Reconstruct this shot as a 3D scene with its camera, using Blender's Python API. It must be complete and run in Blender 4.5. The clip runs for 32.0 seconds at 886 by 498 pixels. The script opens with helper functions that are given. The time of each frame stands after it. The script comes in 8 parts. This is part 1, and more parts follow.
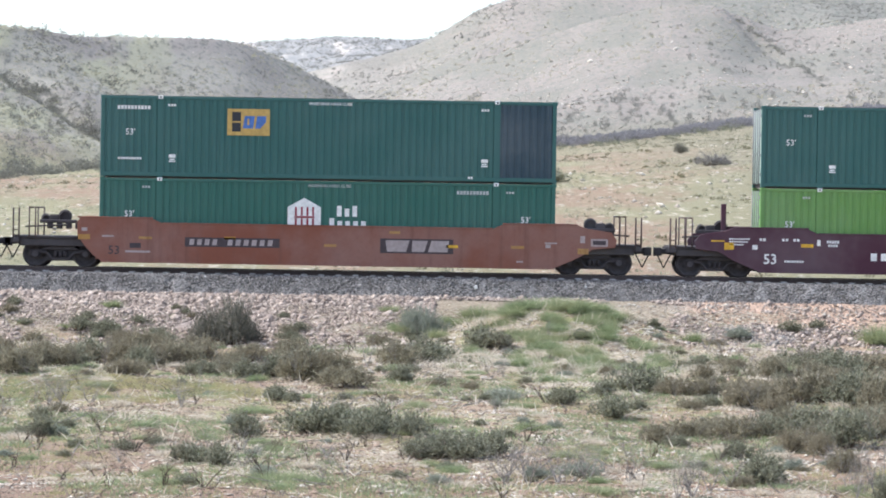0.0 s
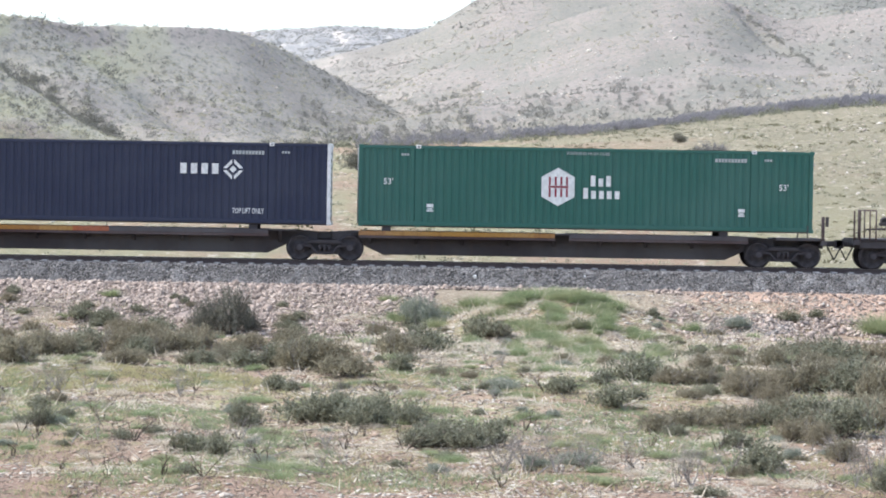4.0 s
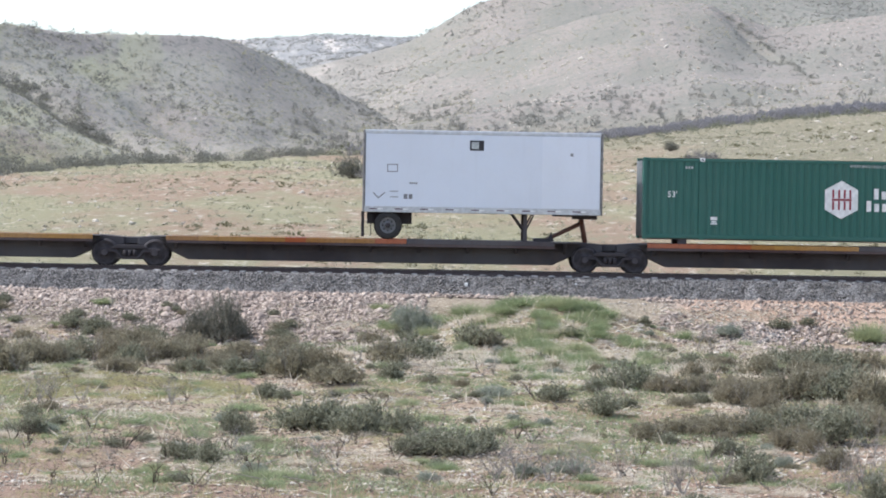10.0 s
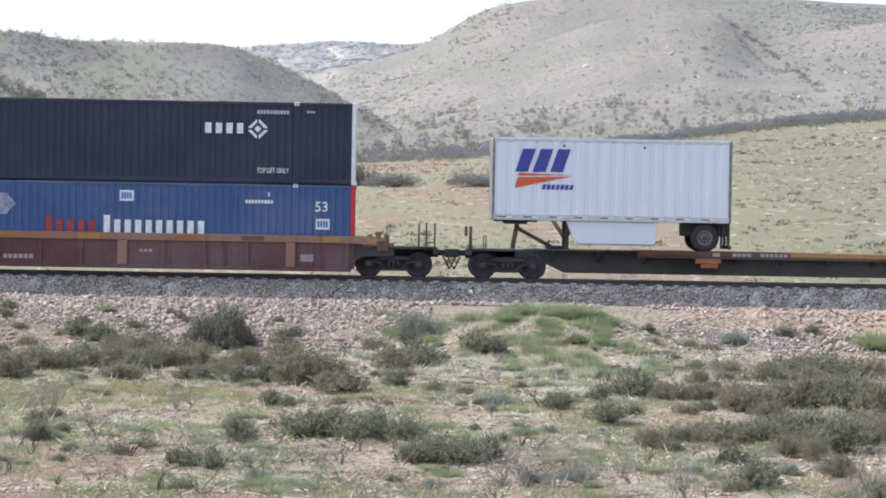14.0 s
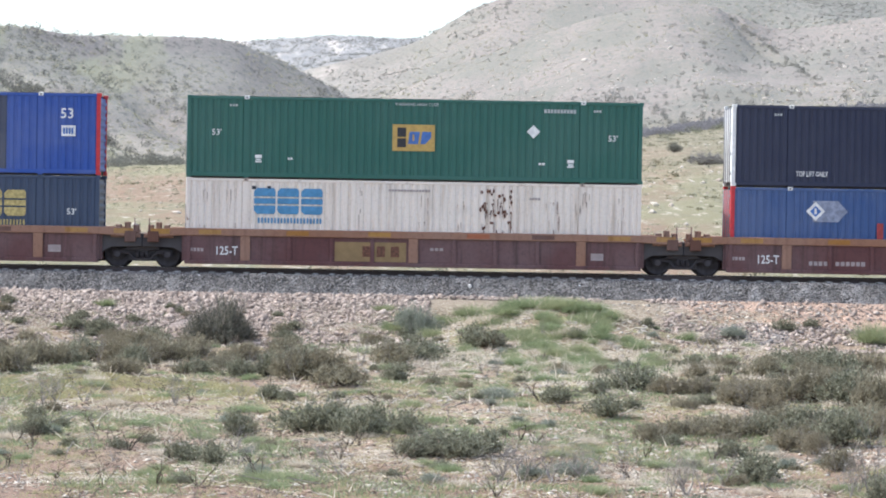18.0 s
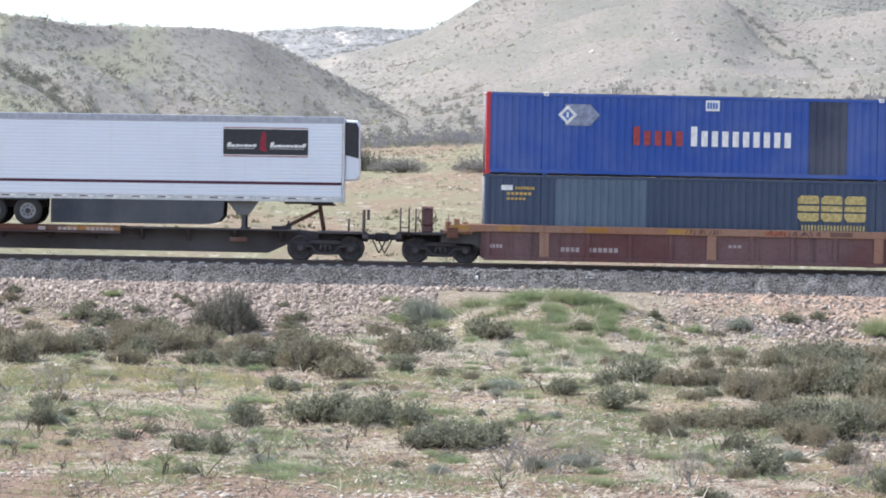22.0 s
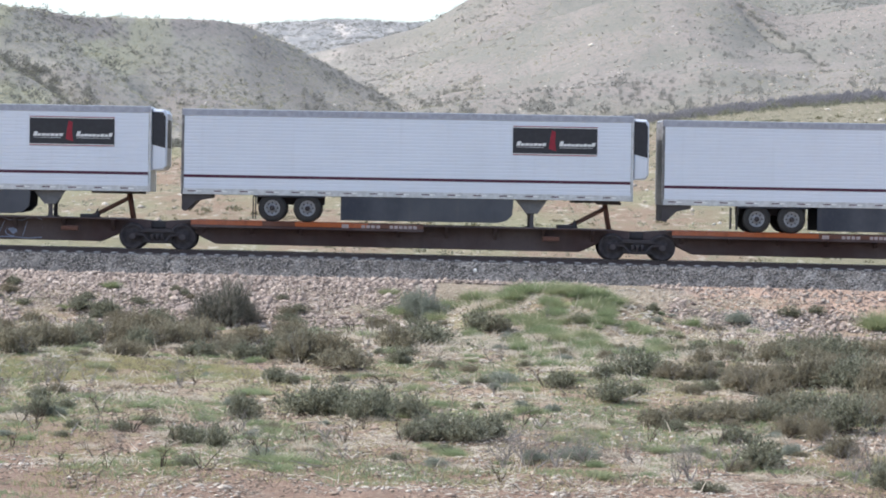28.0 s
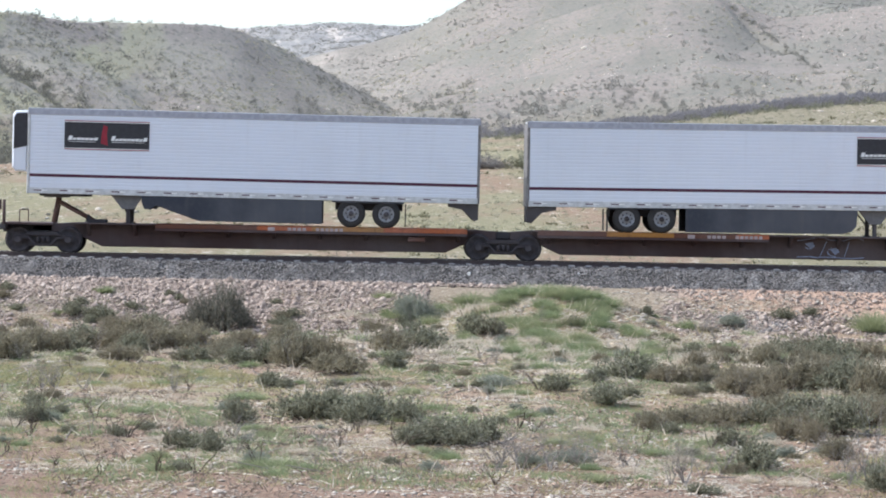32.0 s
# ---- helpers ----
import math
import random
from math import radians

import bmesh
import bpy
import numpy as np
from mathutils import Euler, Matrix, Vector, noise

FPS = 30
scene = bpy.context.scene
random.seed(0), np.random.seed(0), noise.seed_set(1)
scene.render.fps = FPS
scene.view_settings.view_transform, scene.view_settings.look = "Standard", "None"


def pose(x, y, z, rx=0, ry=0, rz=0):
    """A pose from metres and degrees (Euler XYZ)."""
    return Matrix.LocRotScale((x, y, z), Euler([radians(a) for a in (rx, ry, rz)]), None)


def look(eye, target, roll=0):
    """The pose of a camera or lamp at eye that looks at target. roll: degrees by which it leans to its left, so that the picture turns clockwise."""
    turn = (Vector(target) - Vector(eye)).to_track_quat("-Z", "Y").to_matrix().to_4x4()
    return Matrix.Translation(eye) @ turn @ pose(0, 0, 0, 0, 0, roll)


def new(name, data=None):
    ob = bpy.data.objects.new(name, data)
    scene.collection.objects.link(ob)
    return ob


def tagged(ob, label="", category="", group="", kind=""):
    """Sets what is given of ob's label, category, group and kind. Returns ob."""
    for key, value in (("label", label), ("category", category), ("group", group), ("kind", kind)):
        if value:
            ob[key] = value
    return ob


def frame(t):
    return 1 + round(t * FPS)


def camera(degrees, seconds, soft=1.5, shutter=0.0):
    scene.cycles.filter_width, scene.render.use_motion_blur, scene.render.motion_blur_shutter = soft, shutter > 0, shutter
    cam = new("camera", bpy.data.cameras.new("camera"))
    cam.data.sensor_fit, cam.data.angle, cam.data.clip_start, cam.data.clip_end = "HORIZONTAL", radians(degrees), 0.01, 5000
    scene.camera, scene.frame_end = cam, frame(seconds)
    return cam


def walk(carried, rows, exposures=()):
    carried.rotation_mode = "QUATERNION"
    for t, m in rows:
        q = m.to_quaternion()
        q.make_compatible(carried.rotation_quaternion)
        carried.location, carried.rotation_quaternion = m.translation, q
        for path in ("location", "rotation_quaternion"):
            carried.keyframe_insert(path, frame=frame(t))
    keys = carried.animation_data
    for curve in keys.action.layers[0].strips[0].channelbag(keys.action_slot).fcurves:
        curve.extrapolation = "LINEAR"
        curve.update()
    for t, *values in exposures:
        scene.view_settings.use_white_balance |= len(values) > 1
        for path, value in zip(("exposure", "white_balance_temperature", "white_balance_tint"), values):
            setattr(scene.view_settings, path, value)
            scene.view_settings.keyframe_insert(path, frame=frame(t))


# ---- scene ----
# One fixed tripod spot; only small pans, tilts and leans of the head.
EYE_Z = 2.41            # eye above the rail head, which is z = 0
TRACK_Y = 108.3         # centre line of the track; it runs along x
# seconds, tilt, lean, pan (degrees)
HEAD = [
    (0, 89.169, -0.95, -0.988), (0.5, 89.170, -1.01, -0.966), (1, 89.141, -0.96, -0.983),
    (1.5, 89.102, -0.92, -1.007), (2, 89.045, -0.84, -1.035), (2.5, 88.982, -0.87, -1.036),
    (3, 88.973, -0.96, -1.008), (3.5, 88.974, -0.97, -1.002), (5.5, 88.941, -0.95, -1.039),
    (6, 88.994, -1.09, -1.001), (6.5, 89.035, -0.91, -1.023), (7, 89.035, -0.90, -1.038),
    (7.5, 89.035, -0.91, -1.039), (8, 89.030, -1.04, -1.043), (8.5, 89.089, -1.02, -1.016),
    (9, 89.132, -0.89, -1.037), (9.5, 89.146, -1.00, -1.093), (10, 89.124, -0.97, -1.169),
    (10.5, 89.093, -1.10, -1.182), (11, 89.081, -1.06, -1.143), (11.5, 89.083, -1.04, -1.096),
    (12, 89.073, -0.95, -1.104), (12.5, 89.081, -0.82, -1.130), (13, 89.155, -0.95, -1.120),
    (13.5, 89.226, -0.86, -1.086), (14, 89.259, -1.00, -1.079), (14.5, 89.271, -1.03, -1.101),
    (16.5, 89.188, -1.05, -1.135), (17, 89.152, -1.15, -1.143), (17.5, 89.137, -1.05, -1.117),
    (18, 89.150, -0.97, -1.101), (18.5, 89.154, -0.99, -1.084), (19, 89.153, -0.97, -1.057),
    (19.5, 89.153, -0.95, -1.021), (20, 89.153, -1.01, -0.999), (20.5, 89.133, -1.03, -0.998),
    (21, 89.083, -1.13, -1.000), (21.5, 89.017, -1.12, -0.999), (22, 88.984, -1.15, -0.969),
    (22.5, 88.978, -1.19, -0.942), (23, 88.950, -1.15, -0.932), (23.5, 88.910, -1.23, -0.929),
    (24, 88.893, -1.08, -0.953), (24.5, 88.886, -1.12, -0.980), (25, 88.905, -1.30, -0.958),
    (25.5, 88.913, -1.43, -0.959), (27.5, 88.836, -1.39, -1.001), (28, 88.847, -1.34, -0.991),
    (28.5, 88.849, -1.37, -0.981), (29, 88.850, -1.32, -0.994), (29.5, 88.848, -1.30, -0.989),
    (30, 88.862, -1.21, -0.985), (30.5, 88.878, -1.19, -1.014), (31, 88.913, -1.21, -1.039),
    (31.5, 88.914, -1.10, -1.069), (32, 88.916, -1.08, -1.114),
]
# the clip's camera meters the passing wagons
EXPOSURE = [(t, e, 6250, 10) for t, e in ((0, 1.03), (3, 1.06), (6, 1.06), (9, 1.02), (10, 0.84), (12, 0.88), (14, 0.86), (17, 1.0), (20, 1.04), (23, 0.96), (25, 0.78), (28, 0.78), (32, 0.78))]
cam = camera(16.71, 32.0, soft=1.85)
walk(cam, [(t, pose(0, 0, EYE_Z, a, b, c)) for t, a, b, c in HEAD], exposures=EXPOSURE)

# ---- light: a bright, thinly veiled sky and a soft high sun ----
SUN_EL, SUN_AZ = 50.0, 277.0     # azimuth from +y clockwise: from the left, a little beyond the track
world = bpy.data.worlds.new("sky")
scene.world = world
world.use_nodes = True
wn = world.node_tree.nodes
sky = wn.new("ShaderNodeTexSky")
sky.sky_type = "NISHITA"
sky.sun_disc = False
sky.sun_elevation = radians(SUN_EL)
sky.sun_rotation = radians(SUN_AZ)
sky.altitude = 1000
sky.air_density = 1.0
sky.dust_density = 4.0
veil = wn.new("ShaderNodeHueSaturation")      # thin high cloud pales the blue
veil.inputs["Saturation"].default_value = 0.78
veil.inputs["Value"].default_value = 1.15
world.node_tree.links.new(sky.outputs[0], veil.inputs["Color"])
world.node_tree.links.new(veil.outputs[0], wn["Background"].inputs[0])
wn["Background"].inputs[1].default_value = 0.15
sun = new("sun", bpy.data.lights.new("sun", "SUN"))
sun.data.energy = 2.6
sun.data.angle = radians(2.0)
sun.data.color = (1.0, 0.985, 0.97)
sx = math.sin(radians(SUN_AZ)) * math.cos(radians(SUN_EL))
sy = math.cos(radians(SUN_AZ)) * math.cos(radians(SUN_EL))
sun.matrix_world = look((sx * 50, sy * 50, math.sin(radians(SUN_EL)) * 50), (0, 0, 0))

# ---- mesh and material helpers ----


class Mesher:
    """Collects plain polygons for one mesh."""

    def __init__(self):
        self.v, self.f, self.smooth = [], [], set()

    def poly(self, pts):
        n = len(self.v)
        self.v.extend(pts)
        self.f.append(tuple(range(n, n + len(pts))))

    def box(self, x0, x1, y0, y1, z0, z1, c=0.0):
        """A box; c chamfers every edge."""
        if c <= 0:
            n = len(self.v)
            self.v += [(x, y, z) for x in (x0, x1) for y in (y0, y1) for z in (z0, z1)]
            self.f += [tuple(n + i for i in q) for q in ((0, 1, 3, 2), (4, 6, 7, 5), (0, 4, 5, 1), (2, 3, 7, 6), (0, 2, 6, 4), (1, 5, 7, 3))]
            return self
        c = min(c, (x1 - x0) * 0.45, (y1 - y0) * 0.45, (z1 - z0) * 0.45)
        self.prism([(x0, z0), (x1, z0), (x1, z1), (x0, z1)], y0, y1, c)
        return self

    def prism(self, outline, y0, y1, c=0.0, axis="y"):
        """A polygon in (x, z), counter-clockwise, pulled from y0 to y1, with chamfers c."""
        k = len(outline)
        if c > 0:
            inner = inset(outline, c)
            rings = [(inner, y0), (outline, y0 + c), (outline, y1 - c), (inner, y1)]
        else:
            rings = [(outline, y0), (outline, y1)]
        n = len(self.v)
        for ring, y in rings:
            for a, b in ring:
                self.v.append((a, y, b) if axis == "y" else ((y, a, b) if axis == "x" else (a, b, y)))
        flip = axis != "y"
        for r in range(len(rings) - 1):
            for i in range(k):
                j = (i + 1) % k
                q = (n + r * k + i, n + r * k + j, n + (r + 1) * k + j, n + (r + 1) * k + i)
                self.f.append(q[::-1] if flip else q)
        a, b = tuple(n + i for i in range(k)), tuple(n + (len(rings) - 1) * k + i for i in range(k))
        self.f += [b, a[::-1]] if flip else [a[::-1], b]
        return self

    def tube(self, p, q, r, sides=10, r2=None, caps=True):
        """A round bar from p to q."""
        p, q = Vector(p), Vector(q)
        d = (q - p).normalized()
        u = d.orthogonal().normalized()
        w = d.cross(u)
        n = len(self.v)
        for e, rr in ((p, r), (q, r if r2 is None else r2)):
            for i in range(sides):
                a = 2 * math.pi * i / sides
                self.v.append(tuple(e + (u * math.cos(a) + w * math.sin(a)) * rr))
        for i in range(sides):
            j = (i + 1) % sides
            self.smooth.add(len(self.f))
            self.f.append((n + i, n + j, n + sides + j, n + sides + i))
        if caps:
            self.f += [tuple(n + i for i in range(sides))[::-1], tuple(n + sides + i for i in range(sides))]
        return self

    def lathe(self, profile, cx, cz, sides=28):
        """Turns (y, radius) round an axle along y through (cx, cz)."""
        n, k = len(self.v), len(profile)
        for i in range(sides):
            a = 2 * math.pi * i / sides
            self.v += [(cx + r * math.cos(a), y, cz + r * math.sin(a)) for y, r in profile]
        for i in range(sides):
            j = (i + 1) % sides
            for m in range(k - 1):
                self.smooth.add(len(self.f))
                self.f.append((n + i * k + m, n + i * k + m + 1, n + j * k + m + 1, n + j * k + m))
        return self

    def data(self, name, mat):
        me = bpy.data.meshes.new(name)
        me.from_pydata([tuple(p) for p in self.v], [], self.f)
        if self.smooth:
            flags = np.zeros(len(self.f), dtype=bool)
            flags[list(self.smooth)] = True
            me.polygons.foreach_set("use_smooth", flags)
        for m in (mat if isinstance(mat, (list, tuple)) else [mat]):
            me.materials.append(m)
        me.update()
        return me


def inset(outline, c):
    """The outline moved inwards by c along both of its edges at each corner."""
    k, out = len(outline), []
    for i in range(k):
        p0, p, p1 = (Vector(outline[(i + d) % k]) for d in (-1, 0, 1))
        a, b = (p - p0).normalized(), (p1 - p).normalized()
        na, nb = Vector((-a.y, a.x)), Vector((-b.y, b.x))
        s = na + nb
        s = s / max(0.3, s.dot(na))
        out.append(tuple(p + s * c))
    return out


def part(name, mesher, mat, parent, label=""):
    ob = new(name, mesher.data(name, mat) if isinstance(mesher, Mesher) else mesher)
    ob.parent = parent
    if label:
        ob["label"] = label
    return ob


def thing(name, m, label, category, group=""):
    ob = new(name)
    ob.empty_display_size = 0.2
    ob.matrix_basis = m
    return tagged(ob, label, category, group)


def mixc(nt, fac, a, b, kind="MIX"):
    n = nt.nodes.new("ShaderNodeMix")
    n.data_type, n.blend_type = "RGBA", kind
    for i, val in ((0, fac), (6, a), (7, b)):
        if isinstance(val, bpy.types.NodeSocket):
            nt.links.new(val, n.inputs[i])
        elif i == 0:
            n.inputs[0].default_value = val
        else:
            n.inputs[i].default_value = (*val[:3], 1)
    return n.outputs[2]


def ramp(nt, val, lo, hi):
    n = nt.nodes.new("ShaderNodeMapRange")
    n.interpolation_type = "SMOOTHSTEP"
    nt.links.new(val, n.inputs[0])
    n.inputs[1].default_value, n.inputs[2].default_value = lo, hi
    return n.outputs[0]


def tex(nt, scale, detail=5.0, rough=0.6, stretch=None, coord="Object", kind="noise"):
    c = nt.nodes.new("ShaderNodeTexCoord").outputs[coord]
    if stretch:
        mp = nt.nodes.new("ShaderNodeMapping")
        mp.inputs[3].default_value = stretch
        nt.links.new(c, mp.inputs[0])
        c = mp.outputs[0]
    if kind == "voronoi":
        n = nt.nodes.new("ShaderNodeTexVoronoi")
    else:
        n = nt.nodes.new("ShaderNodeTexNoise")
        n.inputs["Detail"].default_value, n.inputs["Roughness"].default_value = detail, rough
    n.inputs["Scale"].default_value = scale
    nt.links.new(c, n.inputs["Vector"])
    return n


def base(name, rough=0.6, metal=0.0):
    m = bpy.data.materials.new(name)
    m.use_nodes = True
    nt = m.node_tree
    b = nt.nodes["Principled BSDF"]
    b.inputs["Roughness"].default_value = rough
    b.inputs["Metallic"].default_value = metal
    return m, nt, b


def bump(nt, b, val, strength, dist):
    n = nt.nodes.new("ShaderNodeBump")
    n.inputs["Strength"].default_value, n.inputs["Distance"].default_value = strength, dist
    nt.links.new(val, n.inputs["Height"])
    nt.links.new(n.outputs[0], b.inputs["Normal"])


def paint(name, col, rough=0.5, dirt=(0.16, 0.13, 0.1), amount=0.35, streak=0.35, rust=None, rust_amount=0.0, fade=0.12, gloss=0.4):
    """Weathered paint: a faded patchy coat, runs of dirt down the side, and rust spots where asked."""
    m, nt, b = base(name, rough)
    b.inputs["Specular IOR Level"].default_value = gloss
    big = tex(nt, 0.35, 4).outputs[0]
    c = mixc(nt, ramp(nt, big, 0.35, 0.7), col, [min(1, k * (1 - fade) + fade * 0.45) for k in col])
    fine = tex(nt, 9.0, 6, 0.7).outputs[0]
    f = nt.nodes.new("ShaderNodeMath")
    f.operation = "MULTIPLY"
    nt.links.new(ramp(nt, fine, 0.45, 0.85), f.inputs[0])
    f.inputs[1].default_value = amount
    c = mixc(nt, f.outputs[0], c, dirt)
    if streak:
        s = tex(nt, 1.0, 5, 0.65, (3.2, 3.2, 0.22)).outputs[0]
        g = nt.nodes.new("ShaderNodeMath")
        g.operation = "MULTIPLY"
        nt.links.new(ramp(nt, s, 0.5, 0.8), g.inputs[0])
        g.inputs[1].default_value = streak
        c = mixc(nt, g.outputs[0], c, dirt)
    if rust:
        r = tex(nt, 1.7, 8, 0.72, (1.0, 1.0, 0.45)).outputs[0]
        c = mixc(nt, ramp(nt, r, 0.68 - rust_amount * 0.3, 0.74 - rust_amount * 0.25), c, rust)
    nt.links.new(c, b.inputs["Base Color"])
    bump(nt, b, big, 0.12, 0.02)
    return m


def plain(name, col, rough=0.6, metal=0.0, vary=0.15, scale=6.0, gloss=0.4):
    m, nt, b = base(name, rough, metal)
    b.inputs["Specular IOR Level"].default_value = gloss
    n = tex(nt, scale, 5, 0.6).outputs[0]
    c = mixc(nt, ramp(nt, n, 0.3, 0.75), [k * (1 - vary) for k in col], [min(1, k * (1 + vary)) for k in col])
    nt.links.new(c, b.inputs["Base Color"])
    return m


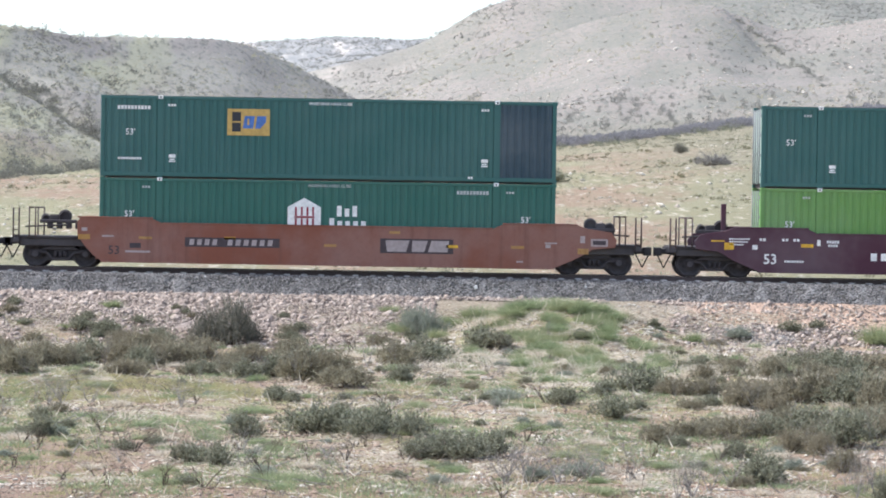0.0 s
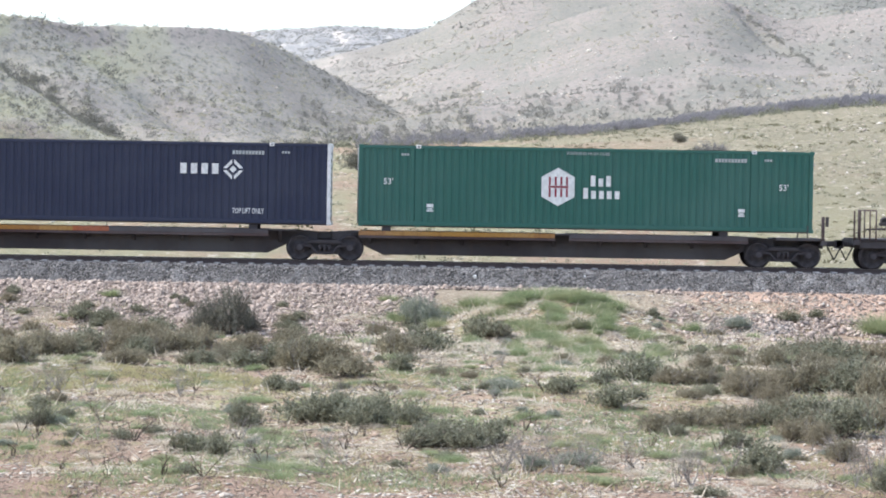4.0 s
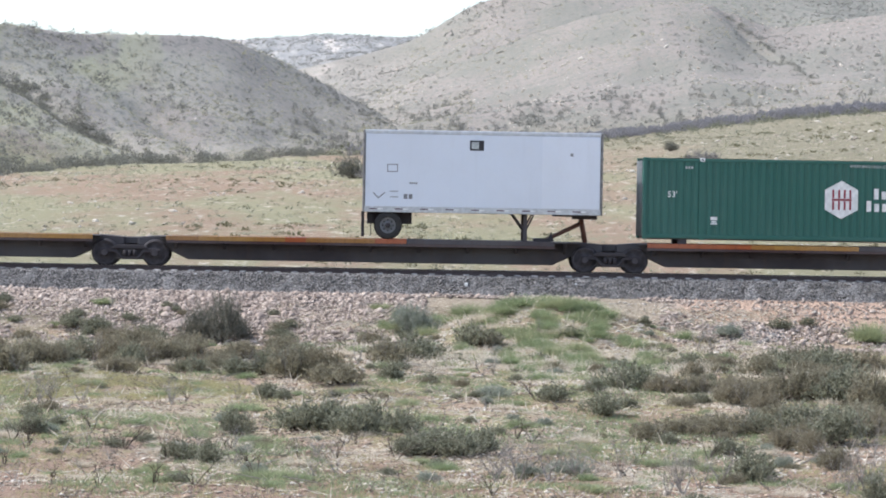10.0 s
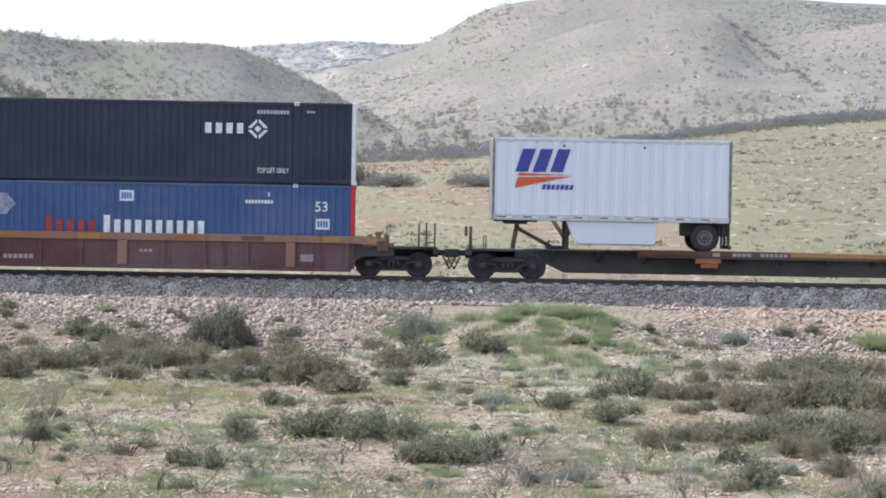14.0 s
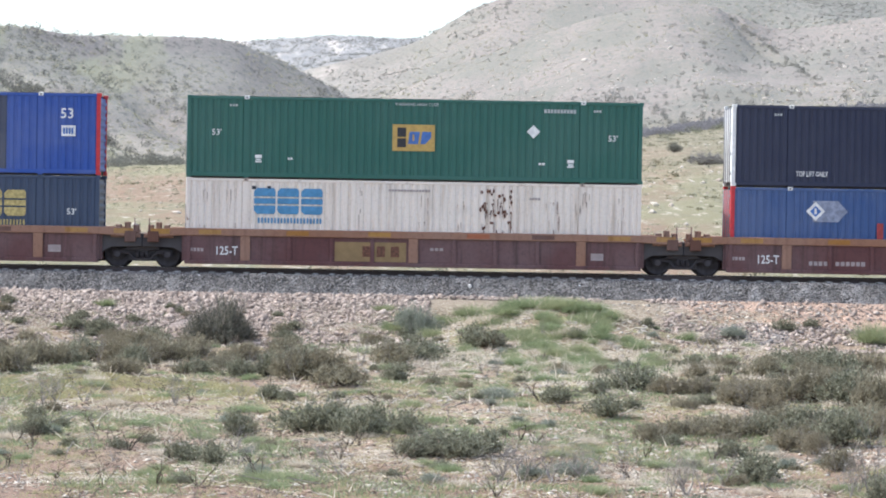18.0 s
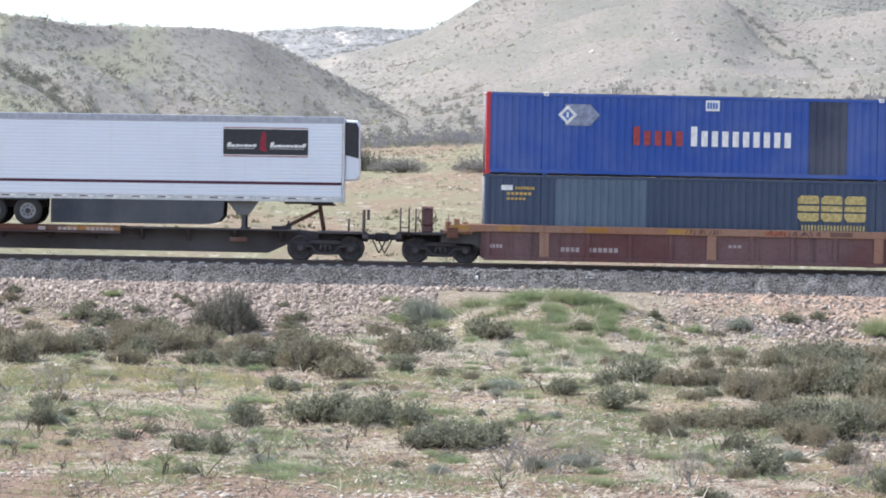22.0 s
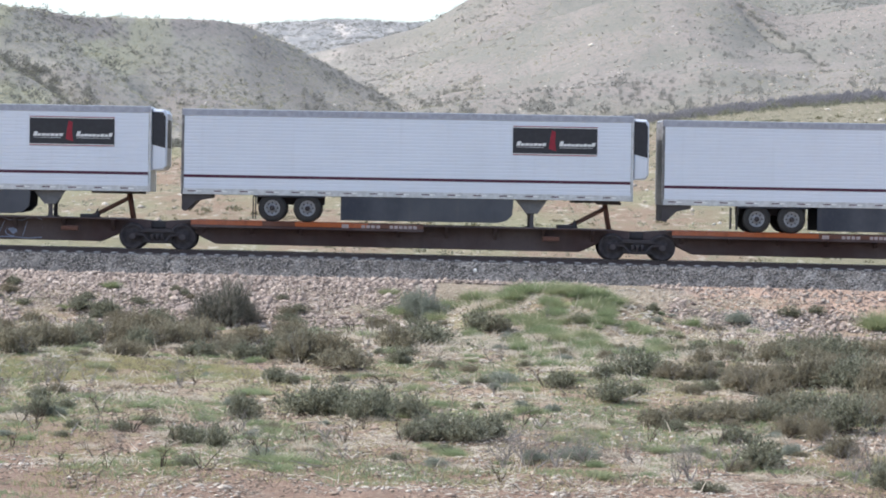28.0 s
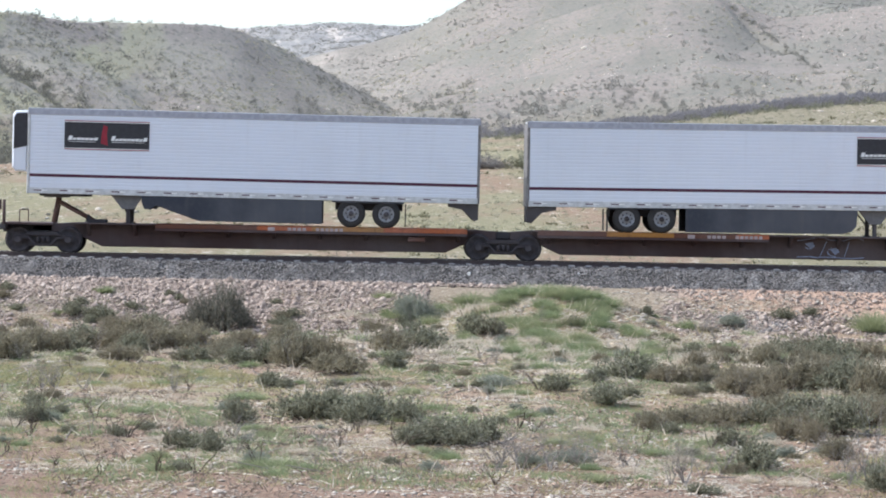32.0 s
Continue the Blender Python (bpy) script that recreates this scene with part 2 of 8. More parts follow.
RUST = (0.13, 0.045, 0.02)
M = {
    "green": paint("green_container_paint", (0.025, 0.117, 0.091), fade=0.04, amount=0.15, streak=0.22, dirt=(0.05, 0.09, 0.075), rust=RUST, rust_amount=-0.35),
    "green2": paint("bluish_green_container_paint", (0.029, 0.11, 0.10), fade=0.04, amount=0.15, streak=0.22, dirt=(0.05, 0.09, 0.085), rust=RUST, rust_amount=-0.35),
    "patch": paint("dark_repaint", (0.022, 0.05, 0.07), amount=0.1, streak=0.15, dirt=(0.04, 0.06, 0.07)),
    "paledoor": paint("pale_green_door_paint", (0.30, 0.38, 0.32), amount=0.25, streak=0.3, dirt=(0.14, 0.2, 0.16)),
    "bluepatch": paint("dark_navy_repaint", (0.03, 0.04, 0.08), amount=0.1, streak=0.15, dirt=(0.045, 0.055, 0.08)),
    "lime": paint("light_green_container_paint", (0.12, 0.27, 0.06), amount=0.2, streak=0.3, dirt=(0.09, 0.14, 0.06)),
    "navy": paint("navy_container_paint", (0.018, 0.024, 0.056), fade=0.03, amount=0.12, streak=0.16, dirt=(0.035, 0.042, 0.065)),
    "blue": paint("bright_blue_container_paint", (0.018, 0.07, 0.32), amount=0.12, streak=0.2, dirt=(0.04, 0.07, 0.2)),
    "blue2": paint("faded_blue_container_paint", (0.034, 0.083, 0.225), amount=0.25, streak=0.35, dirt=(0.08, 0.11, 0.2)),
    "slate": paint("slate_blue_container_paint", (0.036, 0.058, 0.108), fade=0.04, amount=0.15, streak=0.2, dirt=(0.05, 0.065, 0.09)),
    "slate2": paint("grey_blue_repaint", (0.085, 0.125, 0.18), amount=0.3, streak=0.6, dirt=(0.04, 0.07, 0.1)),
    "oldwhite": paint("stained_white_container_paint", (0.80, 0.71, 0.625), amount=0.45, streak=0.75, dirt=(0.42, 0.33, 0.255), rust=(0.2, 0.09, 0.05), rust_amount=0.05),
    "white": paint("white_trailer_skin", (0.70, 0.735, 0.80), 0.35, amount=0.1, streak=0.16, dirt=(0.5, 0.5, 0.5)),
    "whitepaint": plain("white_lettering", (0.75, 0.75, 0.73), 0.6),
    "red": plain("red_paint", (0.5, 0.035, 0.045), 0.5),
    "emblem": plain("dark_red_emblem", (0.25, 0.014, 0.03), 0.5),
    "maroon": plain("maroon_stripe", (0.065, 0.01, 0.034), 0.5),
    "black": plain("black_decal", (0.028, 0.028, 0.034), 0.45),
    "yellow": plain("reflective_yellow_tape", (0.62, 0.36, 0.03), 0.45),
    "gold": plain("gold_sign_paint", (0.5, 0.33, 0.10), 0.55),
    "plategold": plain("worn_gold_panel_paint", (0.27, 0.18, 0.085), 0.75, 0, 0.14, 3.0),
    "signblue": plain("sign_blue", (0.07, 0.16, 0.42), 0.55),
    "skyblue": plain("light_blue_lettering", (0.08, 0.25, 0.44), 0.55),
    "indigo": plain("indigo_lettering", (0.05, 0.06, 0.3), 0.5),
    "orange": plain("orange_red_paint", (0.65, 0.11, 0.03), 0.5),
    "badge": plain("faded_blue_grey_badge", (0.24, 0.27, 0.36), 0.6, 0, 0.3),
    "fadedred": plain("faded_dark_red_lettering", (0.34, 0.05, 0.05), 0.6, 0, 0.25),
    "stencil": plain("worn_pale_stencil", (0.46, 0.48, 0.47), 0.7, 0, 0.25, 14.0),
    "palegold": plain("pale_gold_lettering", (0.46, 0.37, 0.15), 0.6, 0, 0.3, 9.0),
    "dull": plain("faded_grey_pink_lettering", (0.36, 0.30, 0.29), 0.7),
    "shade": plain("dark_painted_panel", (0.055, 0.04, 0.045), 0.6),
    "rustrun": plain("brown_rust_run", (0.16, 0.075, 0.05), 0.9, 0, 0.4, 12.0),
    "rustpale": plain("pale_rust_run", (0.42, 0.33, 0.27), 0.9, 0, 0.3, 12.0),
    "graf_w": plain("white_spray_paint", (0.62, 0.63, 0.72), 0.6),
    "graf_b": plain("dark_blue_spray_paint", (0.05, 0.08, 0.2), 0.6),
    "graf_p": plain("faded_pink_spray_paint", (0.3, 0.12, 0.16), 0.6),
    "silver": plain("aluminium_rail", (0.55, 0.56, 0.58), 0.38, 0.7),
    "grey": plain("grey_steel", (0.22, 0.22, 0.23), 0.6),
    "rubber": plain("tyre_rubber", (0.036, 0.034, 0.033), 0.85),
    "rim": plain("dusty_aluminium_wheel", (0.28, 0.28, 0.29), 0.5, 0.3),
    "band": plain("grey_upper_rail", (0.36, 0.37, 0.42), 0.5, 0.2),
    "endframe": plain("dirty_rear_frame_steel", (0.2, 0.19, 0.185), 0.6, 0.1, 0.35),
    "steelrim": plain("painted_steel_wheel", (0.15, 0.15, 0.155), 0.6),
    "skirt": paint("grey_plastic_skirt", (0.045, 0.05, 0.064), 0.6, gloss=0.15, amount=0.25, streak=0.3, dirt=(0.14, 0.13, 0.12)),
    "wellred": paint("oxide_red_well_car_paint", (0.212, 0.074, 0.046), amount=0.4, streak=0.55, dirt=(0.12, 0.055, 0.042), fade=0.15, gloss=0.2),
    "wellbrown": paint("weathered_brown_well_car_paint", (0.13, 0.057, 0.056), amount=0.6, streak=0.85, dirt=(0.052, 0.034, 0.034), rust=(0.18, 0.085, 0.05), rust_amount=-0.1, gloss=0.15),
    "chord": paint("faded_orange_brown_chord_paint", (0.29, 0.15, 0.095), amount=0.6, streak=0.5, dirt=(0.11, 0.055, 0.042), rust=(0.09, 0.04, 0.028), rust_amount=0.15, gloss=0.15),
    "plum": paint("plum_well_car_paint", (0.07, 0.028, 0.043), amount=0.25, streak=0.3, dirt=(0.12, 0.06, 0.07), gloss=0.15),
    "spine": paint("grimy_black_spine_paint", (0.062, 0.053, 0.056), 0.75, amount=0.4, streak=0.55, dirt=(0.105, 0.073, 0.062), rust=(0.12, 0.062, 0.042), rust_amount=-0.12, gloss=0.15),
    "spinered": paint("grimy_oxide_red_spine_paint", (0.078, 0.048, 0.046), 0.75, amount=0.45, streak=0.5, dirt=(0.058, 0.047, 0.048), gloss=0.15),
    "sill": paint("faded_orange_sill_paint", (0.33, 0.155, 0.04), amount=0.75, streak=0.7, dirt=(0.12, 0.06, 0.03), rust=(0.10, 0.04, 0.025), rust_amount=0.1, gloss=0.15),
    "sillred": paint("orange_red_sill_paint", (0.36, 0.095, 0.03), amount=0.75, streak=0.7, dirt=(0.13, 0.05, 0.03), gloss=0.15),
    "sillyel": paint("yellow_orange_sill_paint", (0.38, 0.2, 0.05), amount=0.75, streak=0.7, dirt=(0.17, 0.08, 0.03), gloss=0.15),
    "silldark": paint("rust_brown_sill_paint", (0.12, 0.05, 0.032), amount=0.5, streak=0.3, dirt=(0.06, 0.035, 0.03), gloss=0.15),
    "truck": paint("oily_black_cast_steel", (0.05, 0.043, 0.046), 0.8, amount=0.5, streak=0.0, dirt=(0.072, 0.055, 0.05), gloss=0.12),
    "wheel": plain("dark_wheel_steel", (0.07, 0.062, 0.065), 0.7, 0.0, 0.3, gloss=0.15),
    "rail": plain("rusty_rail_steel", (0.085, 0.062, 0.058), 0.6, 0.0),
    "railtop": plain("polished_rail_head", (0.4, 0.39, 0.38), 0.3, 1.0),
    "tie": plain("weathered_grey_concrete_tie", (0.36, 0.34, 0.32), 0.9, 0, 0.3),
}

# ---- the land: one sheet with embankment, valley floor and hills ----


def lattice(ix, iy, seed):
    h = (ix.astype(np.int64) * 374761393 + iy.astype(np.int64) * 668265263 + seed * 1274126177) & 0x7FFFFFFF
    h = ((h ^ (h >> 13)) * 1103515245) & 0x7FFFFFFF
    return ((h ^ (h >> 16)) & 0xFFFF) / 65535.0


def vnoise(x, y, seed=0):
    ix, iy = np.floor(x), np.floor(y)
    fx, fy = x - ix, y - iy
    fx, fy = fx * fx * (3 - 2 * fx), fy * fy * (3 - 2 * fy)
    a, b = lattice(ix, iy, seed), lattice(ix + 1, iy, seed)
    c, d = lattice(ix, iy + 1, seed), lattice(ix + 1, iy + 1, seed)
    return (a * (1 - fx) + b * fx) * (1 - fy) + (c * (1 - fx) + d * fx) * fy - 0.5


def fbm(x, y, seed=0, octaves=4):
    return sum(vnoise(x * 2.03 ** k, y * 2.03 ** k, seed + k) * 0.5 ** k for k in range(octaves))


def step(x, a, b):
    t = np.clip((x - a) / (b - a), 0, 1)
    return t * t * (3 - 2 * t)


# Ridge lines seen from the eye: direction u = x / y, and height over distance.
LEFT_RIDGE = ((-0.40, 0.050), (-0.20, 0.060), (-0.13, 0.0572), (-0.10, 0.0540), (-0.073, 0.0545), (-0.054, 0.0542), (-0.041, 0.0492),
              (-0.025, 0.0412), (-0.010, 0.0330), (0.006, 0.0250), (0.03, 0.012), (0.06, 0.0))
FAR_RIDGE = ((-0.4, 0.045), (-0.10, 0.050), (-0.045, 0.0530), (-0.030, 0.0545), (-0.013, 0.0556), (0.0, 0.0545), (0.012, 0.0548), (0.1, 0.058), (0.4, 0.05))
RIGHT_RIDGE = ((-0.09, 0.030), (-0.03, 0.043), (0.0, 0.050), (0.012, 0.0545), (0.020, 0.0600), (0.033, 0.0676), (0.058, 0.0715), (0.09, 0.0745), (0.16, 0.071), (0.3, 0.064), (0.5, 0.05))
SPUR = ((-0.05, 0.0), (-0.03, 0.018), (-0.008, 0.031), (0.017, 0.0432), (0.0446, 0.0545), (0.067, 0.0624), (0.0914, 0.068), (0.112, 0.067), (0.122, 0.060), (0.135, 0.0595), (0.16, 0.064), (0.20, 0.068), (0.3, 0.06), (0.5, 0.04))


def ridge(rows, u):
    """Smooth line through the rows."""
    us, es = zip(*rows)
    return sum(np.interp(u + d, us, es) * w for d, w in ((-0.006, 0.2), (-0.003, 0.2), (0, 0.2), (0.003, 0.2), (0.006, 0.2)))


# shallow ravines down the two hillsides: top, bottom, depth, width
RAVINES = (((-53, 416), (-29, 384), 3.2, 4.5), ((69.5, 613), (74.6, 552), 0.8, 1.6), ((-33, 432), (-20, 400), 1.6, 3.5))


def height(x, y):
    x, y = np.asarray(x, float), np.asarray(y, float)
    d = np.hypot(x, y)
    ahead = np.maximum(y, 1.0)
    u = np.clip(x / ahead, -3, 3)
    a = y - TRACK_Y
    # near flat, bank under the eye, embankment
    z = -2.34 + 0.30 * fbm(x / 9, y / 9, 3) + 0.10 * fbm(x / 1.3, y / 1.3, 5, 3)
    z = z + 3.15 * (1 - step(y, 9, 30))
    z = z + 1.45 * np.exp(-(((x - 5.8) / 4.2) ** 2 + ((y - 101.6) / 4.5) ** 2))
    z = z + 0.25 * np.exp(-(((x + 9) / 9) ** 2 + ((y - 92) / 3) ** 2))
    slope = np.interp(np.abs(a), (0, 2.2, 2.8, 4.0, 7.2, 8.6), (-0.78, -0.83, -0.80, -1.1, -2.15, -2.37)) + 0.22 * fbm(x / 2.2, y / 2.2, 9, 4) * step(np.abs(a), 2.6, 4.5)
    z = np.where(a > -9, np.maximum(slope, np.where(a < 0, z, -9)), z)
    # valley floor behind the track, a little hollow towards the foot of the hills
    def hollow(q):
        return (1.0 + 1.5 * np.exp(-((u - 0.04) / 0.075) ** 2)) * step(q, 250, 430)

    grade = 0.040 + np.where(u > 0, 0.115, 0.07) * np.clip(u, -0.2, 0.25)
    floor = -1.35 + grade * np.maximum(d - 116, 0) + 0.5 * fbm(x / 38, y / 38, 13) * step(d, 118, 170) + 0.12 * fbm(x / 5, y / 5, 15, 3) - hollow(d)
    z = np.where(a > 0, np.maximum(slope, floor), z)
    z = np.where(a > 9, floor, z)
    # hills
    side = step(y / np.maximum(d, 1), 0.15, 0.6)
    for rows, d0, d1, seed, rough in ((LEFT_RIDGE, 318, 440, 21, 0.8), (FAR_RIDGE, 640, 1300, 31, 1.3), (RIGHT_RIDGE, 540, 830, 41, 1.2), (SPUR, 455, 620, 51, 0.8)):
        if rows is LEFT_RIDGE:        # its foot runs away from the eye towards the right
            d0 = 318 + 1010 * np.clip(u + 0.13, 0, 0.12)
            d1 = d0 + 125
        s = (d - d0) / (d1 - d0)
        crest = EYE_Z + ridge(rows, u) * d1
        foot = -1.35 + grade * (np.minimum(d, d0) - 116) - hollow(np.minimum(d, d0))
        prof = np.where(s < 1, np.clip(s, 0, 1) ** 1.15 * (1.0 - 0.10 * np.sin(np.clip(s, 0, 1) * math.pi)), 1 - 0.35 * np.clip(s - 1, 0, 1.2) ** 1.3)
        gully = fbm(u * 26 + seed, d / 330 + fbm(x / 90, y / 90, seed + 7), seed, 4)
        rise = (crest - foot) * prof * (1 + 0.42 * gully * np.clip(1 - s, 0, 1) * rough) + (5.0 * fbm(x / 50, y / 60, seed + 3, 4) + 1.3 * fbm(x / 11, y / 16, seed + 5, 2)) * rough * np.clip(s * 4, 0, 1) * np.clip(1.25 - s, 0.25, 1)
        z = np.where((s > 0) & (y > 0), np.maximum(z, foot + rise * side), z)
    for (xa, ya), (xb, yb), deep, w in RAVINES:
        ex, ey = xb - xa, yb - ya
        t = np.clip(((x - xa) * ex + (y - ya) * ey) / (ex * ex + ey * ey), -0.1, 1.0)
        gap = np.hypot(x - xa - t * ex, y - ya - t * ey)
        z = z - deep * np.exp(-(gap / w) ** 2) * np.where(t > 0.98, 0.5, 1.0)
    return z


def at(x, y):
    return float(height(np.array([x]), np.array([y]))[0])


def land():
    ph = np.radians(np.concatenate([np.arange(-180, -12, 4.0), np.arange(-12, 12.01, 0.055), np.arange(16, 180, 4.0)]))
    r = [0.8, 2, 4, 7]
    while r[-1] < 40:
        r.append(r[-1] * 1.12)
    while r[-1] < 119:
        r.append(r[-1] + 0.36)
    while r[-1] < 310:
        r.append(r[-1] * 1.016)
    while r[-1] < 1750:
        r.append(r[-1] * (1.0052 if r[-1] < 850 else 1.012))
    while r[-1] < 4800:
        r.append(r[-1] * 1.12)
    r = np.array(r)
    P, R = np.meshgrid(ph, r)
    X, Y = R * np.sin(P), R * np.cos(P)
    Z = height(X, Y)
    nr, nc = X.shape
    co = np.stack([X, Y, Z], -1).reshape(-1, 3)
    i = np.arange(nr - 1)[:, None] * nc
    j = np.arange(nc)[None, :]
    k = (j + 1) % nc
    quads = np.stack([i + j, i + k, i + nc + k, i + nc + j], -1).reshape(-1, 4)
    co = np.vstack([co, [[0, 0, at(0, 0)]]])
    tip = len(co) - 1
    me = bpy.data.meshes.new("ground")
    faces = quads.tolist() + [[tip, int((q + 1) % nc), int(q)] for q in range(nc)]
    me.from_pydata(co.tolist(), [], faces)
    me.polygons.foreach_set("use_smooth", np.ones(len(me.polygons), dtype=bool))
    me.materials.append(ground_material())
    me.update()
    return tagged(new("ground", me), "dry rangeland with sparse grass, pink gravel bank and brushy hills", "ground", kind="structure")


def ground_material():
    m, nt, b = base("rangeland_soil", 0.95)
    ge = nt.nodes.new("ShaderNodeNewGeometry")
    sep = nt.nodes.new("ShaderNodeSeparateXYZ")
    nt.links.new(ge.outputs["Position"], sep.inputs[0])
    X, Y, Z = sep.outputs
    # soil, dry grass and green flush at two scales
    big = tex(nt, 0.22, 5, 0.6).outputs[0]
    mid = tex(nt, 1.1, 6, 0.65).outputs[0]
    fine = tex(nt, 9.0, 6, 0.75).outputs[0]
    soil = mixc(nt, ramp(nt, big, 0.35, 0.65), (0.352, 0.236, 0.166), (0.382, 0.296, 0.20))
    soil = mixc(nt, ramp(nt, fine, 0.47, 0.72), soil, (0.38, 0.30, 0.225))
    soil = mixc(nt, ramp(nt, tex(nt, 16.0, 5, 0.7).outputs[0], 0.55, 0.75), soil, (0.17, 0.13, 0.10))
    grass = mixc(nt, ramp(nt, fine, 0.35, 0.7), (0.245, 0.25, 0.11), (0.42, 0.385, 0.20))
    near = mixc(nt, ramp(nt, mid, 0.48, 0.63), soil, grass)
    bare_soil = mixc(nt, ramp(nt, fine, 0.42, 0.68), (0.27, 0.172, 0.116), (0.41, 0.30, 0.215))
    edge = nt.nodes.new("ShaderNodeMath")
    edge.operation = "MULTIPLY_ADD"
    nt.links.new(tex(nt, 0.35, 4, 0.6).outputs[0], edge.inputs[0])
    edge.inputs[1].default_value = 22.0
    nt.links.new(Y, edge.inputs[2])
    near = mixc(nt, ramp(nt, edge.outputs[0], 64.0, 76.0), bare_soil, near)
    # pink broken rock on the bank
    rock = mixc(nt, ramp(nt, tex(nt, 6.0, 7, 0.8).outputs[0], 0.38, 0.62), (0.26, 0.20, 0.17), (0.50, 0.42, 0.36))
    mound = mixc(nt, ramp(nt, fine, 0.4, 0.65), (0.29, 0.23, 0.165), (0.45, 0.385, 0.29))
    on = nt.nodes.new("ShaderNodeMath")
    on.operation = "MULTIPLY"
    nt.links.new(ramp(nt, X, -0.5, 2.0), on.inputs[0])
    off = nt.nodes.new("ShaderNodeMath")
    off.operation = "SUBTRACT"
    off.inputs[0].default_value = 1.0
    nt.links.new(ramp(nt, X, 9.0, 11.0), off.inputs[1])
    nt.links.new(off.outputs[0], on.inputs[1])
    clay = mixc(nt, ramp(nt, fine, 0.42, 0.66), (0.47, 0.32, 0.235), (0.63, 0.46, 0.35))
    rock = mixc(nt, ramp(nt, X, 9.8, 11.0), rock, clay)
    near = mixc(nt, ramp(nt, Y, 100.8, 102.2), near, mixc(nt, on.outputs[0], rock, mound))
    # valley floor
    vf = mixc(nt, ramp(nt, tex(nt, 0.06, 6, 0.65, (1, 0.3, 1)).outputs[0], 0.42, 0.56), (0.262, 0.18, 0.115), (0.242, 0.221, 0.122))
    east = nt.nodes.new("ShaderNodeMath")
    east.operation = "MULTIPLY_ADD"
    nt.links.new(tex(nt, 0.04, 5, 0.6).outputs[0], east.inputs[0])
    east.inputs[1].default_value = 40.0
    nt.links.new(X, east.inputs[2])
    vf = mixc(nt, ramp(nt, east.outputs[0], 32, 58), vf, (0.195, 0.17, 0.105))
    vf = mixc(nt, ramp(nt, tex(nt, 1.1, 6, 0.75, (1, 0.3, 1)).outputs[0], 0.54, 0.66), vf, (0.47, 0.41, 0.32))
    vf = mixc(nt, ramp(nt, tex(nt, 0.8, 6, 0.75, (1, 0.25, 1)).outputs[0], 0.54, 0.64), vf, (0.215, 0.195, 0.115))
    col = mixc(nt, ramp(nt, Y, 110, 114), near, vf)
    # hills: greener grass on the low one, pinkish tan on the high one, scrub mottling, bare pale earth
    flat = (1, 0.38, 0.0)
    # grass and tan tones are drawn towards blue-grey to include some haze
    side = mixc(nt, ramp(nt, X, -40, 20), (0.318, 0.296, 0.245), (0.258, 0.224, 0.192))
    hn = tex(nt, 0.05, 8, 0.62, flat).outputs[0]
    hc = mixc(nt, ramp(nt, hn, 0.40, 0.60), side, mixc(nt, ramp(nt, X, -40, 20), (0.258, 0.228, 0.20), (0.202, 0.19, 0.156)))
    hc = mixc(nt, ramp(nt, tex(nt, 0.9, 8, 0.75, flat).outputs[0], 0.50, 0.60), hc, (0.165, 0.162, 0.138))
    hc = mixc(nt, ramp(nt, tex(nt, 1.5, 7, 0.8, flat).outputs[0], 0.57, 0.65), hc, (0.36, 0.315, 0.26))
    bare = tex(nt, 0.022, 9, 0.7, flat).outputs[0]
    hc = mixc(nt, ramp(nt, bare, 0.60, 0.68), hc, (0.38, 0.33, 0.285))
    turf = nt.nodes.new("ShaderNodeMath")
    turf.operation = "MULTIPLY"
    nt.links.new(ramp(nt, tex(nt, 0.11, 6, 0.6, (1.0, 0.16, 0)).outputs[0], 0.47, 0.58), turf.inputs[0])
    nt.links.new(ramp(nt, X, -28, -44), turf.inputs[1])
    hc = mixc(nt, turf.outputs[0], hc, (0.335, 0.322, 0.225))
    ln = nt.nodes.new("ShaderNodeVectorMath")
    ln.operation = "LENGTH"
    nt.links.new(ge.outputs["Position"], ln.inputs[0])
    # the foot of the hills lies nearer on the left
    reach = nt.nodes.new("ShaderNodeMath")
    reach.operation = "MULTIPLY_ADD"
    nt.links.new(ramp(nt, X, -45, 5), reach.inputs[0])
    reach.inputs[1].default_value = -112.0
    nt.links.new(ln.outputs["Value"], reach.inputs[2])
    behind = nt.nodes.new("ShaderNodeMath")
    behind.operation = "MULTIPLY"
    nt.links.new(ramp(nt, ln.outputs["Value"], 612, 650), behind.inputs[0])
    nt.links.new(ramp(nt, X, 62, 92), behind.inputs[1])
    green = mixc(nt, ramp(nt, tex(nt, 0.5, 7, 0.75, flat).outputs[0], 0.45, 0.6), (0.21, 0.197, 0.166), (0.145, 0.146, 0.118))
    hc = mixc(nt, behind.outputs[0], hc, green)
    # the far range: chaparral with haze painted in as pale blue-grey, and pale cliffs
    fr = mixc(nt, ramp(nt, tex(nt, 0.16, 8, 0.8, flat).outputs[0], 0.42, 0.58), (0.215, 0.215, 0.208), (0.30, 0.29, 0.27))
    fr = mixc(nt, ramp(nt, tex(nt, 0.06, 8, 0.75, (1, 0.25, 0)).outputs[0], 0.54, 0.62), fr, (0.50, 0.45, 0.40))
    # the hazy colours come in with distance from the origin
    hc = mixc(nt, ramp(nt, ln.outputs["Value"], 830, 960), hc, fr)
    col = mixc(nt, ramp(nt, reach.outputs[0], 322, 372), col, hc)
    nt.links.new(col, b.inputs["Base Color"])
    bump(nt, b, tex(nt, 1.6, 9, 0.78, (1, 0.7, 0.3)).outputs[0], 0.8, 0.35)
    return m


land()


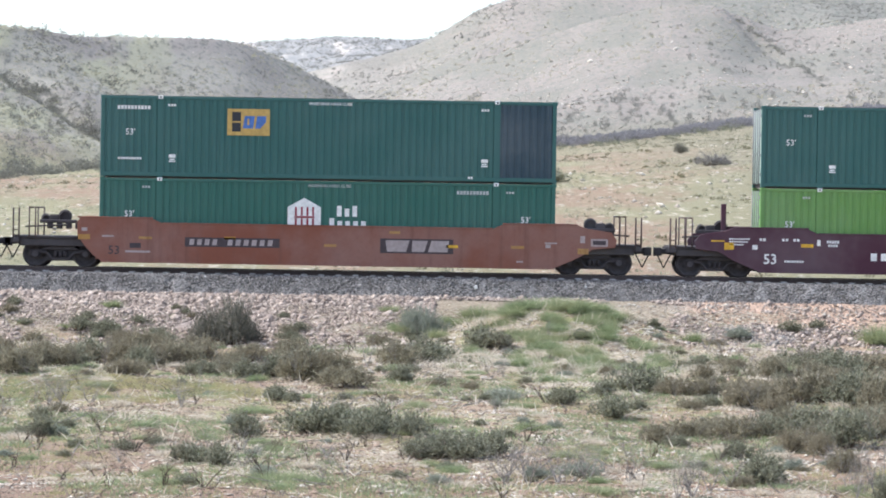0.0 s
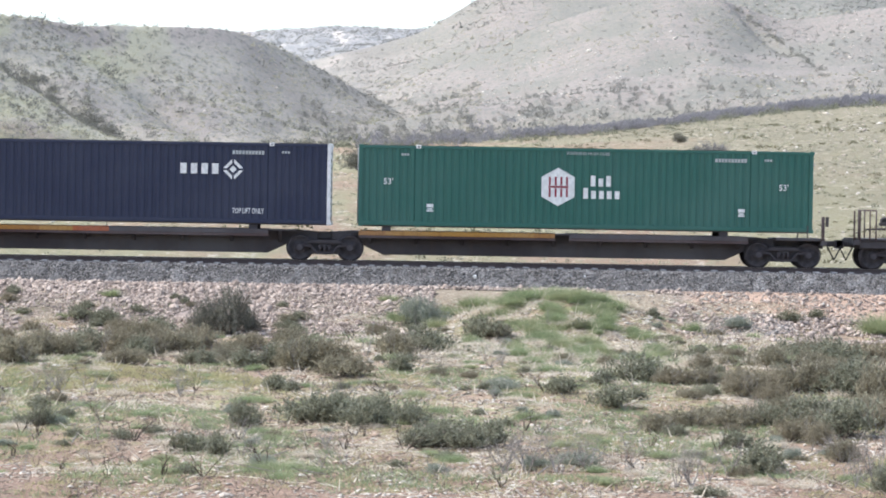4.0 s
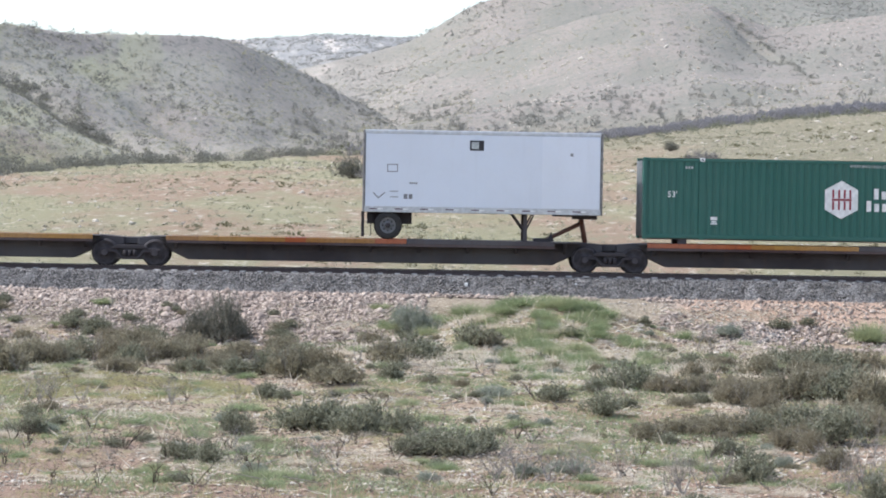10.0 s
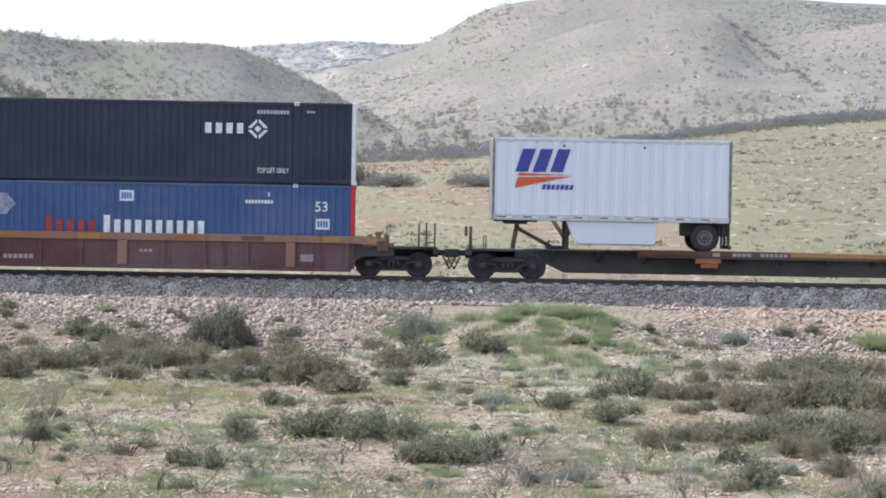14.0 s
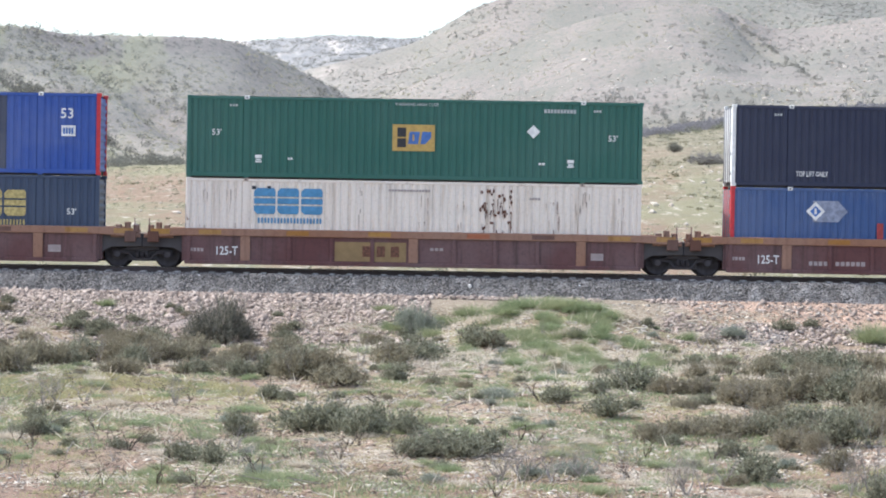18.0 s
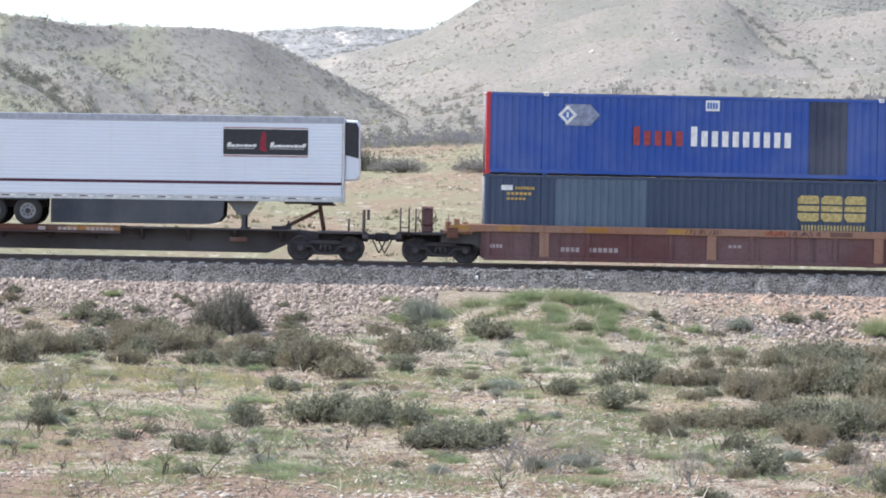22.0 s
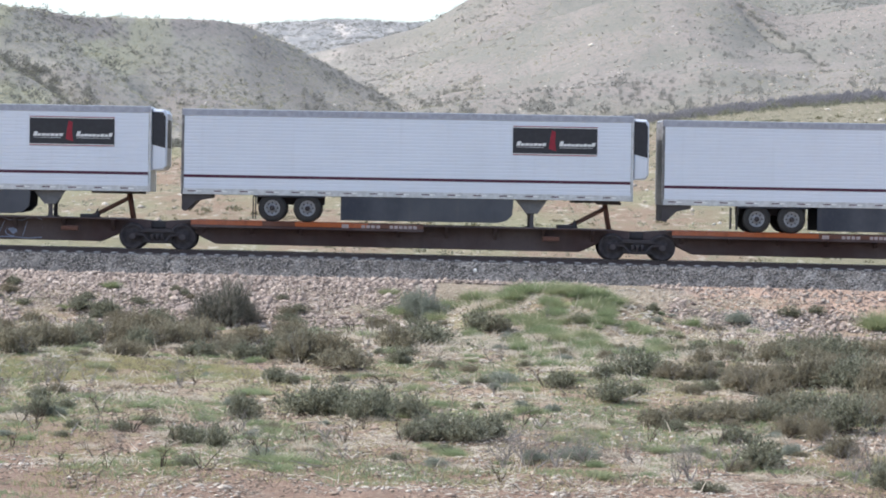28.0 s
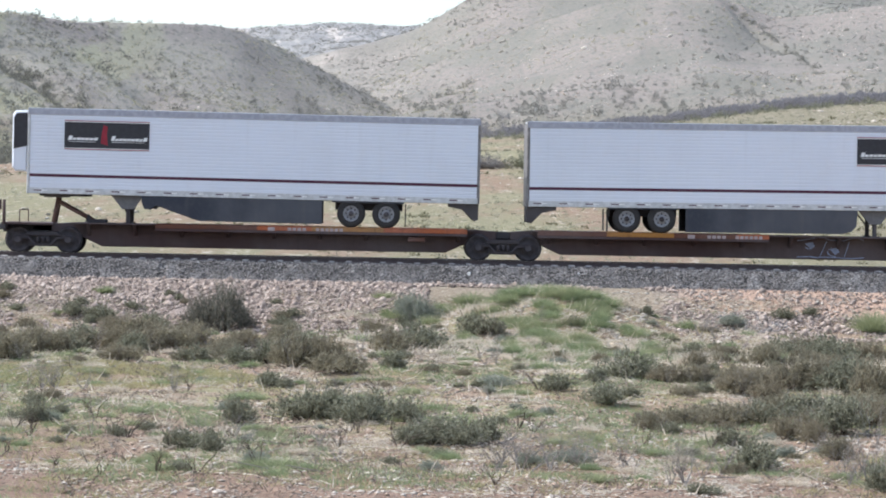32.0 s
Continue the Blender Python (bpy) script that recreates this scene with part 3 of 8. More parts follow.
# ---- track ----
def track():
    mb, nt, b = base("crushed_grey_ballast", 0.95)
    v = tex(nt, 17.0, kind="voronoi")
    c = mixc(nt, ramp(nt, v.outputs["Color"], 0.2, 0.9), (0.07, 0.067, 0.066), (0.29, 0.278, 0.268))
    c = mixc(nt, ramp(nt, tex(nt, 0.5, 5).outputs[0], 0.4, 0.7), c, (0.11, 0.105, 0.102))
    nt.links.new(c, b.inputs["Base Color"])
    bump(nt, b, v.outputs["Distance"], 1.0, 0.05)
    xs = np.concatenate([np.arange(-330, -24, 3.0), np.arange(-24, 24, 0.25), np.arange(24, 331, 3.0)])
    prof = [(-3.35, -1.25), (-3.1, -0.98), (-2.7, -0.72), (-2.3, -0.48), (-1.95, -0.235), (-1.7, -0.185), (-0.6, -0.175), (0.6, -0.175), (1.7, -0.185), (1.95, -0.235), (2.6, -0.65), (3.1, -0.98), (3.3, -1.25)]
    mm = Mesher()
    k = len(prof)
    for x in xs:
        for i, (a, z) in enumerate(prof):
            j = 0.0 if i in (0, k - 1) else 1.0
            mm.v.append((x, TRACK_Y + a + j * random.uniform(-0.06, 0.06), z + j * random.uniform(-0.03, 0.03)))
    for n in range(len(xs) - 1):
        for i in range(k - 1):
            mm.f.append((n * k + i, (n + 1) * k + i, (n + 1) * k + i + 1, n * k + i + 1))
    tagged(new("ballast", mm.data("ballast", mb)), "grey crushed stone ballast bed under the track", "ballast", kind="structure")
    tr = new("railway_track")
    tr.matrix_basis = pose(0, TRACK_Y, 0)
    tagged(tr, "straight single railway track with rusty rails", "track", kind="structure")
    for y in (-0.7525, 0.7525):
        r = Mesher()
        pr = [(y - 0.07, -0.175), (y + 0.07, -0.175), (y + 0.07, -0.155), (y + 0.012, -0.14), (y + 0.012, -0.045), (y + 0.036, -0.035), (y + 0.036, -0.006), (y + 0.03, 0.0),
              (y - 0.03, 0.0), (y - 0.036, -0.006), (y - 0.036, -0.035), (y - 0.012, -0.045), (y - 0.012, -0.14), (y - 0.07, -0.155)]
        r.prism(pr, -330, 330, axis="x")
        part("rail", r, M["rail"], tr)
        part("rail_head", Mesher().box(-330, 330, y - 0.028, y + 0.028, 0.0005, 0.003), M["railtop"], tr, "polished running surface of the rail")
    t = Mesher().prism([(-1.32, -0.4), (1.32, -0.4), (1.32, -0.145), (1.28, -0.115), (-1.28, -0.115), (-1.32, -0.145)], -0.1, 0.1, axis="x").data("tie", M["tie"])
    far = Mesher()
    for i in range(-540, 541):
        x = i * 0.61
        if abs(i) <= 48:
            o = part("tie", t, None, tr)
            o.location = (x, random.uniform(-0.03, 0.03), random.uniform(-0.006, 0.006))
        else:
            far.box(x - 0.12, x + 0.12, -1.3, 1.3, -0.4, -0.17)
    tagged(part("far_ties", far, M["tie"], tr), kind="stuff")


track()

# ---- the train: everything on it moves along +x together ----
MOVERS, WHEELS = [], []
GAUGE_R = 0.457     # wheel radius


def aboard(name, s, z, label, category, group="", pitch=0.0):
    """A thing that rides on the train; s is its place along the track at the start."""
    ob = thing(name, pose(s, TRACK_Y, z, 0, pitch, 0), label, category, group)
    MOVERS.append((ob, s, z, pitch))
    return ob


GLYPHS = {}


def words(text, x, z, size, y, mat, parent, label="", squeeze=1.0):
    """Stencilled characters on the near side, in the built-in font, centred on x."""
    if text not in GLYPHS:
        cu = bpy.data.curves.new("writing", "FONT")
        cu.body, cu.align_x, cu.extrude, cu.size, cu.resolution_u = text, "CENTER", 0.002, 1.0, 2
        cu.offset = 0.012
        ob = new("writing", cu)
        GLYPHS[text] = bpy.data.meshes.new_from_object(ob)
        bpy.data.objects.remove(ob)
    me = GLYPHS[text].copy()
    me.materials.clear()
    me.materials.append(mat)
    o = part("writing", me, None, parent, label)
    o.matrix_basis = pose(x, y, z, 90) @ Matrix.Diagonal((size * squeeze, size, 1, 1))
    return o


def plate(m, pts, y, thick=0.003):
    """A thin flat shape, outline (x, z) counter-clockwise, its face turned to -y at y."""
    m.prism(pts, y, y + thick)


def bars(m, x0, x1, z0, z1, n, y, slant=0.0, gap=0.25, heights=None):
    """A row of n plain blocks in place of characters."""
    w = (x1 - x0) / n
    for i in range(n):
        a, c = x0 + i * w, x0 + (i + 1 - gap) * w
        h = (z1 - z0) * (heights[i % len(heights)] if heights else 1.0)
        pts = [(a, 0), (c, 0), (c, h), (a, h)]
        plate(m, [(px + slant * pz, z0 + pz) for px, pz in pts], y)


def marking(parent, rows, y, name="marking", label=""):
    """rows: (material, [outlines or bar rows]); each outline or row of bars is a part."""
    for key, shapes in rows:
        for shape in shapes:
            if isinstance(shape, tuple) and shape[0] == "bars":
                x0, x1, z0, z1, n = shape[1:6]
                if (x1 - x0) / n > 0.2:      # broad blocks are parts of their own
                    w = (x1 - x0) / n
                    slant, gap, heights = (tuple(shape[6:]) + (0.0, 0.25, None)[len(shape) - 6:])[:3]
                    for i in range(n):
                        m = Mesher()
                        bars(m, x0 + i * w, x0 + (i + 1) * w, z0, z1, 1, y, slant, max(gap, 0.4), [heights[i % len(heights)]] if heights else None)
                        part(name, m, M[key], parent, label)
                else:
                    m = Mesher()
                    bars(m, *shape[1:6], y, *shape[6:])
                    tagged(part(name, m, M[key], parent, label), kind="stuff")
            else:
                m = Mesher()
                plate(m, shape, y)
                part(name, m, M[key], parent, label)


def rect(x0, x1, z0, z1):
    return [(x0, z0), (x1, z0), (x1, z1), (x0, z1)]


# -- running gear --
def make_truck_meshes():
    out = {}
    m = Mesher()
    for side in (-1, 1):
        m.lathe([(side * 0.66, 0.10), (side * 0.68, 0.30), (side * 0.69, 0.37), (side * 0.685, 0.49), (side * 0.715, 0.485), (side * 0.72, GAUGE_R), (side * 0.83, GAUGE_R - 0.008),
                 (side * 0.835, 0.385), (side * 0.80, 0.36), (side * 0.79, 0.2), (side * 0.83, 0.14), (side * 0.84, 0.0)], 0, 0, 30)
        for k in range(6):    # balance holes and grease marks show the turning
            a = k * math.pi / 3
            m.tube((0.25 * math.cos(a), side * 0.80, 0.25 * math.sin(a)), (0.25 * math.cos(a), side * 0.815, 0.25 * math.sin(a)), 0.025, 6)
    m.tube((0, -0.7, 0), (0, 0.7, 0), 0.085, 12)
    for side in (-1, 1):
        m.tube((0, side * 0.83, 0), (0, side * 1.06, 0), 0.08, 12)
        m.tube((0, side * 1.06, 0), (0, side * 1.09, 0), 0.11, 12)
    out["wheelset"] = m.data("wheelset", M["wheel"])
    m = Mesher().box(-0.19, 0.19, -1.0, 1.0, 0.46, 0.68, 0.03)
    m.tube((0, 0, 0.66), (0, 0, 0.8), 0.2, 16)
    out["truck"] = m.data("truck", M["truck"])
    m = Mesher()
    m.prism([(-1.06, 0.36), (-0.76, 0.36), (-0.72, 0.48), (-0.5, 0.46), (-0.30, 0.22), (0.30, 0.22), (0.5, 0.46), (0.72, 0.48), (0.76, 0.36), (1.06, 0.36), (1.06, 0.58), (0.7, 0.62), (0.62, 0.56), (0.5, 0.58),
             (0.28, 0.34), (-0.28, 0.34), (-0.5, 0.58), (-0.62, 0.56), (-0.7, 0.62), (-1.06, 0.58)], -0.07, 0.07, 0.015)
    m.prism([(-0.72, 0.58), (-0.5, 0.6), (0.5, 0.6), (0.72, 0.58), (0.46, 0.74), (-0.46, 0.74)], -0.08, 0.08, 0.015)
    for x in (-0.89, 0.89):
        m.box(x - 0.13, x + 0.13, -0.1, 0.1, 0.36, 0.56, 0.02)
    out["side_frame"] = m.data("side_frame", M["truck"])
    m = Mesher()
    m.tube((0, -0.06, 0.34), (0, -0.06, 0.55), 0.066, 10)
    out["spring"] = m.data("spring", M["truck"])
    m = Mesher()
    m.tube((-0.72, 0.0, 0.3), (0.72, 0.0, 0.3), 0.03, 6)
    for x in (-0.42, 0.42):
        m.box(x - 0.05, x + 0.05, -0.75, 0.75, 0.28, 0.4, 0.01)
    m.box(-0.52, 0.52, -0.86, -0.78, 0.22, 0.66, 0.02)
    m.box(-0.52, 0.52, 0.78, 0.86, 0.22, 0.66, 0.02)
    out["brake_beam"] = m.data("brake_beam", M["truck"])
    return out


TRUCK = make_truck_meshes()


def truck(parent, x):
    t = part("truck", TRUCK["truck"], None, parent, "two-axle freight truck in oily black cast steel")
    t.location = (x, 0, 0)
    for y in (-0.98, 0.98):
        o = part("side_frame", TRUCK["side_frame"], None, t)
        o.location = (0, y, 0)
        for x_ in (-0.17, 0.0, 0.17):
            part("spring", TRUCK["spring"], None, t).location = (x_, y, 0)
    part("brake_beam", TRUCK["brake_beam"], None, t)
    for k in (-0.89, 0.89):
        o = part("wheelset", TRUCK["wheelset"], None, t)
        o.location = (k, 0, GAUGE_R)
        WHEELS.append((o, k))
    return t


def coupler(parent, x, d):
    """A knuckle coupler that points towards d along x."""
    m = Mesher().box(min(x, x + d * 0.75), max(x, x + d * 0.75), -0.09, 0.09, 0.78, 0.98, 0.02)
    m.prism([(x + d * 0.7 - 0.14, 0.72), (x + d * 0.7 + 0.14, 0.72), (x + d * 0.7 + 0.14, 1.02), (x + d * 0.7 - 0.14, 1.02)], -0.2, 0.16, 0.03)
    part("coupler", m, M["truck"], parent)
    h = Mesher()
    last = None
    for i in range(7):
        a = i / 6
        p = (x + d * (0.25 + 0.5 * a), -0.34, 0.80 - 0.5 * (1 - abs(2 * a - 1)))
        if last:
            h.tube(last, p, 0.025, 6)
        last = p
    part("brake_hose", h, M["rubber"], parent)


def step_posts(parent, xa, xb, z0, z1):
    """Two upright grab irons joined by a low rung."""
    m = Mesher()
    for x in (xa, xb):
        m.tube((x, -1.37, z0), (x, -1.37, z1), 0.03, 6)
    for z in (z0 + 0.12, z0 + 0.3):
        m.tube((xa, -1.37, z), (xb, -1.37, z), 0.018, 6)
    part("ladder", m, M["spinered"], parent)


def handrail(parent, pts, mat, r=0.02, name="handrail"):
    m = Mesher()
    for p, q in zip(pts, pts[1:]):
        m.tube(p, q, r, 6)
    part(name, m, mat, parent)


# -- containers --
CL, CW, CH = 16.15, 2.59, 2.895
FACE = -CW / 2          # outer plane of the near side
SHARED = {}


def ribbed(x0, x1, z0, z1, flats, pitch=0.275, depth=0.034):
    """A side sheet of upright ribs along x, at y = 0 outside and depth inside; flats stay plain."""
    m = Mesher()
    cols, x = [], x0
    while x < x1 - 0.02:
        flat = next((f for f in flats if f[0] - 0.01 <= x < f[1] - 0.01), None)
        if flat:
            cols += [(x, 0.004), (flat[1], 0.004)]
            x = flat[1]
            continue
        e = min([f[0] for f in flats if f[0] > x] + [x1])
        n = max(1, round((e - x) / pitch))
        w = (e - x) / n
        for i in range(n):
            a = x + i * w
            cols += [(a, depth), (a + w * 0.28, depth), (a + w * 0.42, 0.0), (a + w * 0.84, 0.0), (a + w * 0.98, depth)]
        cols.append((e, depth))
        x = e
    for a, d in cols:
        m.v += [(a, d, z0), (a, d, z1)]
    for i in range(len(cols) - 1):
        m.f.append((2 * i, 2 * i + 2, 2 * i + 3, 2 * i + 1))
    return m


def cached(key, make, mat):
    if key not in SHARED:
        SHARED[key] = make()
    me = SHARED[key].data(key[0], mat)
    return me


def container(s, z, label, mat, ends=None, castings="whitepaint", panel_end=None, door_left=True, group="containers", low_cast=None):
    """A 53-foot box: s is the place of its middle, z that of its floor."""
    ends = ends or mat
    c = aboard("shipping_container", s, z, label, "container", group)
    h, w = CL / 2, CW / 2
    flats = [(-h + 2.0, -h + 2.22), (h - 2.22, h - 2.0)]
    for y, turn in ((-w, 0), (w, 180)):
        o = part("side_panel", cached(("side_panel", "a"), lambda: ribbed(-h + 0.13, h - 0.13, 0.17, CH - 0.12, flats), M[mat]), None, c)
        o.matrix_basis = pose(0, y + (0.012 if y < 0 else -0.012), 0, 0, 0, turn)
        m = Mesher().box(-h + 0.13, h - 0.13, min(y, y * 0.94), max(y, y * 0.94), CH - 0.13, CH - 0.03, 0.012)
        part("top_rail", m, M[mat], c)
        m = Mesher().box(-h + 0.13, h - 0.13, min(y, y * 0.93), max(y, y * 0.93), 0.035, 0.18, 0.012)
        part("bottom_rail", m, M[mat], c)
        for x in (-h, h - 0.14):
            part("corner_post", Mesher().box(x, x + 0.14, min(y, y * 0.9), max(y, y * 0.9), 0.1, CH - 0.1, 0.012), M[ends], c)
            for zz in (0.0, CH - 0.118):
                part("corner_casting", Mesher().box(x - 0.003, x + 0.175, min(y * 1.002, y * 0.87), max(y * 1.002, y * 0.87), zz, zz + 0.118, 0.01), M[ends], c)
        for x in (-h + 2.02, h - 2.2):
            m = Mesher().box(x, x + 0.18, min(y * 1.004, y * 0.9), max(y * 1.004, y * 0.9), CH - 0.12, CH + 0.006, 0.01)
            part("stacking_casting", m, M[castings], c, "pale stacking casting with a dark slot")
            m = Mesher().box(x + 0.06, x + 0.12, min(y * 1.006, y * 0.99), max(y * 1.006, y * 0.99), CH - 0.085, CH - 0.03)
            part("casting_slot", m, M["black"], c)
            part("stacking_casting", Mesher().box(x, x + 0.18, min(y * 1.004, y * 0.9), max(y * 1.004, y * 0.9), -0.004, 0.11, 0.01), M[low_cast or mat], c)
    m = Mesher()
    n = 58
    for i in range(n + 1):
        x = -h + 0.13 + (CL - 0.26) * i / n
        for y in (-w + 0.06, w - 0.06):
            m.v.append((x, y, CH - 0.004 - (0.006 if i % 2 else 0.0)))
    m.f = [(2 * i, 2 * i + 2, 2 * i + 3, 2 * i + 1) for i in range(n)]
    part("roof", m, M[mat], c)
    part("floor", Mesher().box(-h + 0.1, h - 0.1, -w + 0.1, w - 0.1, -0.007, 0.14), M["truck"], c)
    # closed front with level ribs; doors with lock rods at the other end
    fx, dx = (h, -h) if door_left else (-h, h)
    sg = 1 if fx > 0 else -1
    m = Mesher()
    fold, dz = [], (CH - 0.28) / 10
    for i in range(10):
        z0 = 0.14 + i * dz
        fold += [(z0, 0.055), (z0 + 0.03, 0.02), (z0 + dz - 0.13, 0.02), (z0 + dz - 0.1, 0.055)]
    fold.append((CH - 0.14, 0.055))
    for z0, dep in fold:
        m.v += [(fx - sg * dep, -w + 0.1, z0), (fx - sg * dep, w - 0.1, z0)]
    m.f = [(2 * i, 2 * i + 1, 2 * i + 3, 2 * i + 2) if sg > 0 else (2 * i, 2 * i + 2, 2 * i + 3, 2 * i + 1) for i in range(len(fold) - 1)]
    part("front_wall", m, M[mat], c)
    for y0, y1 in ((-w + 0.12, -0.01), (0.01, w - 0.12)):
        d = part("door", Mesher().box(min(dx, dx + sg * 0.05), max(dx, dx + sg * 0.05), y0, y1, 0.14, CH - 0.14, 0.01), M[panel_end or ends], c)
        for yy in (y0 + 0.3, y1 - 0.3):
            part("lock_rod", Mesher().tube((dx - sg * 0.025, yy, 0.1), (dx - sg * 0.025, yy, CH - 0.1), 0.022, 6), M["grey"], d)
        for zz in (0.4, 1.1, 1.8, 2.5):
            yy = y0 if y0 < -0.5 else y1 - 0.14
            part("hinge", Mesher().box(min(dx - sg * 0.02, dx), max(dx - sg * 0.02, dx), yy, yy + 0.14, zz, zz + 0.1), M["grey"], d)
    return c


def repaint(c, x0, x1, mat):
    """A stretch of the near side sheet in another coat, rib on rib."""
    h = CL / 2
    a, b = next(q for q in ((-h + 0.13, -h + 2.0), (-h + 2.22, h - 2.22), (h - 2.0, h - 0.13)) if q[0] <= (x0 + x1) / 2 <= q[1])
    n = round((b - a) / 0.275)
    w = (b - a) / n
    i, j = max(0, round((x0 - a) / w)), min(n, round((x1 - a) / w))
    o = part("repainted_panel", ribbed(a + i * w, a + j * w, 0.175, CH - 0.125, [], w), M[mat], c, "stretch of the side in another paint")
    o.location = (0, FACE + 0.009, 0)


Y0 = FACE - 0.004       # decals lie just proud of the sheet


def box_marks(c, col="whitepaint", mirror=False, marks=True, low=True, size53=0.30, text53=True):
    """The small stencils that all the boxes share; x from the left end."""
    h = CL / 2
    if text53:
        words("53'", -h + 1.05, 1.5, size53, Y0, M[col], c)
        words("53'", h - 1.05, 1.5, size53, Y0, M[col], c)
    if marks:
        if text53:
            words("WARNING HIGH CUBE", 0.05, 2.645, 0.15, Y0, M["stencil"], c)
        marking(c, [("stencil", [("bars", h - 3.5, h - 2.35, 2.47, 2.6, 10), ("bars", h - 1.75, h - 1.45, 2.52, 2.6, 3),
                           ("bars", -h + 1.5, -h + 1.8, 2.52, 2.6, 3)])], Y0, label="small white stencils that cannot be read")
    if low:
        marking(c, [(col, [rect(-h + 2.42, -h + 2.66, 0.55, 0.60), rect(-h + 2.42, -h + 2.66, 0.70, 0.82), rect(-h + 2.45, -h + 2.63, 0.62, 0.67),
                           rect(h - 2.66, h - 2.42, 0.55, 0.60), rect(h - 2.66, h - 2.42, 0.70, 0.82), rect(h - 2.63, h - 2.45, 0.62, 0.67)])], Y0)


def hex_logo(c, x, z):
    """White hexagon with a dark red grid, and two rows of white blocks beside it."""
    r = 0.68
    hexa = [(x + r * 0.92 * sx_, z + r * sz_) for sx_, sz_ in ((0, -1), (0.94, -0.52), (0.94, 0.52), (0, 1), (-0.94, 0.52), (-0.94, -0.52))]
    marking(c, [("whitepaint", [hexa])], Y0, "logo", "white hexagon with a dark red grid emblem")
    red = []
    for k in (-0.33, -0.12, 0.08, 0.28):
        red += [rect(x + k, x + k + 0.07, z + 0.05, z + 0.36), rect(x + k, x + k + 0.07, z - 0.36, z - 0.05)]
    red += [rect(x - 0.35, x + 0.37, z - 0.035, z + 0.035)]
    marking(c, [("emblem", red)], Y0 - 0.003, "logo")
    marking(c, [("whitepaint", [("bars", x + 1.16, x + 1.98, z + 0.04, z + 0.42, 3, 0, 0.16, [1.0, 0.74, 1.0]), ("bars", x + 0.9, x + 2.3, z - 0.4, z - 0.02, 5, 0, 0.16, [1.0, 0.74, 0.74, 0.74, 0.74])])],
            Y0, "logo", "white block lettering of a haulage firm")


def gold_sign(c, x, z):
    marking(c, [("gold", [rect(x - 0.75, x + 0.75, z - 0.47, z + 0.47)])], Y0, "logo", "gold sign with black and blue blocks")
    marking(c, [("black", [rect(x - 0.58, x - 0.27, z - 0.34, z + 0.36)]),
                ("signblue", [[(x - 0.2, z - 0.22), (x + 0.16, z - 0.22), (x + 0.22, z + 0.22), (x - 0.14, z + 0.22)], [(x + 0.24, z - 0.22), (x + 0.42, z - 0.22), (x + 0.62, z + 0.02), (x + 0.62, z + 0.22), (x + 0.3, z + 0.22)]])], Y0 - 0.003, "logo")
    marking(c, [("gold", [rect(x - 0.58, x - 0.27, z - 0.02, z + 0.03), rect(x - 0.04, x + 0.02, z - 0.1, z + 0.12)])], Y0 - 0.006, "logo")


def diamond_logo(c, x, z):
    """A row of white blocks that ends in a diamond ring."""
    marking(c, [("whitepaint", [("bars", x - 1.55, x - 0.05, z - 0.17, z + 0.2, 4, 0.0, 0.16, None)])], Y0, "logo", "white blocks and a white diamond ring")
    cx = x + 0.32
    o = []
    for k in range(4):
        a, b = k * math.pi / 2, (k + 1) * math.pi / 2
        o.append([(cx + 0.36 * math.cos(a + 0.12), z + 0.36 * math.sin(a + 0.12)), (cx + 0.36 * math.cos(b - 0.12), z + 0.36 * math.sin(b - 0.12)),
                  (cx + 0.23 * math.cos(b - 0.12), z + 0.23 * math.sin(b - 0.12)), (cx + 0.23 * math.cos(a + 0.12), z + 0.23 * math.sin(a + 0.12))])
        o[-1] = o[-1]
    o.append([(cx - 0.13, z), (cx, z - 0.13), (cx + 0.13, z), (cx, z + 0.13)])
    marking(c, [("whitepaint", o)], Y0, "logo")


def block_logo(c, x, z, mat, k=1.0):
    """Three broad blocks with slits over a row of small ones."""
    m = []
    for a in (-1.25, -0.42, 0.42):
        x0, x1 = x + a * k, x + (a + 0.76) * k
        m += [[(x0 + 0.12, z), (x1 - 0.06, z), (x1, z + 0.08), (x1, z + 0.3), (x0, z + 0.3), (x0, z + 0.12)], rect(x0, x1, z + 0.36, z + 0.56), [(x0, z + 0.62), (x1, z + 0.62), (x1, z + 0.84), (x1 - 0.06, z + 0.92), (x0 + 0.12, z + 0.92), (x0, z + 0.8)]]
    marking(c, [(mat, m + [("bars", x - 1.1, x + 1.2, z - 0.32, z - 0.13, 20, 0, 0.45)])], Y0, "logo", "broad striped blocks over a row of small bars")


def stack_logo(c, x, z):
    """Red blocks, then taller white blocks, in one line."""
    marking(c, [("fadedred", [("bars", x - 2.85, x - 0.95, z - 0.3, z + 0.36, 5, 0, 0.14, [1.0, 0.78, 0.78, 0.78, 0.78])]),
                ("whitepaint", [("bars", x - 0.8, x + 2.9, z - 0.3, z + 0.40, 10, 0, 0.14, [1.0] + [0.78] * 9)])], Y0, "logo", "red and white block lettering of a haulage firm")


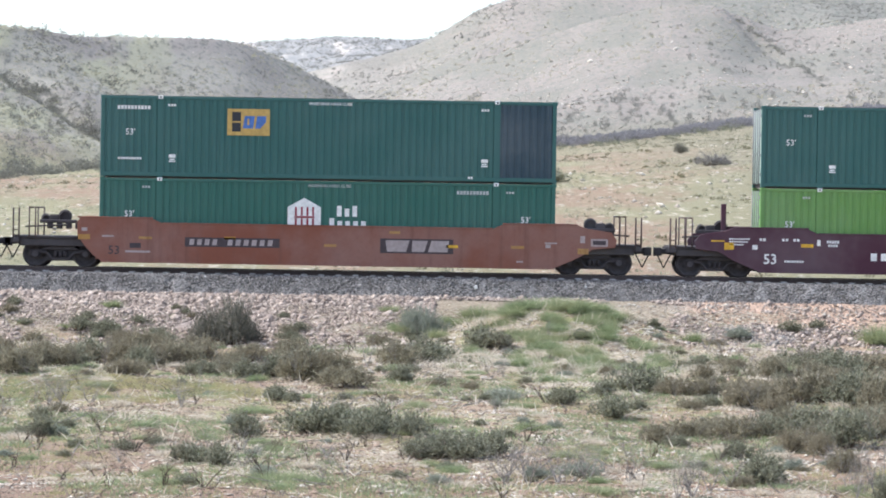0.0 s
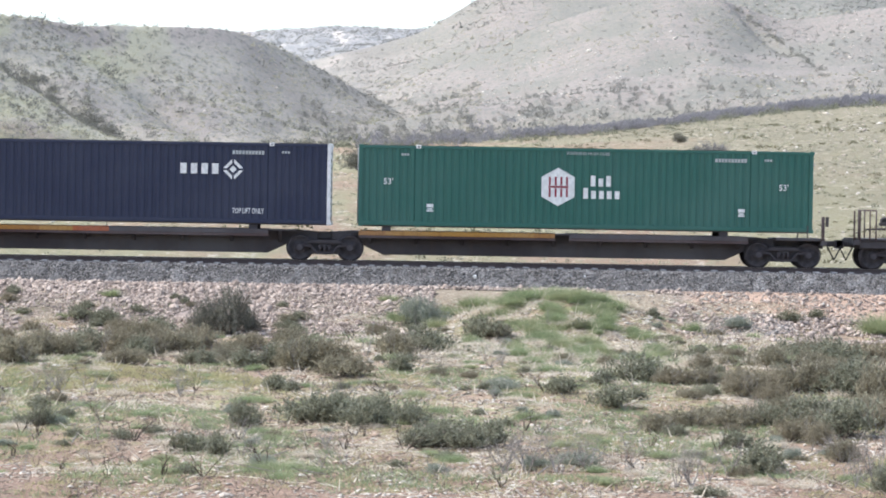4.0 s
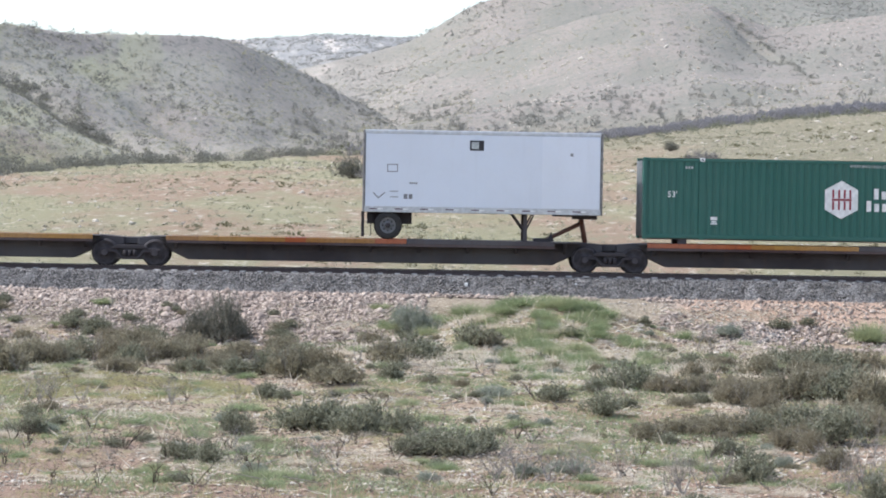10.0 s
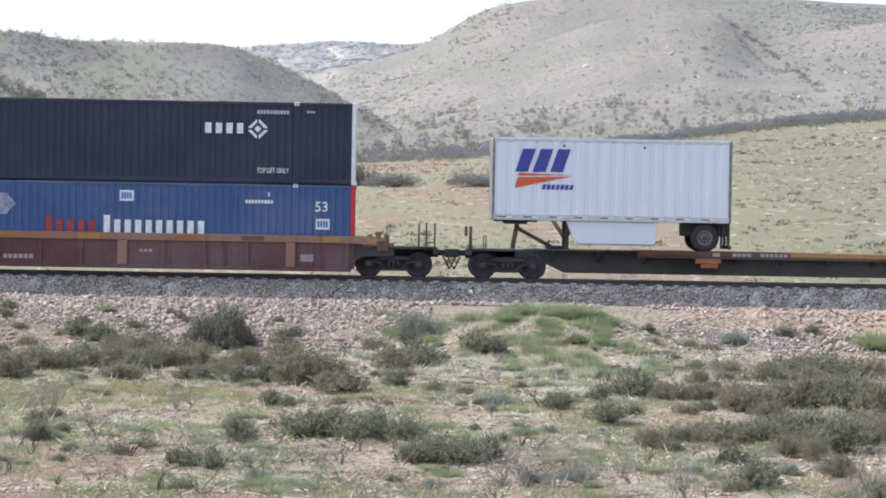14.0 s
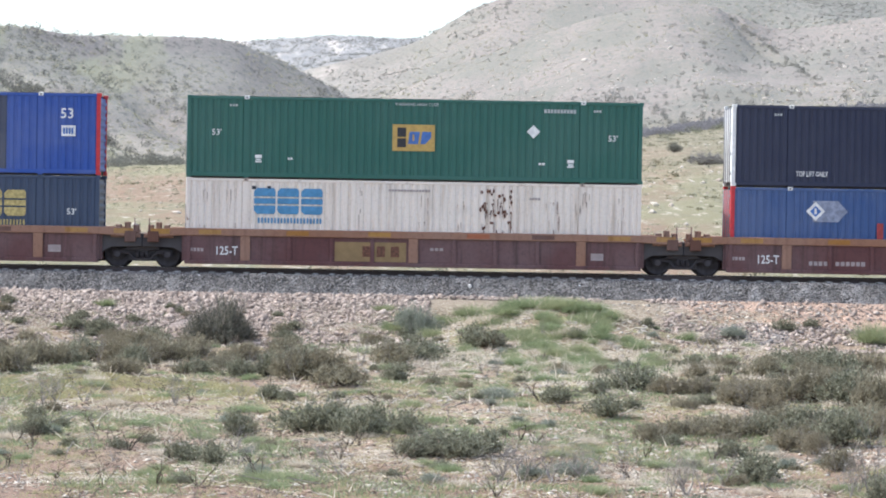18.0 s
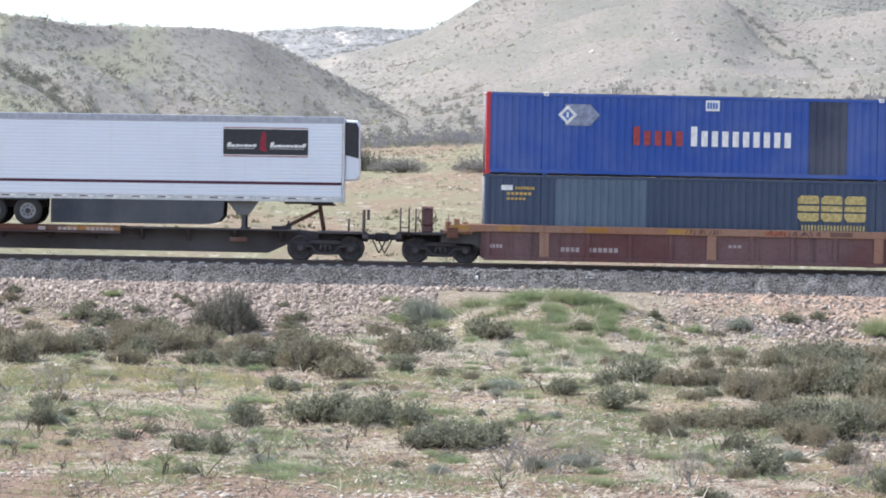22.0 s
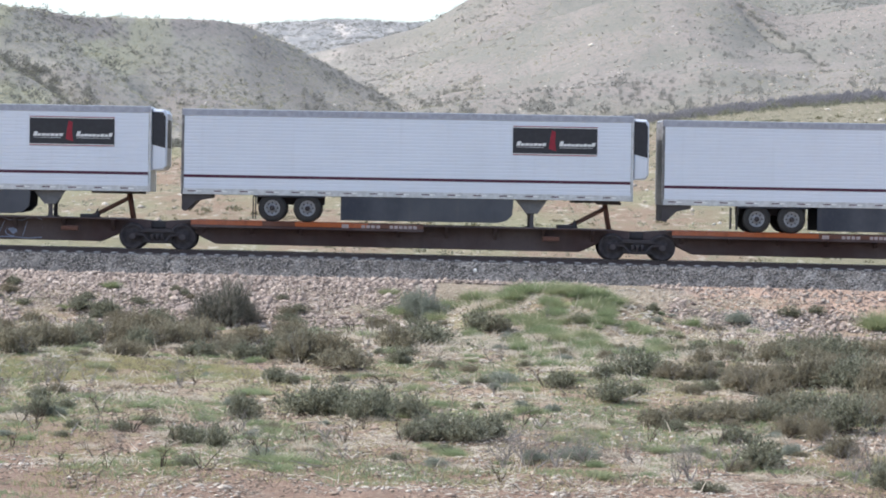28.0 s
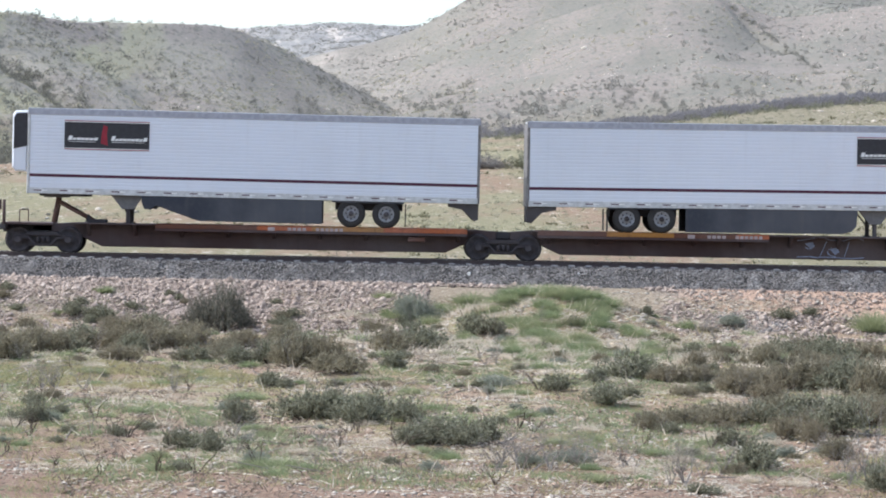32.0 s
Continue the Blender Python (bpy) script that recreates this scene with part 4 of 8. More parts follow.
def badge(c, x, z):
    marking(c, [("badge", [[(x - 0.1, z - 0.38), (x + 0.8, z - 0.38), (x + 1.15, z), (x + 0.8, z + 0.38), (x - 0.1, z + 0.38)]])], Y0, "logo", "faded grey arrow-shaped badge")
    marking(c, [("whitepaint", [[(x - 0.34, z), (x, z - 0.34), (x + 0.34, z), (x, z + 0.34)]])], Y0 - 0.003, "logo")
    marking(c, [("signblue", [[(x - 0.2, z), (x, z - 0.2), (x + 0.2, z), (x, z + 0.2)]])], Y0 - 0.006, "logo")
    marking(c, [("whitepaint", [rect(x - 0.04, x + 0.04, z - 0.1, z + 0.1)])], Y0 - 0.009, "logo")


def code_plate(c, x, z):
    marking(c, [("whitepaint", [rect(x - 0.25, x + 0.25, z - 0.19, z + 0.19)])], Y0)
    marking(c, [("signblue", [("bars", x - 0.19, x + 0.2, z - 0.11, z + 0.11, 4)])], Y0 - 0.003)


# -- well cars --
def well_car(s, mat, label, short_left=False):
    """A single well car: trucks at 9.48 either side of its middle."""
    w = aboard("well_car", s, 0, label, "railway wagon", "well wagons")
    T = 9.48
    side = [(-8.0, 0.24), (8.05, 0.24), (8.9, 0.62), (9.4, 0.92), (10.2, 1.0), (10.25, 1.28), (10.05, 1.54), (9.2, 1.66), (8.85, 1.78), (6.25, 1.78), (5.85, 1.60), (-5.85, 1.60), (-6.25, 1.78), (-8.85, 1.78), (-9.2, 1.66), (-10.05, 1.54), (-10.25, 1.28), (-10.2, 1.0), (-9.4, 0.92), (-8.9, 0.62)]
    if short_left:
        side = side[:12] + [(-5.85, 1.60), (-6.25, 1.78), (-8.75, 1.78), (-8.85, 1.62), (-8.85, 1.15), (-8.6, 0.78), (-8.3, 0.46)]
    for y in (-1.45, 1.33):
        part("side_sill", Mesher().prism(side, y, y + 0.12, 0.012), M[mat], w)
        part("top_flange", Mesher().box(-5.85, 5.85, y - 0.02, y + 0.16, 1.585, 1.635, 0.01), M[mat], w)
        for x0 in (-8.85, 6.2):
            part("top_flange", Mesher().box(x0, x0 + 2.65, y - 0.02, y + 0.16, 1.765, 1.815, 0.01), M[mat], w)
        part("bottom_flange", Mesher().box(-8.0, 8.05, y - 0.03, y + 0.18, 0.2, 0.26, 0.01), M[mat], w)
    part("well_floor", Mesher().box(-7.9, 7.9, -1.3, 1.3, 0.25, 0.31), M["truck"], w)
    for d in (-1, 1):
        x0, x1 = sorted((d * 8.2, d * 10.9))
        part("end_platform", Mesher().box(x0, x1, -1.22, 1.22, 0.74, 1.03, 0.03), M["truck"], w)
        x0, x1 = sorted((d * 8.12, d * 8.22))
        part("bulkhead", Mesher().box(x0, x1, -1.32, 1.32, 0.3, 1.7), M[mat], w)
        x0, x1 = sorted((d * 8.9, d * 11.1))
        part("deck", Mesher().box(x0, x1, -1.3, 1.3, 1.02, 1.1, 0.015), M["truck"], w)
        m = Mesher()
        for k in range(4):
            xx = d * (8.95 + k * 0.33)
            m.box(min(xx, xx + 0.2), max(xx, xx + 0.2), -1.25, -1.05, 1.36, 1.62 - 0.06 * (k % 2), 0.02)
        m.box(min(d * 8.9, d * 10.2), max(d * 8.9, d * 10.2), -1.3, -1.0, 1.56, 1.68, 0.02)
        part("end_gear", m, M["truck"], w, "grimy brake rigging and brackets on the end platform")
        for x in (10.34, 10.56):
            handrail(w, [(d * x, -1.35, 1.05), (d * x, -1.35, 2.1), (d * x, 1.3, 2.1), (d * x, 1.3, 1.05)], M["spinered"], 0.026)
        step_posts(w, d * 10.92, d * 11.12, 1.0, 2.08)
        part("lever_bar", Mesher().tube((d * 9.2, -1.33, 1.5), (d * 10.7, -1.33, 1.42), 0.03, 6), M["truck"], w)
        m = Mesher()
        m.lathe([(-0.05, 0.16), (-0.03, 0.24), (0.03, 0.24), (0.05, 0.16), (0.05, 0.0)], d * 9.32, 1.8, 16)
        m.lathe([(-0.05, 0.1), (-0.03, 0.17), (0.03, 0.17), (0.05, 0.1), (0.05, 0.0)], d * 10.0, 1.72, 14)
        m.box(*sorted((d * 9.5, d * 9.85)), -0.1, 0.1, 1.6, 1.86, 0.03)
        o = part("brake_gear", m, M["truck"], w)
        o.location = (0, -1.1, 0)
        part("end_sill", Mesher().box(min(d * 10.9, d * 11.15), max(d * 10.9, d * 11.15), -1.4, 1.4, 0.86, 1.05, 0.02), M["truck"], w)
        coupler(w, d * 10.75, d)
        truck(w, d * T)
    return w


def drawn_well_unit(s, label, left_end, right_end):
    """A unit of a three-part well car with posts and panels; trucks 9.61 either side."""
    w = aboard("articulated_well_unit", s, 0, label, "railway wagon", "articulated well units")
    for y, sgn in ((-1.42, -1), (1.34, 1)):
        part("side_sheet", Mesher().prism([(-8.05, 0.2), (8.05, 0.2), (8.12, 0.3), (8.12, 1.2), (-8.12, 1.2), (-8.12, 0.3)], y + 0.02, y + 0.06), M["wellbrown"], w)
        part("top_chord", Mesher().prism([(-8.1, 1.16), (8.1, 1.16), (9.3, 1.08), (9.35, 1.3), (8.7, 1.42), (-8.7, 1.42), (-9.35, 1.3), (-9.3, 1.08)], y - 0.06, y + 0.14, 0.02), M["chord"], w)
        part("bottom_chord", Mesher().box(-8.08, 8.08, y - 0.05, y + 0.14, 0.16, 0.30, 0.015), M["wellbrown"], w)
        for k, x in enumerate((-7.95, -5.95, -4.4, -2.9, -1.45, 0.0, 1.45, 2.9, 4.4, 5.95, 7.95)):
            wide = 0.17 if abs(abs(x) - 5.95) < 0.1 or x == 0 else 0.07
            part("post", Mesher().box(x - wide, x + wide, y - (0.05 if wide > 0.1 else 0.035), y + 0.02, 0.30, 1.16, 0.01), M["chord" if wide > 0.1 else "wellbrown"], w)
    part("well_floor", Mesher().box(-8.1, 8.1, -1.3, 1.3, 0.2, 0.26), M["truck"], w)
    for d, end in ((-1, left_end), (1, right_end)):
        x0, x1 = sorted((d * 8.5, d * 9.55))
        part("end_platform", Mesher().box(x0, x1, -1.3, 1.3, 1.05, 1.2, 0.03), M["chord"], w)
        x0, x1 = sorted((d * 8.3, d * 9.45))
        part("end_casting", Mesher().prism([(d * 8.15, 0.5), (d * 8.5, 0.7), (d * 9.6, 0.74), (d * 9.6, 1.18), (d * 8.15, 1.18)][::d], -1.24, 1.24, 0.02), M["truck"], w, "dark cast end frame over the truck")
        part("end_bracket", Mesher().box(*sorted((d * 9.0, d * 9.4)), -1.5, -1.3, 0.9, 1.3, 0.02), M["silldark"], w)
        part("centre_sill", Mesher().box(*sorted((d * 8.3, d * 9.75)), -0.5, 0.5, 0.7, 1.05, 0.03), M["truck"], w)
        part("bulkhead", Mesher().box(min(d * 8.12, d * 8.2), max(d * 8.12, d * 8.2), -1.32, 1.32, 0.25, 1.4), M["wellbrown"], w)
        x0, x1 = sorted((d * 8.62, d * 9.3))
        part("yellow_patch", Mesher().box(x0, x1, -1.492, -1.486, 1.2, 1.38), M["sillyel"], w)
        m = Mesher()
        for k in range(3):
            xx = d * (8.75 + 0.3 * k)
            m.box(xx - 0.1, xx + 0.1, -1.1 + 0.2 * k, -0.7 + 0.2 * k, 1.2, 1.5 + 0.1 * (k % 2), 0.03)
        part("end_gear", m, M["chord"], w, "rusty brake gear and brackets")
        handrail(w, [(d * 9.35, -1.36, 1.1), (d * 9.35, -1.36, 1.75)], M["wellbrown"])
        if end:
            part("deck", Mesher().box(*sorted((d * 9.5, d * 11.15)), -1.3, 1.3, 1.0, 1.08, 0.015), M["truck"], w)
            part("draft_sill", Mesher().box(*sorted((d * 9.5, d * 11.2)), -0.35, 0.35, 0.72, 1.0, 0.02), M["truck"], w)
            handrail(w, [(d * 10.5, -1.35, 1.05), (d * 10.5, -1.35, 1.9), (d * 10.5, 1.3, 1.9), (d * 10.5, 1.3, 1.05)], M["wellbrown"])
            step_posts(w, d * 10.75, d * 11.05, 0.95, 1.95)
            part("end_sill", Mesher().box(*sorted((d * 11.0, d * 11.2)), -1.4, 1.4, 0.84, 1.03, 0.02), M["truck"], w)
            coupler(w, d * 11.1, d)
    if left_end:
        m = Mesher()
        m.lathe([(-0.04, 0.30), (0.0, 0.33), (0.04, 0.30)], 0, 0, 18)
        o = part("brake_wheel", m, M["wellbrown"], w)
        o.location = (-10.1, -1.1, 1.65)
        part("brake_stand", Mesher().box(-10.3, -9.9, -1.05, -0.7, 1.08, 2.0, 0.04), M["wellbrown"], w)
    truck(w, -9.61)
    if right_end:
        truck(w, 9.61)
    return w


# -- spine cars --
def spine_unit(s, half, label, mat, sills, own_right=False, left_end=False, right_end=False, hitches=(), pads=()):
    """A unit of a five-part spine car: a deep centre beam, a truck at each end, side sills in stretches."""
    u = aboard("spine_car_unit", s, 0, label, "railway wagon", "spine car units")
    e = half
    part("centre_beam", Mesher().prism([(-e + 2.05, 0.24), (e - 2.05, 0.24), (e - 1.1, 0.68), (e - 0.25, 0.74), (e - 0.25, 1.02), (e - 1.0, 1.08), (-e + 1.0, 1.08), (-e + 0.25, 1.02), (-e + 0.25, 0.74), (-e + 1.1, 0.68)], -0.55, 0.55, 0.02), M[mat], u)
    part("deck", Mesher().box(-e + 1.05, e - 1.05, -1.22, 1.22, 1.03, 1.075, 0.01), M[mat], u)
    for x in np.linspace(-e + 1.6, e - 1.6, 9):
        part("cross_bearer", Mesher().prism([(-1.2, 1.02), (-0.56, 0.62), (0.56, 0.62), (1.2, 1.02)], x - 0.05, x + 0.05, axis="x"), M[mat], u)
    for x0, x1, key in sills:
        for y in (-1.3, 1.22):
            part("side_sill", Mesher().box(x0, x1, y, y + 0.08, 0.93, 1.09, 0.01), M[key], u)
            part("sill_web", Mesher().box(x0, x1, y + 0.02, y + 0.06, 0.84, 0.93), M["spinered"], u)
    part("connector", Mesher().box(-e - 0.45, -e + 0.5, -0.35, 0.35, 0.76, 1.02, 0.03), M["truck"], u)
    for d, end in ((-1, left_end), (1, right_end)):
        if end:
            part("end_deck", Mesher().box(*sorted((d * (e - 0.3), d * (e + 1.45))), -1.25, 1.25, 0.98, 1.06, 0.012), M[mat], u)
            part("draft_sill", Mesher().box(*sorted((d * (e - 0.3), d * (e + 1.5))), -0.35, 0.35, 0.7, 0.98, 0.02), M["truck"], u)
            part("end_sill", Mesher().box(*sorted((d * (e + 1.3), d * (e + 1.5))), -1.35, 1.35, 0.82, 1.0, 0.02), M["truck"], u)
            handrail(u, [(d * (e + 1.35), -1.32, 1.0), (d * (e + 1.35), -1.32, 1.85)], M["spinered"], 0.06, "grab_post")
            handrail(u, [(d * (e + 0.8), -1.32, 1.06), (d * (e + 0.8), -1.32, 1.5), (d * (e + 0.8), 1.3, 1.5), (d * (e + 0.8), 1.3, 1.06)], M[mat])
            part("brake_box", Mesher().box(*sorted((d * (e + 1.46), d * (e + 1.56))), -1.3, -1.15, 1.5, 1.85, 0.02), M[mat], u)
            coupler(u, d * (e + 1.4), d)
    for x, d, *top in hitches:
        hitch(u, x, d, *top)
    for x in pads:
        for y in (-1.2, 1.0):
            part("container_pedestal", Mesher().box(x - 0.16, x + 0.16, y, y + 0.2, 1.075, 1.25, 0.02), M["truck"], u)
    truck(u, -half)
    if own_right:
        truck(u, half)
    return u


def hitch(u, x, d, top=2.04):
    """A raised trailer stand: a steep leg and a long brace that runs back towards d."""
    hd = part("hitch", Mesher().box(x - 0.4, x + 0.45, -0.5, 0.5, top - 0.08, top, 0.02), M["truck"], u, "raised trailer hitch with a slanting brace")
    for y in (-0.35, 0.35):
        part("leg", Mesher().tube((x - d * 0.06, y, 1.07), (x + d * 0.1, y, top - 0.08), 0.07, 8), M["silldark"], hd)
        part("brace", Mesher().tube((x + d * 0.12, y, top - 0.24), (x + d * 1.45, y, 1.1), 0.065, 8), M["silldark"], hd)
    part("foot_plate", Mesher().box(min(x + d * 1.2, x + d * 1.8), max(x + d * 1.2, x + d * 1.8), -0.5, 0.5, 1.07, 1.2, 0.02), M["truck"], hd)
    part("gusset", Mesher().prism([(x + d * 1.2 - 0.12, 1.1), (x + d * 1.2 + 0.12, 1.1), (x + d * 1.2, 1.42)], -0.45, -0.4), M["truck"], hd)


# -- road trailers --
def road_wheel(t, x, z, r=0.5, rim="rim", y=-1.22):
    for yy, d in ((y, 1), (-y, -1)):
        w = part("wheel", Mesher().lathe([(yy + d * 0.30, r * 0.55), (yy + d * 0.28, r * 0.92), (yy + d * 0.24, r), (yy + d * 0.05, r), (yy, r * 0.92), (yy - d * 0.012, r * 0.62), (yy + d * 0.01, r * 0.56)], x, z, 28), M["rubber"], t, "black rubber tyre")
        part("rim", Mesher().lathe([(yy + d * 0.01, r * 0.57), (yy + d * 0.0, r * 0.53), (yy + d * 0.07, r * 0.47), (yy + d * 0.075, r * 0.28), (yy + d * 0.03, r * 0.24), (yy - d * 0.02, r * 0.15), (yy - d * 0.02, 0.0)], x, z, 24), M[rim], w)
        part("hub", Mesher().lathe([(yy + d * 0.03, r * 0.2), (yy - d * 0.03, r * 0.17), (yy - d * 0.045, r * 0.1), (yy - d * 0.045, 0.0)], x, z, 14), M["truck"], w)
        if yy < 0:
            for k in range(8):
                a = k * math.pi / 4
                cx, cz = x + r * 0.375 * math.cos(a), z + r * 0.375 * math.sin(a)
                part("hand_hole", Mesher().tube((cx, yy + 0.06, cz), (cx, yy + 0.074, cz), r * 0.06, 6), M["black"], w)


def landing_gear(t, x, z0, z1, mat="spine"):
    for y in (-0.85, 0.85):
        m = Mesher().box(x - 0.07, x + 0.07, y - 0.07, y + 0.07, z0, z1, 0.01)
        m.box(x - 0.14, x + 0.14, y - 0.12, y + 0.12, z0 - 0.02, z0 + 0.03, 0.01)
        m.tube((x, y, z0 + 0.35), (x - 0.45, y, z1), 0.03, 6)
        m.tube((x, y, z0 + 0.35), (x + 0.3, y, z1), 0.03, 6)
        part("landing_leg", m, M[mat], t)
    part("leg_brace", Mesher().tube((x, -0.85, (z0 + z1) / 2), (x, 0.85, (z0 + z1) / 2), 0.03, 6), M[mat], t)


def trailer_shell(t, x0, x1, z0, z1, mat, w=2.59, ribs=0.0, rail="silver", tape=True, rear=-1, boards=22):
    """Walls, roof, rails and posts of a box trailer between x0 and x1."""
    y = w / 2
    for sg in (-1, 1):
        if ribs:
            m = ribbed(x0 + 0.1, x1 - 0.1, z0 + 0.2, z1 - 0.12, [], ribs, 0.022)
            o = part("side_wall", m, M[mat], t)
            o.matrix_basis = pose(0 if sg < 0 else x0 + x1, sg * (y - 0.004), 0, 0, 0, 0 if sg < 0 else 180)
        else:
            m = Mesher()
            n, rows_ = boards, []
            dz = (z1 - z0 - 0.32) / n
            for i in range(n):
                a = z0 + 0.2 + i * dz
                rows_ += [(a, 0.013), (a + 0.012, 0.0), (a + dz - 0.025, 0.003), (a + dz - 0.004, 0.013)]
            for a, dep in rows_:
                m.v += [(x0 + 0.1, sg * (y - 0.004 - dep), a), (x1 - 0.1, sg * (y - 0.004 - dep), a)]
            for i in range(len(rows_) - 1):
                q = (2 * i, 2 * i + 1, 2 * i + 3, 2 * i + 2)
                m.f.append(q if sg < 0 else q[::-1])
            part("side_wall", m, M[mat], t)
        part("bottom_rail", Mesher().box(x0 + 0.05, x1 - 0.05, min(sg * y, sg * (y - 0.07)), max(sg * y, sg * (y - 0.07)), z0, z0 + 0.21, 0.012), M[rail], t)
        part("top_rail", Mesher().box(x0 + 0.05, x1 - 0.05, min(sg * y, sg * (y - 0.07)), max(sg * y, sg * (y - 0.07)), z1 - 0.14, z1, 0.02), M[rail], t)
        for a in (x0, x1 - 0.1):
            part("corner_post", Mesher().box(a, a + 0.1, min(sg * y, sg * (y - 0.12)), max(sg * y, sg * (y - 0.12)), z0, z1, 0.02), M["endframe" if (a == x0) == (rear < 0) or boards < 22 else rail], t)
    part("roof", Mesher().box(x0 + 0.04, x1 - 0.04, -y + 0.06, y - 0.06, z1 - 0.02, z1 + 0.012), M[mat], t)
    part("front_wall", Mesher().box(x1 - 0.04, x1 - 0.01, -y + 0.1, y - 0.1, z0 + 0.02, z1 - 0.02), M[mat], t)
    part("rear_door", Mesher().box(x0 + 0.01, x0 + 0.05, -y + 0.1, -0.005, z0 + 0.05, z1 - 0.06), M["endframe"], t)
    part("rear_door", Mesher().box(x0 + 0.01, x0 + 0.05, 0.005, y - 0.1, z0 + 0.05, z1 - 0.06), M["endframe"], t)
    part("floor", Mesher().box(x0 + 0.05, x1 - 0.05, -y + 0.08, y - 0.08, z0 + 0.0, z0 + 0.12), M["grey"], t)
    if tape:
        n = max(4, round((x1 - x0) / 0.92))
        w_ = (x1 - x0 - 0.4) / n
        red = Mesher()
        plate(red, rect(0, 0.28, 0.10, 0.135), 0)
        pale = Mesher()
        plate(pale, rect(0.28, 0.48, 0.10, 0.135), 0)
        red, pale = red.data("tape_strip", M["maroon"]), pale.data("tape_strip", M["whitepaint"])
        for i in range(n):
            for me in (red, pale):
                part("tape_strip", me, None, t).location = (x0 + 0.25 + i * w_, -y - 0.004, z0)


def pup_trailer(s, label, kind):
    """A short van trailer. 'plain': smooth panels, nose towards +x. 'ribbed': upright ribs, nose towards -x."""
    z = 1.08
    t = aboard("pup_trailer", s, z, label, "trailer", "short trailers")
    h = 4.265
    z0, z1 = (0.97, 3.88) if kind == "plain" else (1.02, 3.94)
    trailer_shell(t, -h, h, z0, z1, "white", ribs=0.46 if kind == "ribbed" else 0.0, boards=1, rear=-1 if kind == "plain" else 1)
    d = 1 if kind == "plain" else -1          # way to the nose
    road_wheel(t, -d * (h - 0.92), 0.5, 0.5, "steelrim")
    ax = -d * (h - 0.92)
    part("axle", Mesher().tube((ax, -1.0, 0.5), (ax, 1.0, 0.5), 0.07, 8), M["truck"], t)
    part("suspension", Mesher().box(ax - 0.75, ax + 0.85, -0.6, 0.6, 0.55, z0, 0.03), M["truck"], t)
    m = Mesher().box(min(ax - d * 0.95, ax - d * 0.85), max(ax - d * 0.95, ax - d * 0.85), -1.2, 1.2, 0.0 + 0.1, 0.22, 0.01)
    for y in (-0.6, 0.6):
        m.box(min(ax - d * 0.95, ax - d * 0.85), max(ax - d * 0.95, ax - d * 0.85), y - 0.05, y + 0.05, 0.2, z0 + 0.02)
    part("rear_bumper", m, M["truck"], t)
    for y in (-1.25, 0.7):
        part("mudflap", Mesher().box(min(ax - d * 0.62, ax - d * 0.6), max(ax - d * 0.62, ax - d * 0.6), y, y + 0.55, 0.12, z0 - 0.04), M["rubber"], t)
    landing_gear(t, d * 1.55, 0.0, z0)
    part("kingpin_plate", Mesher().box(min(d * 2.6, d * 4.1), max(d * 2.6, d * 4.1), -0.9, 0.9, z0 - 0.06, z0 + 0.01, 0.02), M["truck"], t)
    f = -1.295 - 0.004
    if kind == "plain":
        m = Mesher().box(2.1, 4.14, f, f + 0.02, z0 + 0.22, z1 - 0.15)
        part("panel", m, paint("pale_panel", (0.74, 0.77, 0.83), 0.4, amount=0.1, streak=0.1, dirt=(0.5, 0.5, 0.5)), t, "slightly paler replaced panel")
        marking(t, [("black", [rect(-0.48, 0.02, 3.2, 3.56)]), ("grey", [("bars", -2.6, -2.3, 1.98, 2.04, 4), ("bars", -2.8, -2.45, 1.45, 1.62, 2)])], f, label="small dark stencils")
        marking(t, [("stencil", [rect(-0.42, -0.16, 3.26, 3.5)])], f - 0.003)
        marking(t, [("grey", [rect(-3.4, -3.02, 2.4, 2.43), rect(-3.4, -3.02, 2.65, 2.68), rect(-3.4, -3.37, 2.4, 2.68), rect(-3.05, -3.02, 2.4, 2.68)]),
                    ("grey", [[(-3.9, 1.65), (-3.7, 1.45), (-3.68, 1.48), (-3.88, 1.68)], [(-3.7, 1.45), (-3.45, 1.66), (-3.47, 1.69), (-3.72, 1.48)], [(-3.3, 1.5), (-3.0, 1.5), (-3.0, 1.53), (-3.3, 1.53)], [(-3.3, 1.7), (-3.0, 1.7), (-3.0, 1.73), (-3.3, 1.73)]]),
                    ("grey", [rect(3.1, 3.2, 3.05, 3.16)])], f - 0.001)
    else:
        # slanting blue blocks over an orange blade
        b = [[(-3.25 + k, 2.74), (-2.8 + k, 2.74), (-2.52 + k, 3.56), (-2.97 + k, 3.56)] for k in (-0.2, 0.42, 1.04)]
        marking(t, [("indigo", b), ("orange", [[(-3.46, 2.16), (-3.0, 2.26), (-1.42, 2.6), (-3.36, 2.54)], [(-3.34, 2.6), (-1.4, 2.64), (-3.32, 2.7)]]), ("indigo", [("bars", -2.5, -1.36, 2.12, 2.3, 7, 0.25)])], -1.295 - 0.004, "logo", "slanting blue blocks over an orange blade")
        marking(t, [("black", [rect(-1.75, -1.67, 3.64, 3.72), rect(1.1, 1.18, 3.62, 3.7)])], f)
        part("fuel_box", Mesher().prism([(-1.35, 0.44), (-1.15, 0.2), (1.5, 0.2), (1.62, 0.36), (1.62, z0), (-1.6, z0)], -1.2, -0.9, 0.02), M["white"], t, "dirty white side skirt box under the floor")
        part("skirt_edge", Mesher().box(-1.2, 1.6, -1.215, -1.2, 0.18, 0.23), M["grey"], t)
    return t


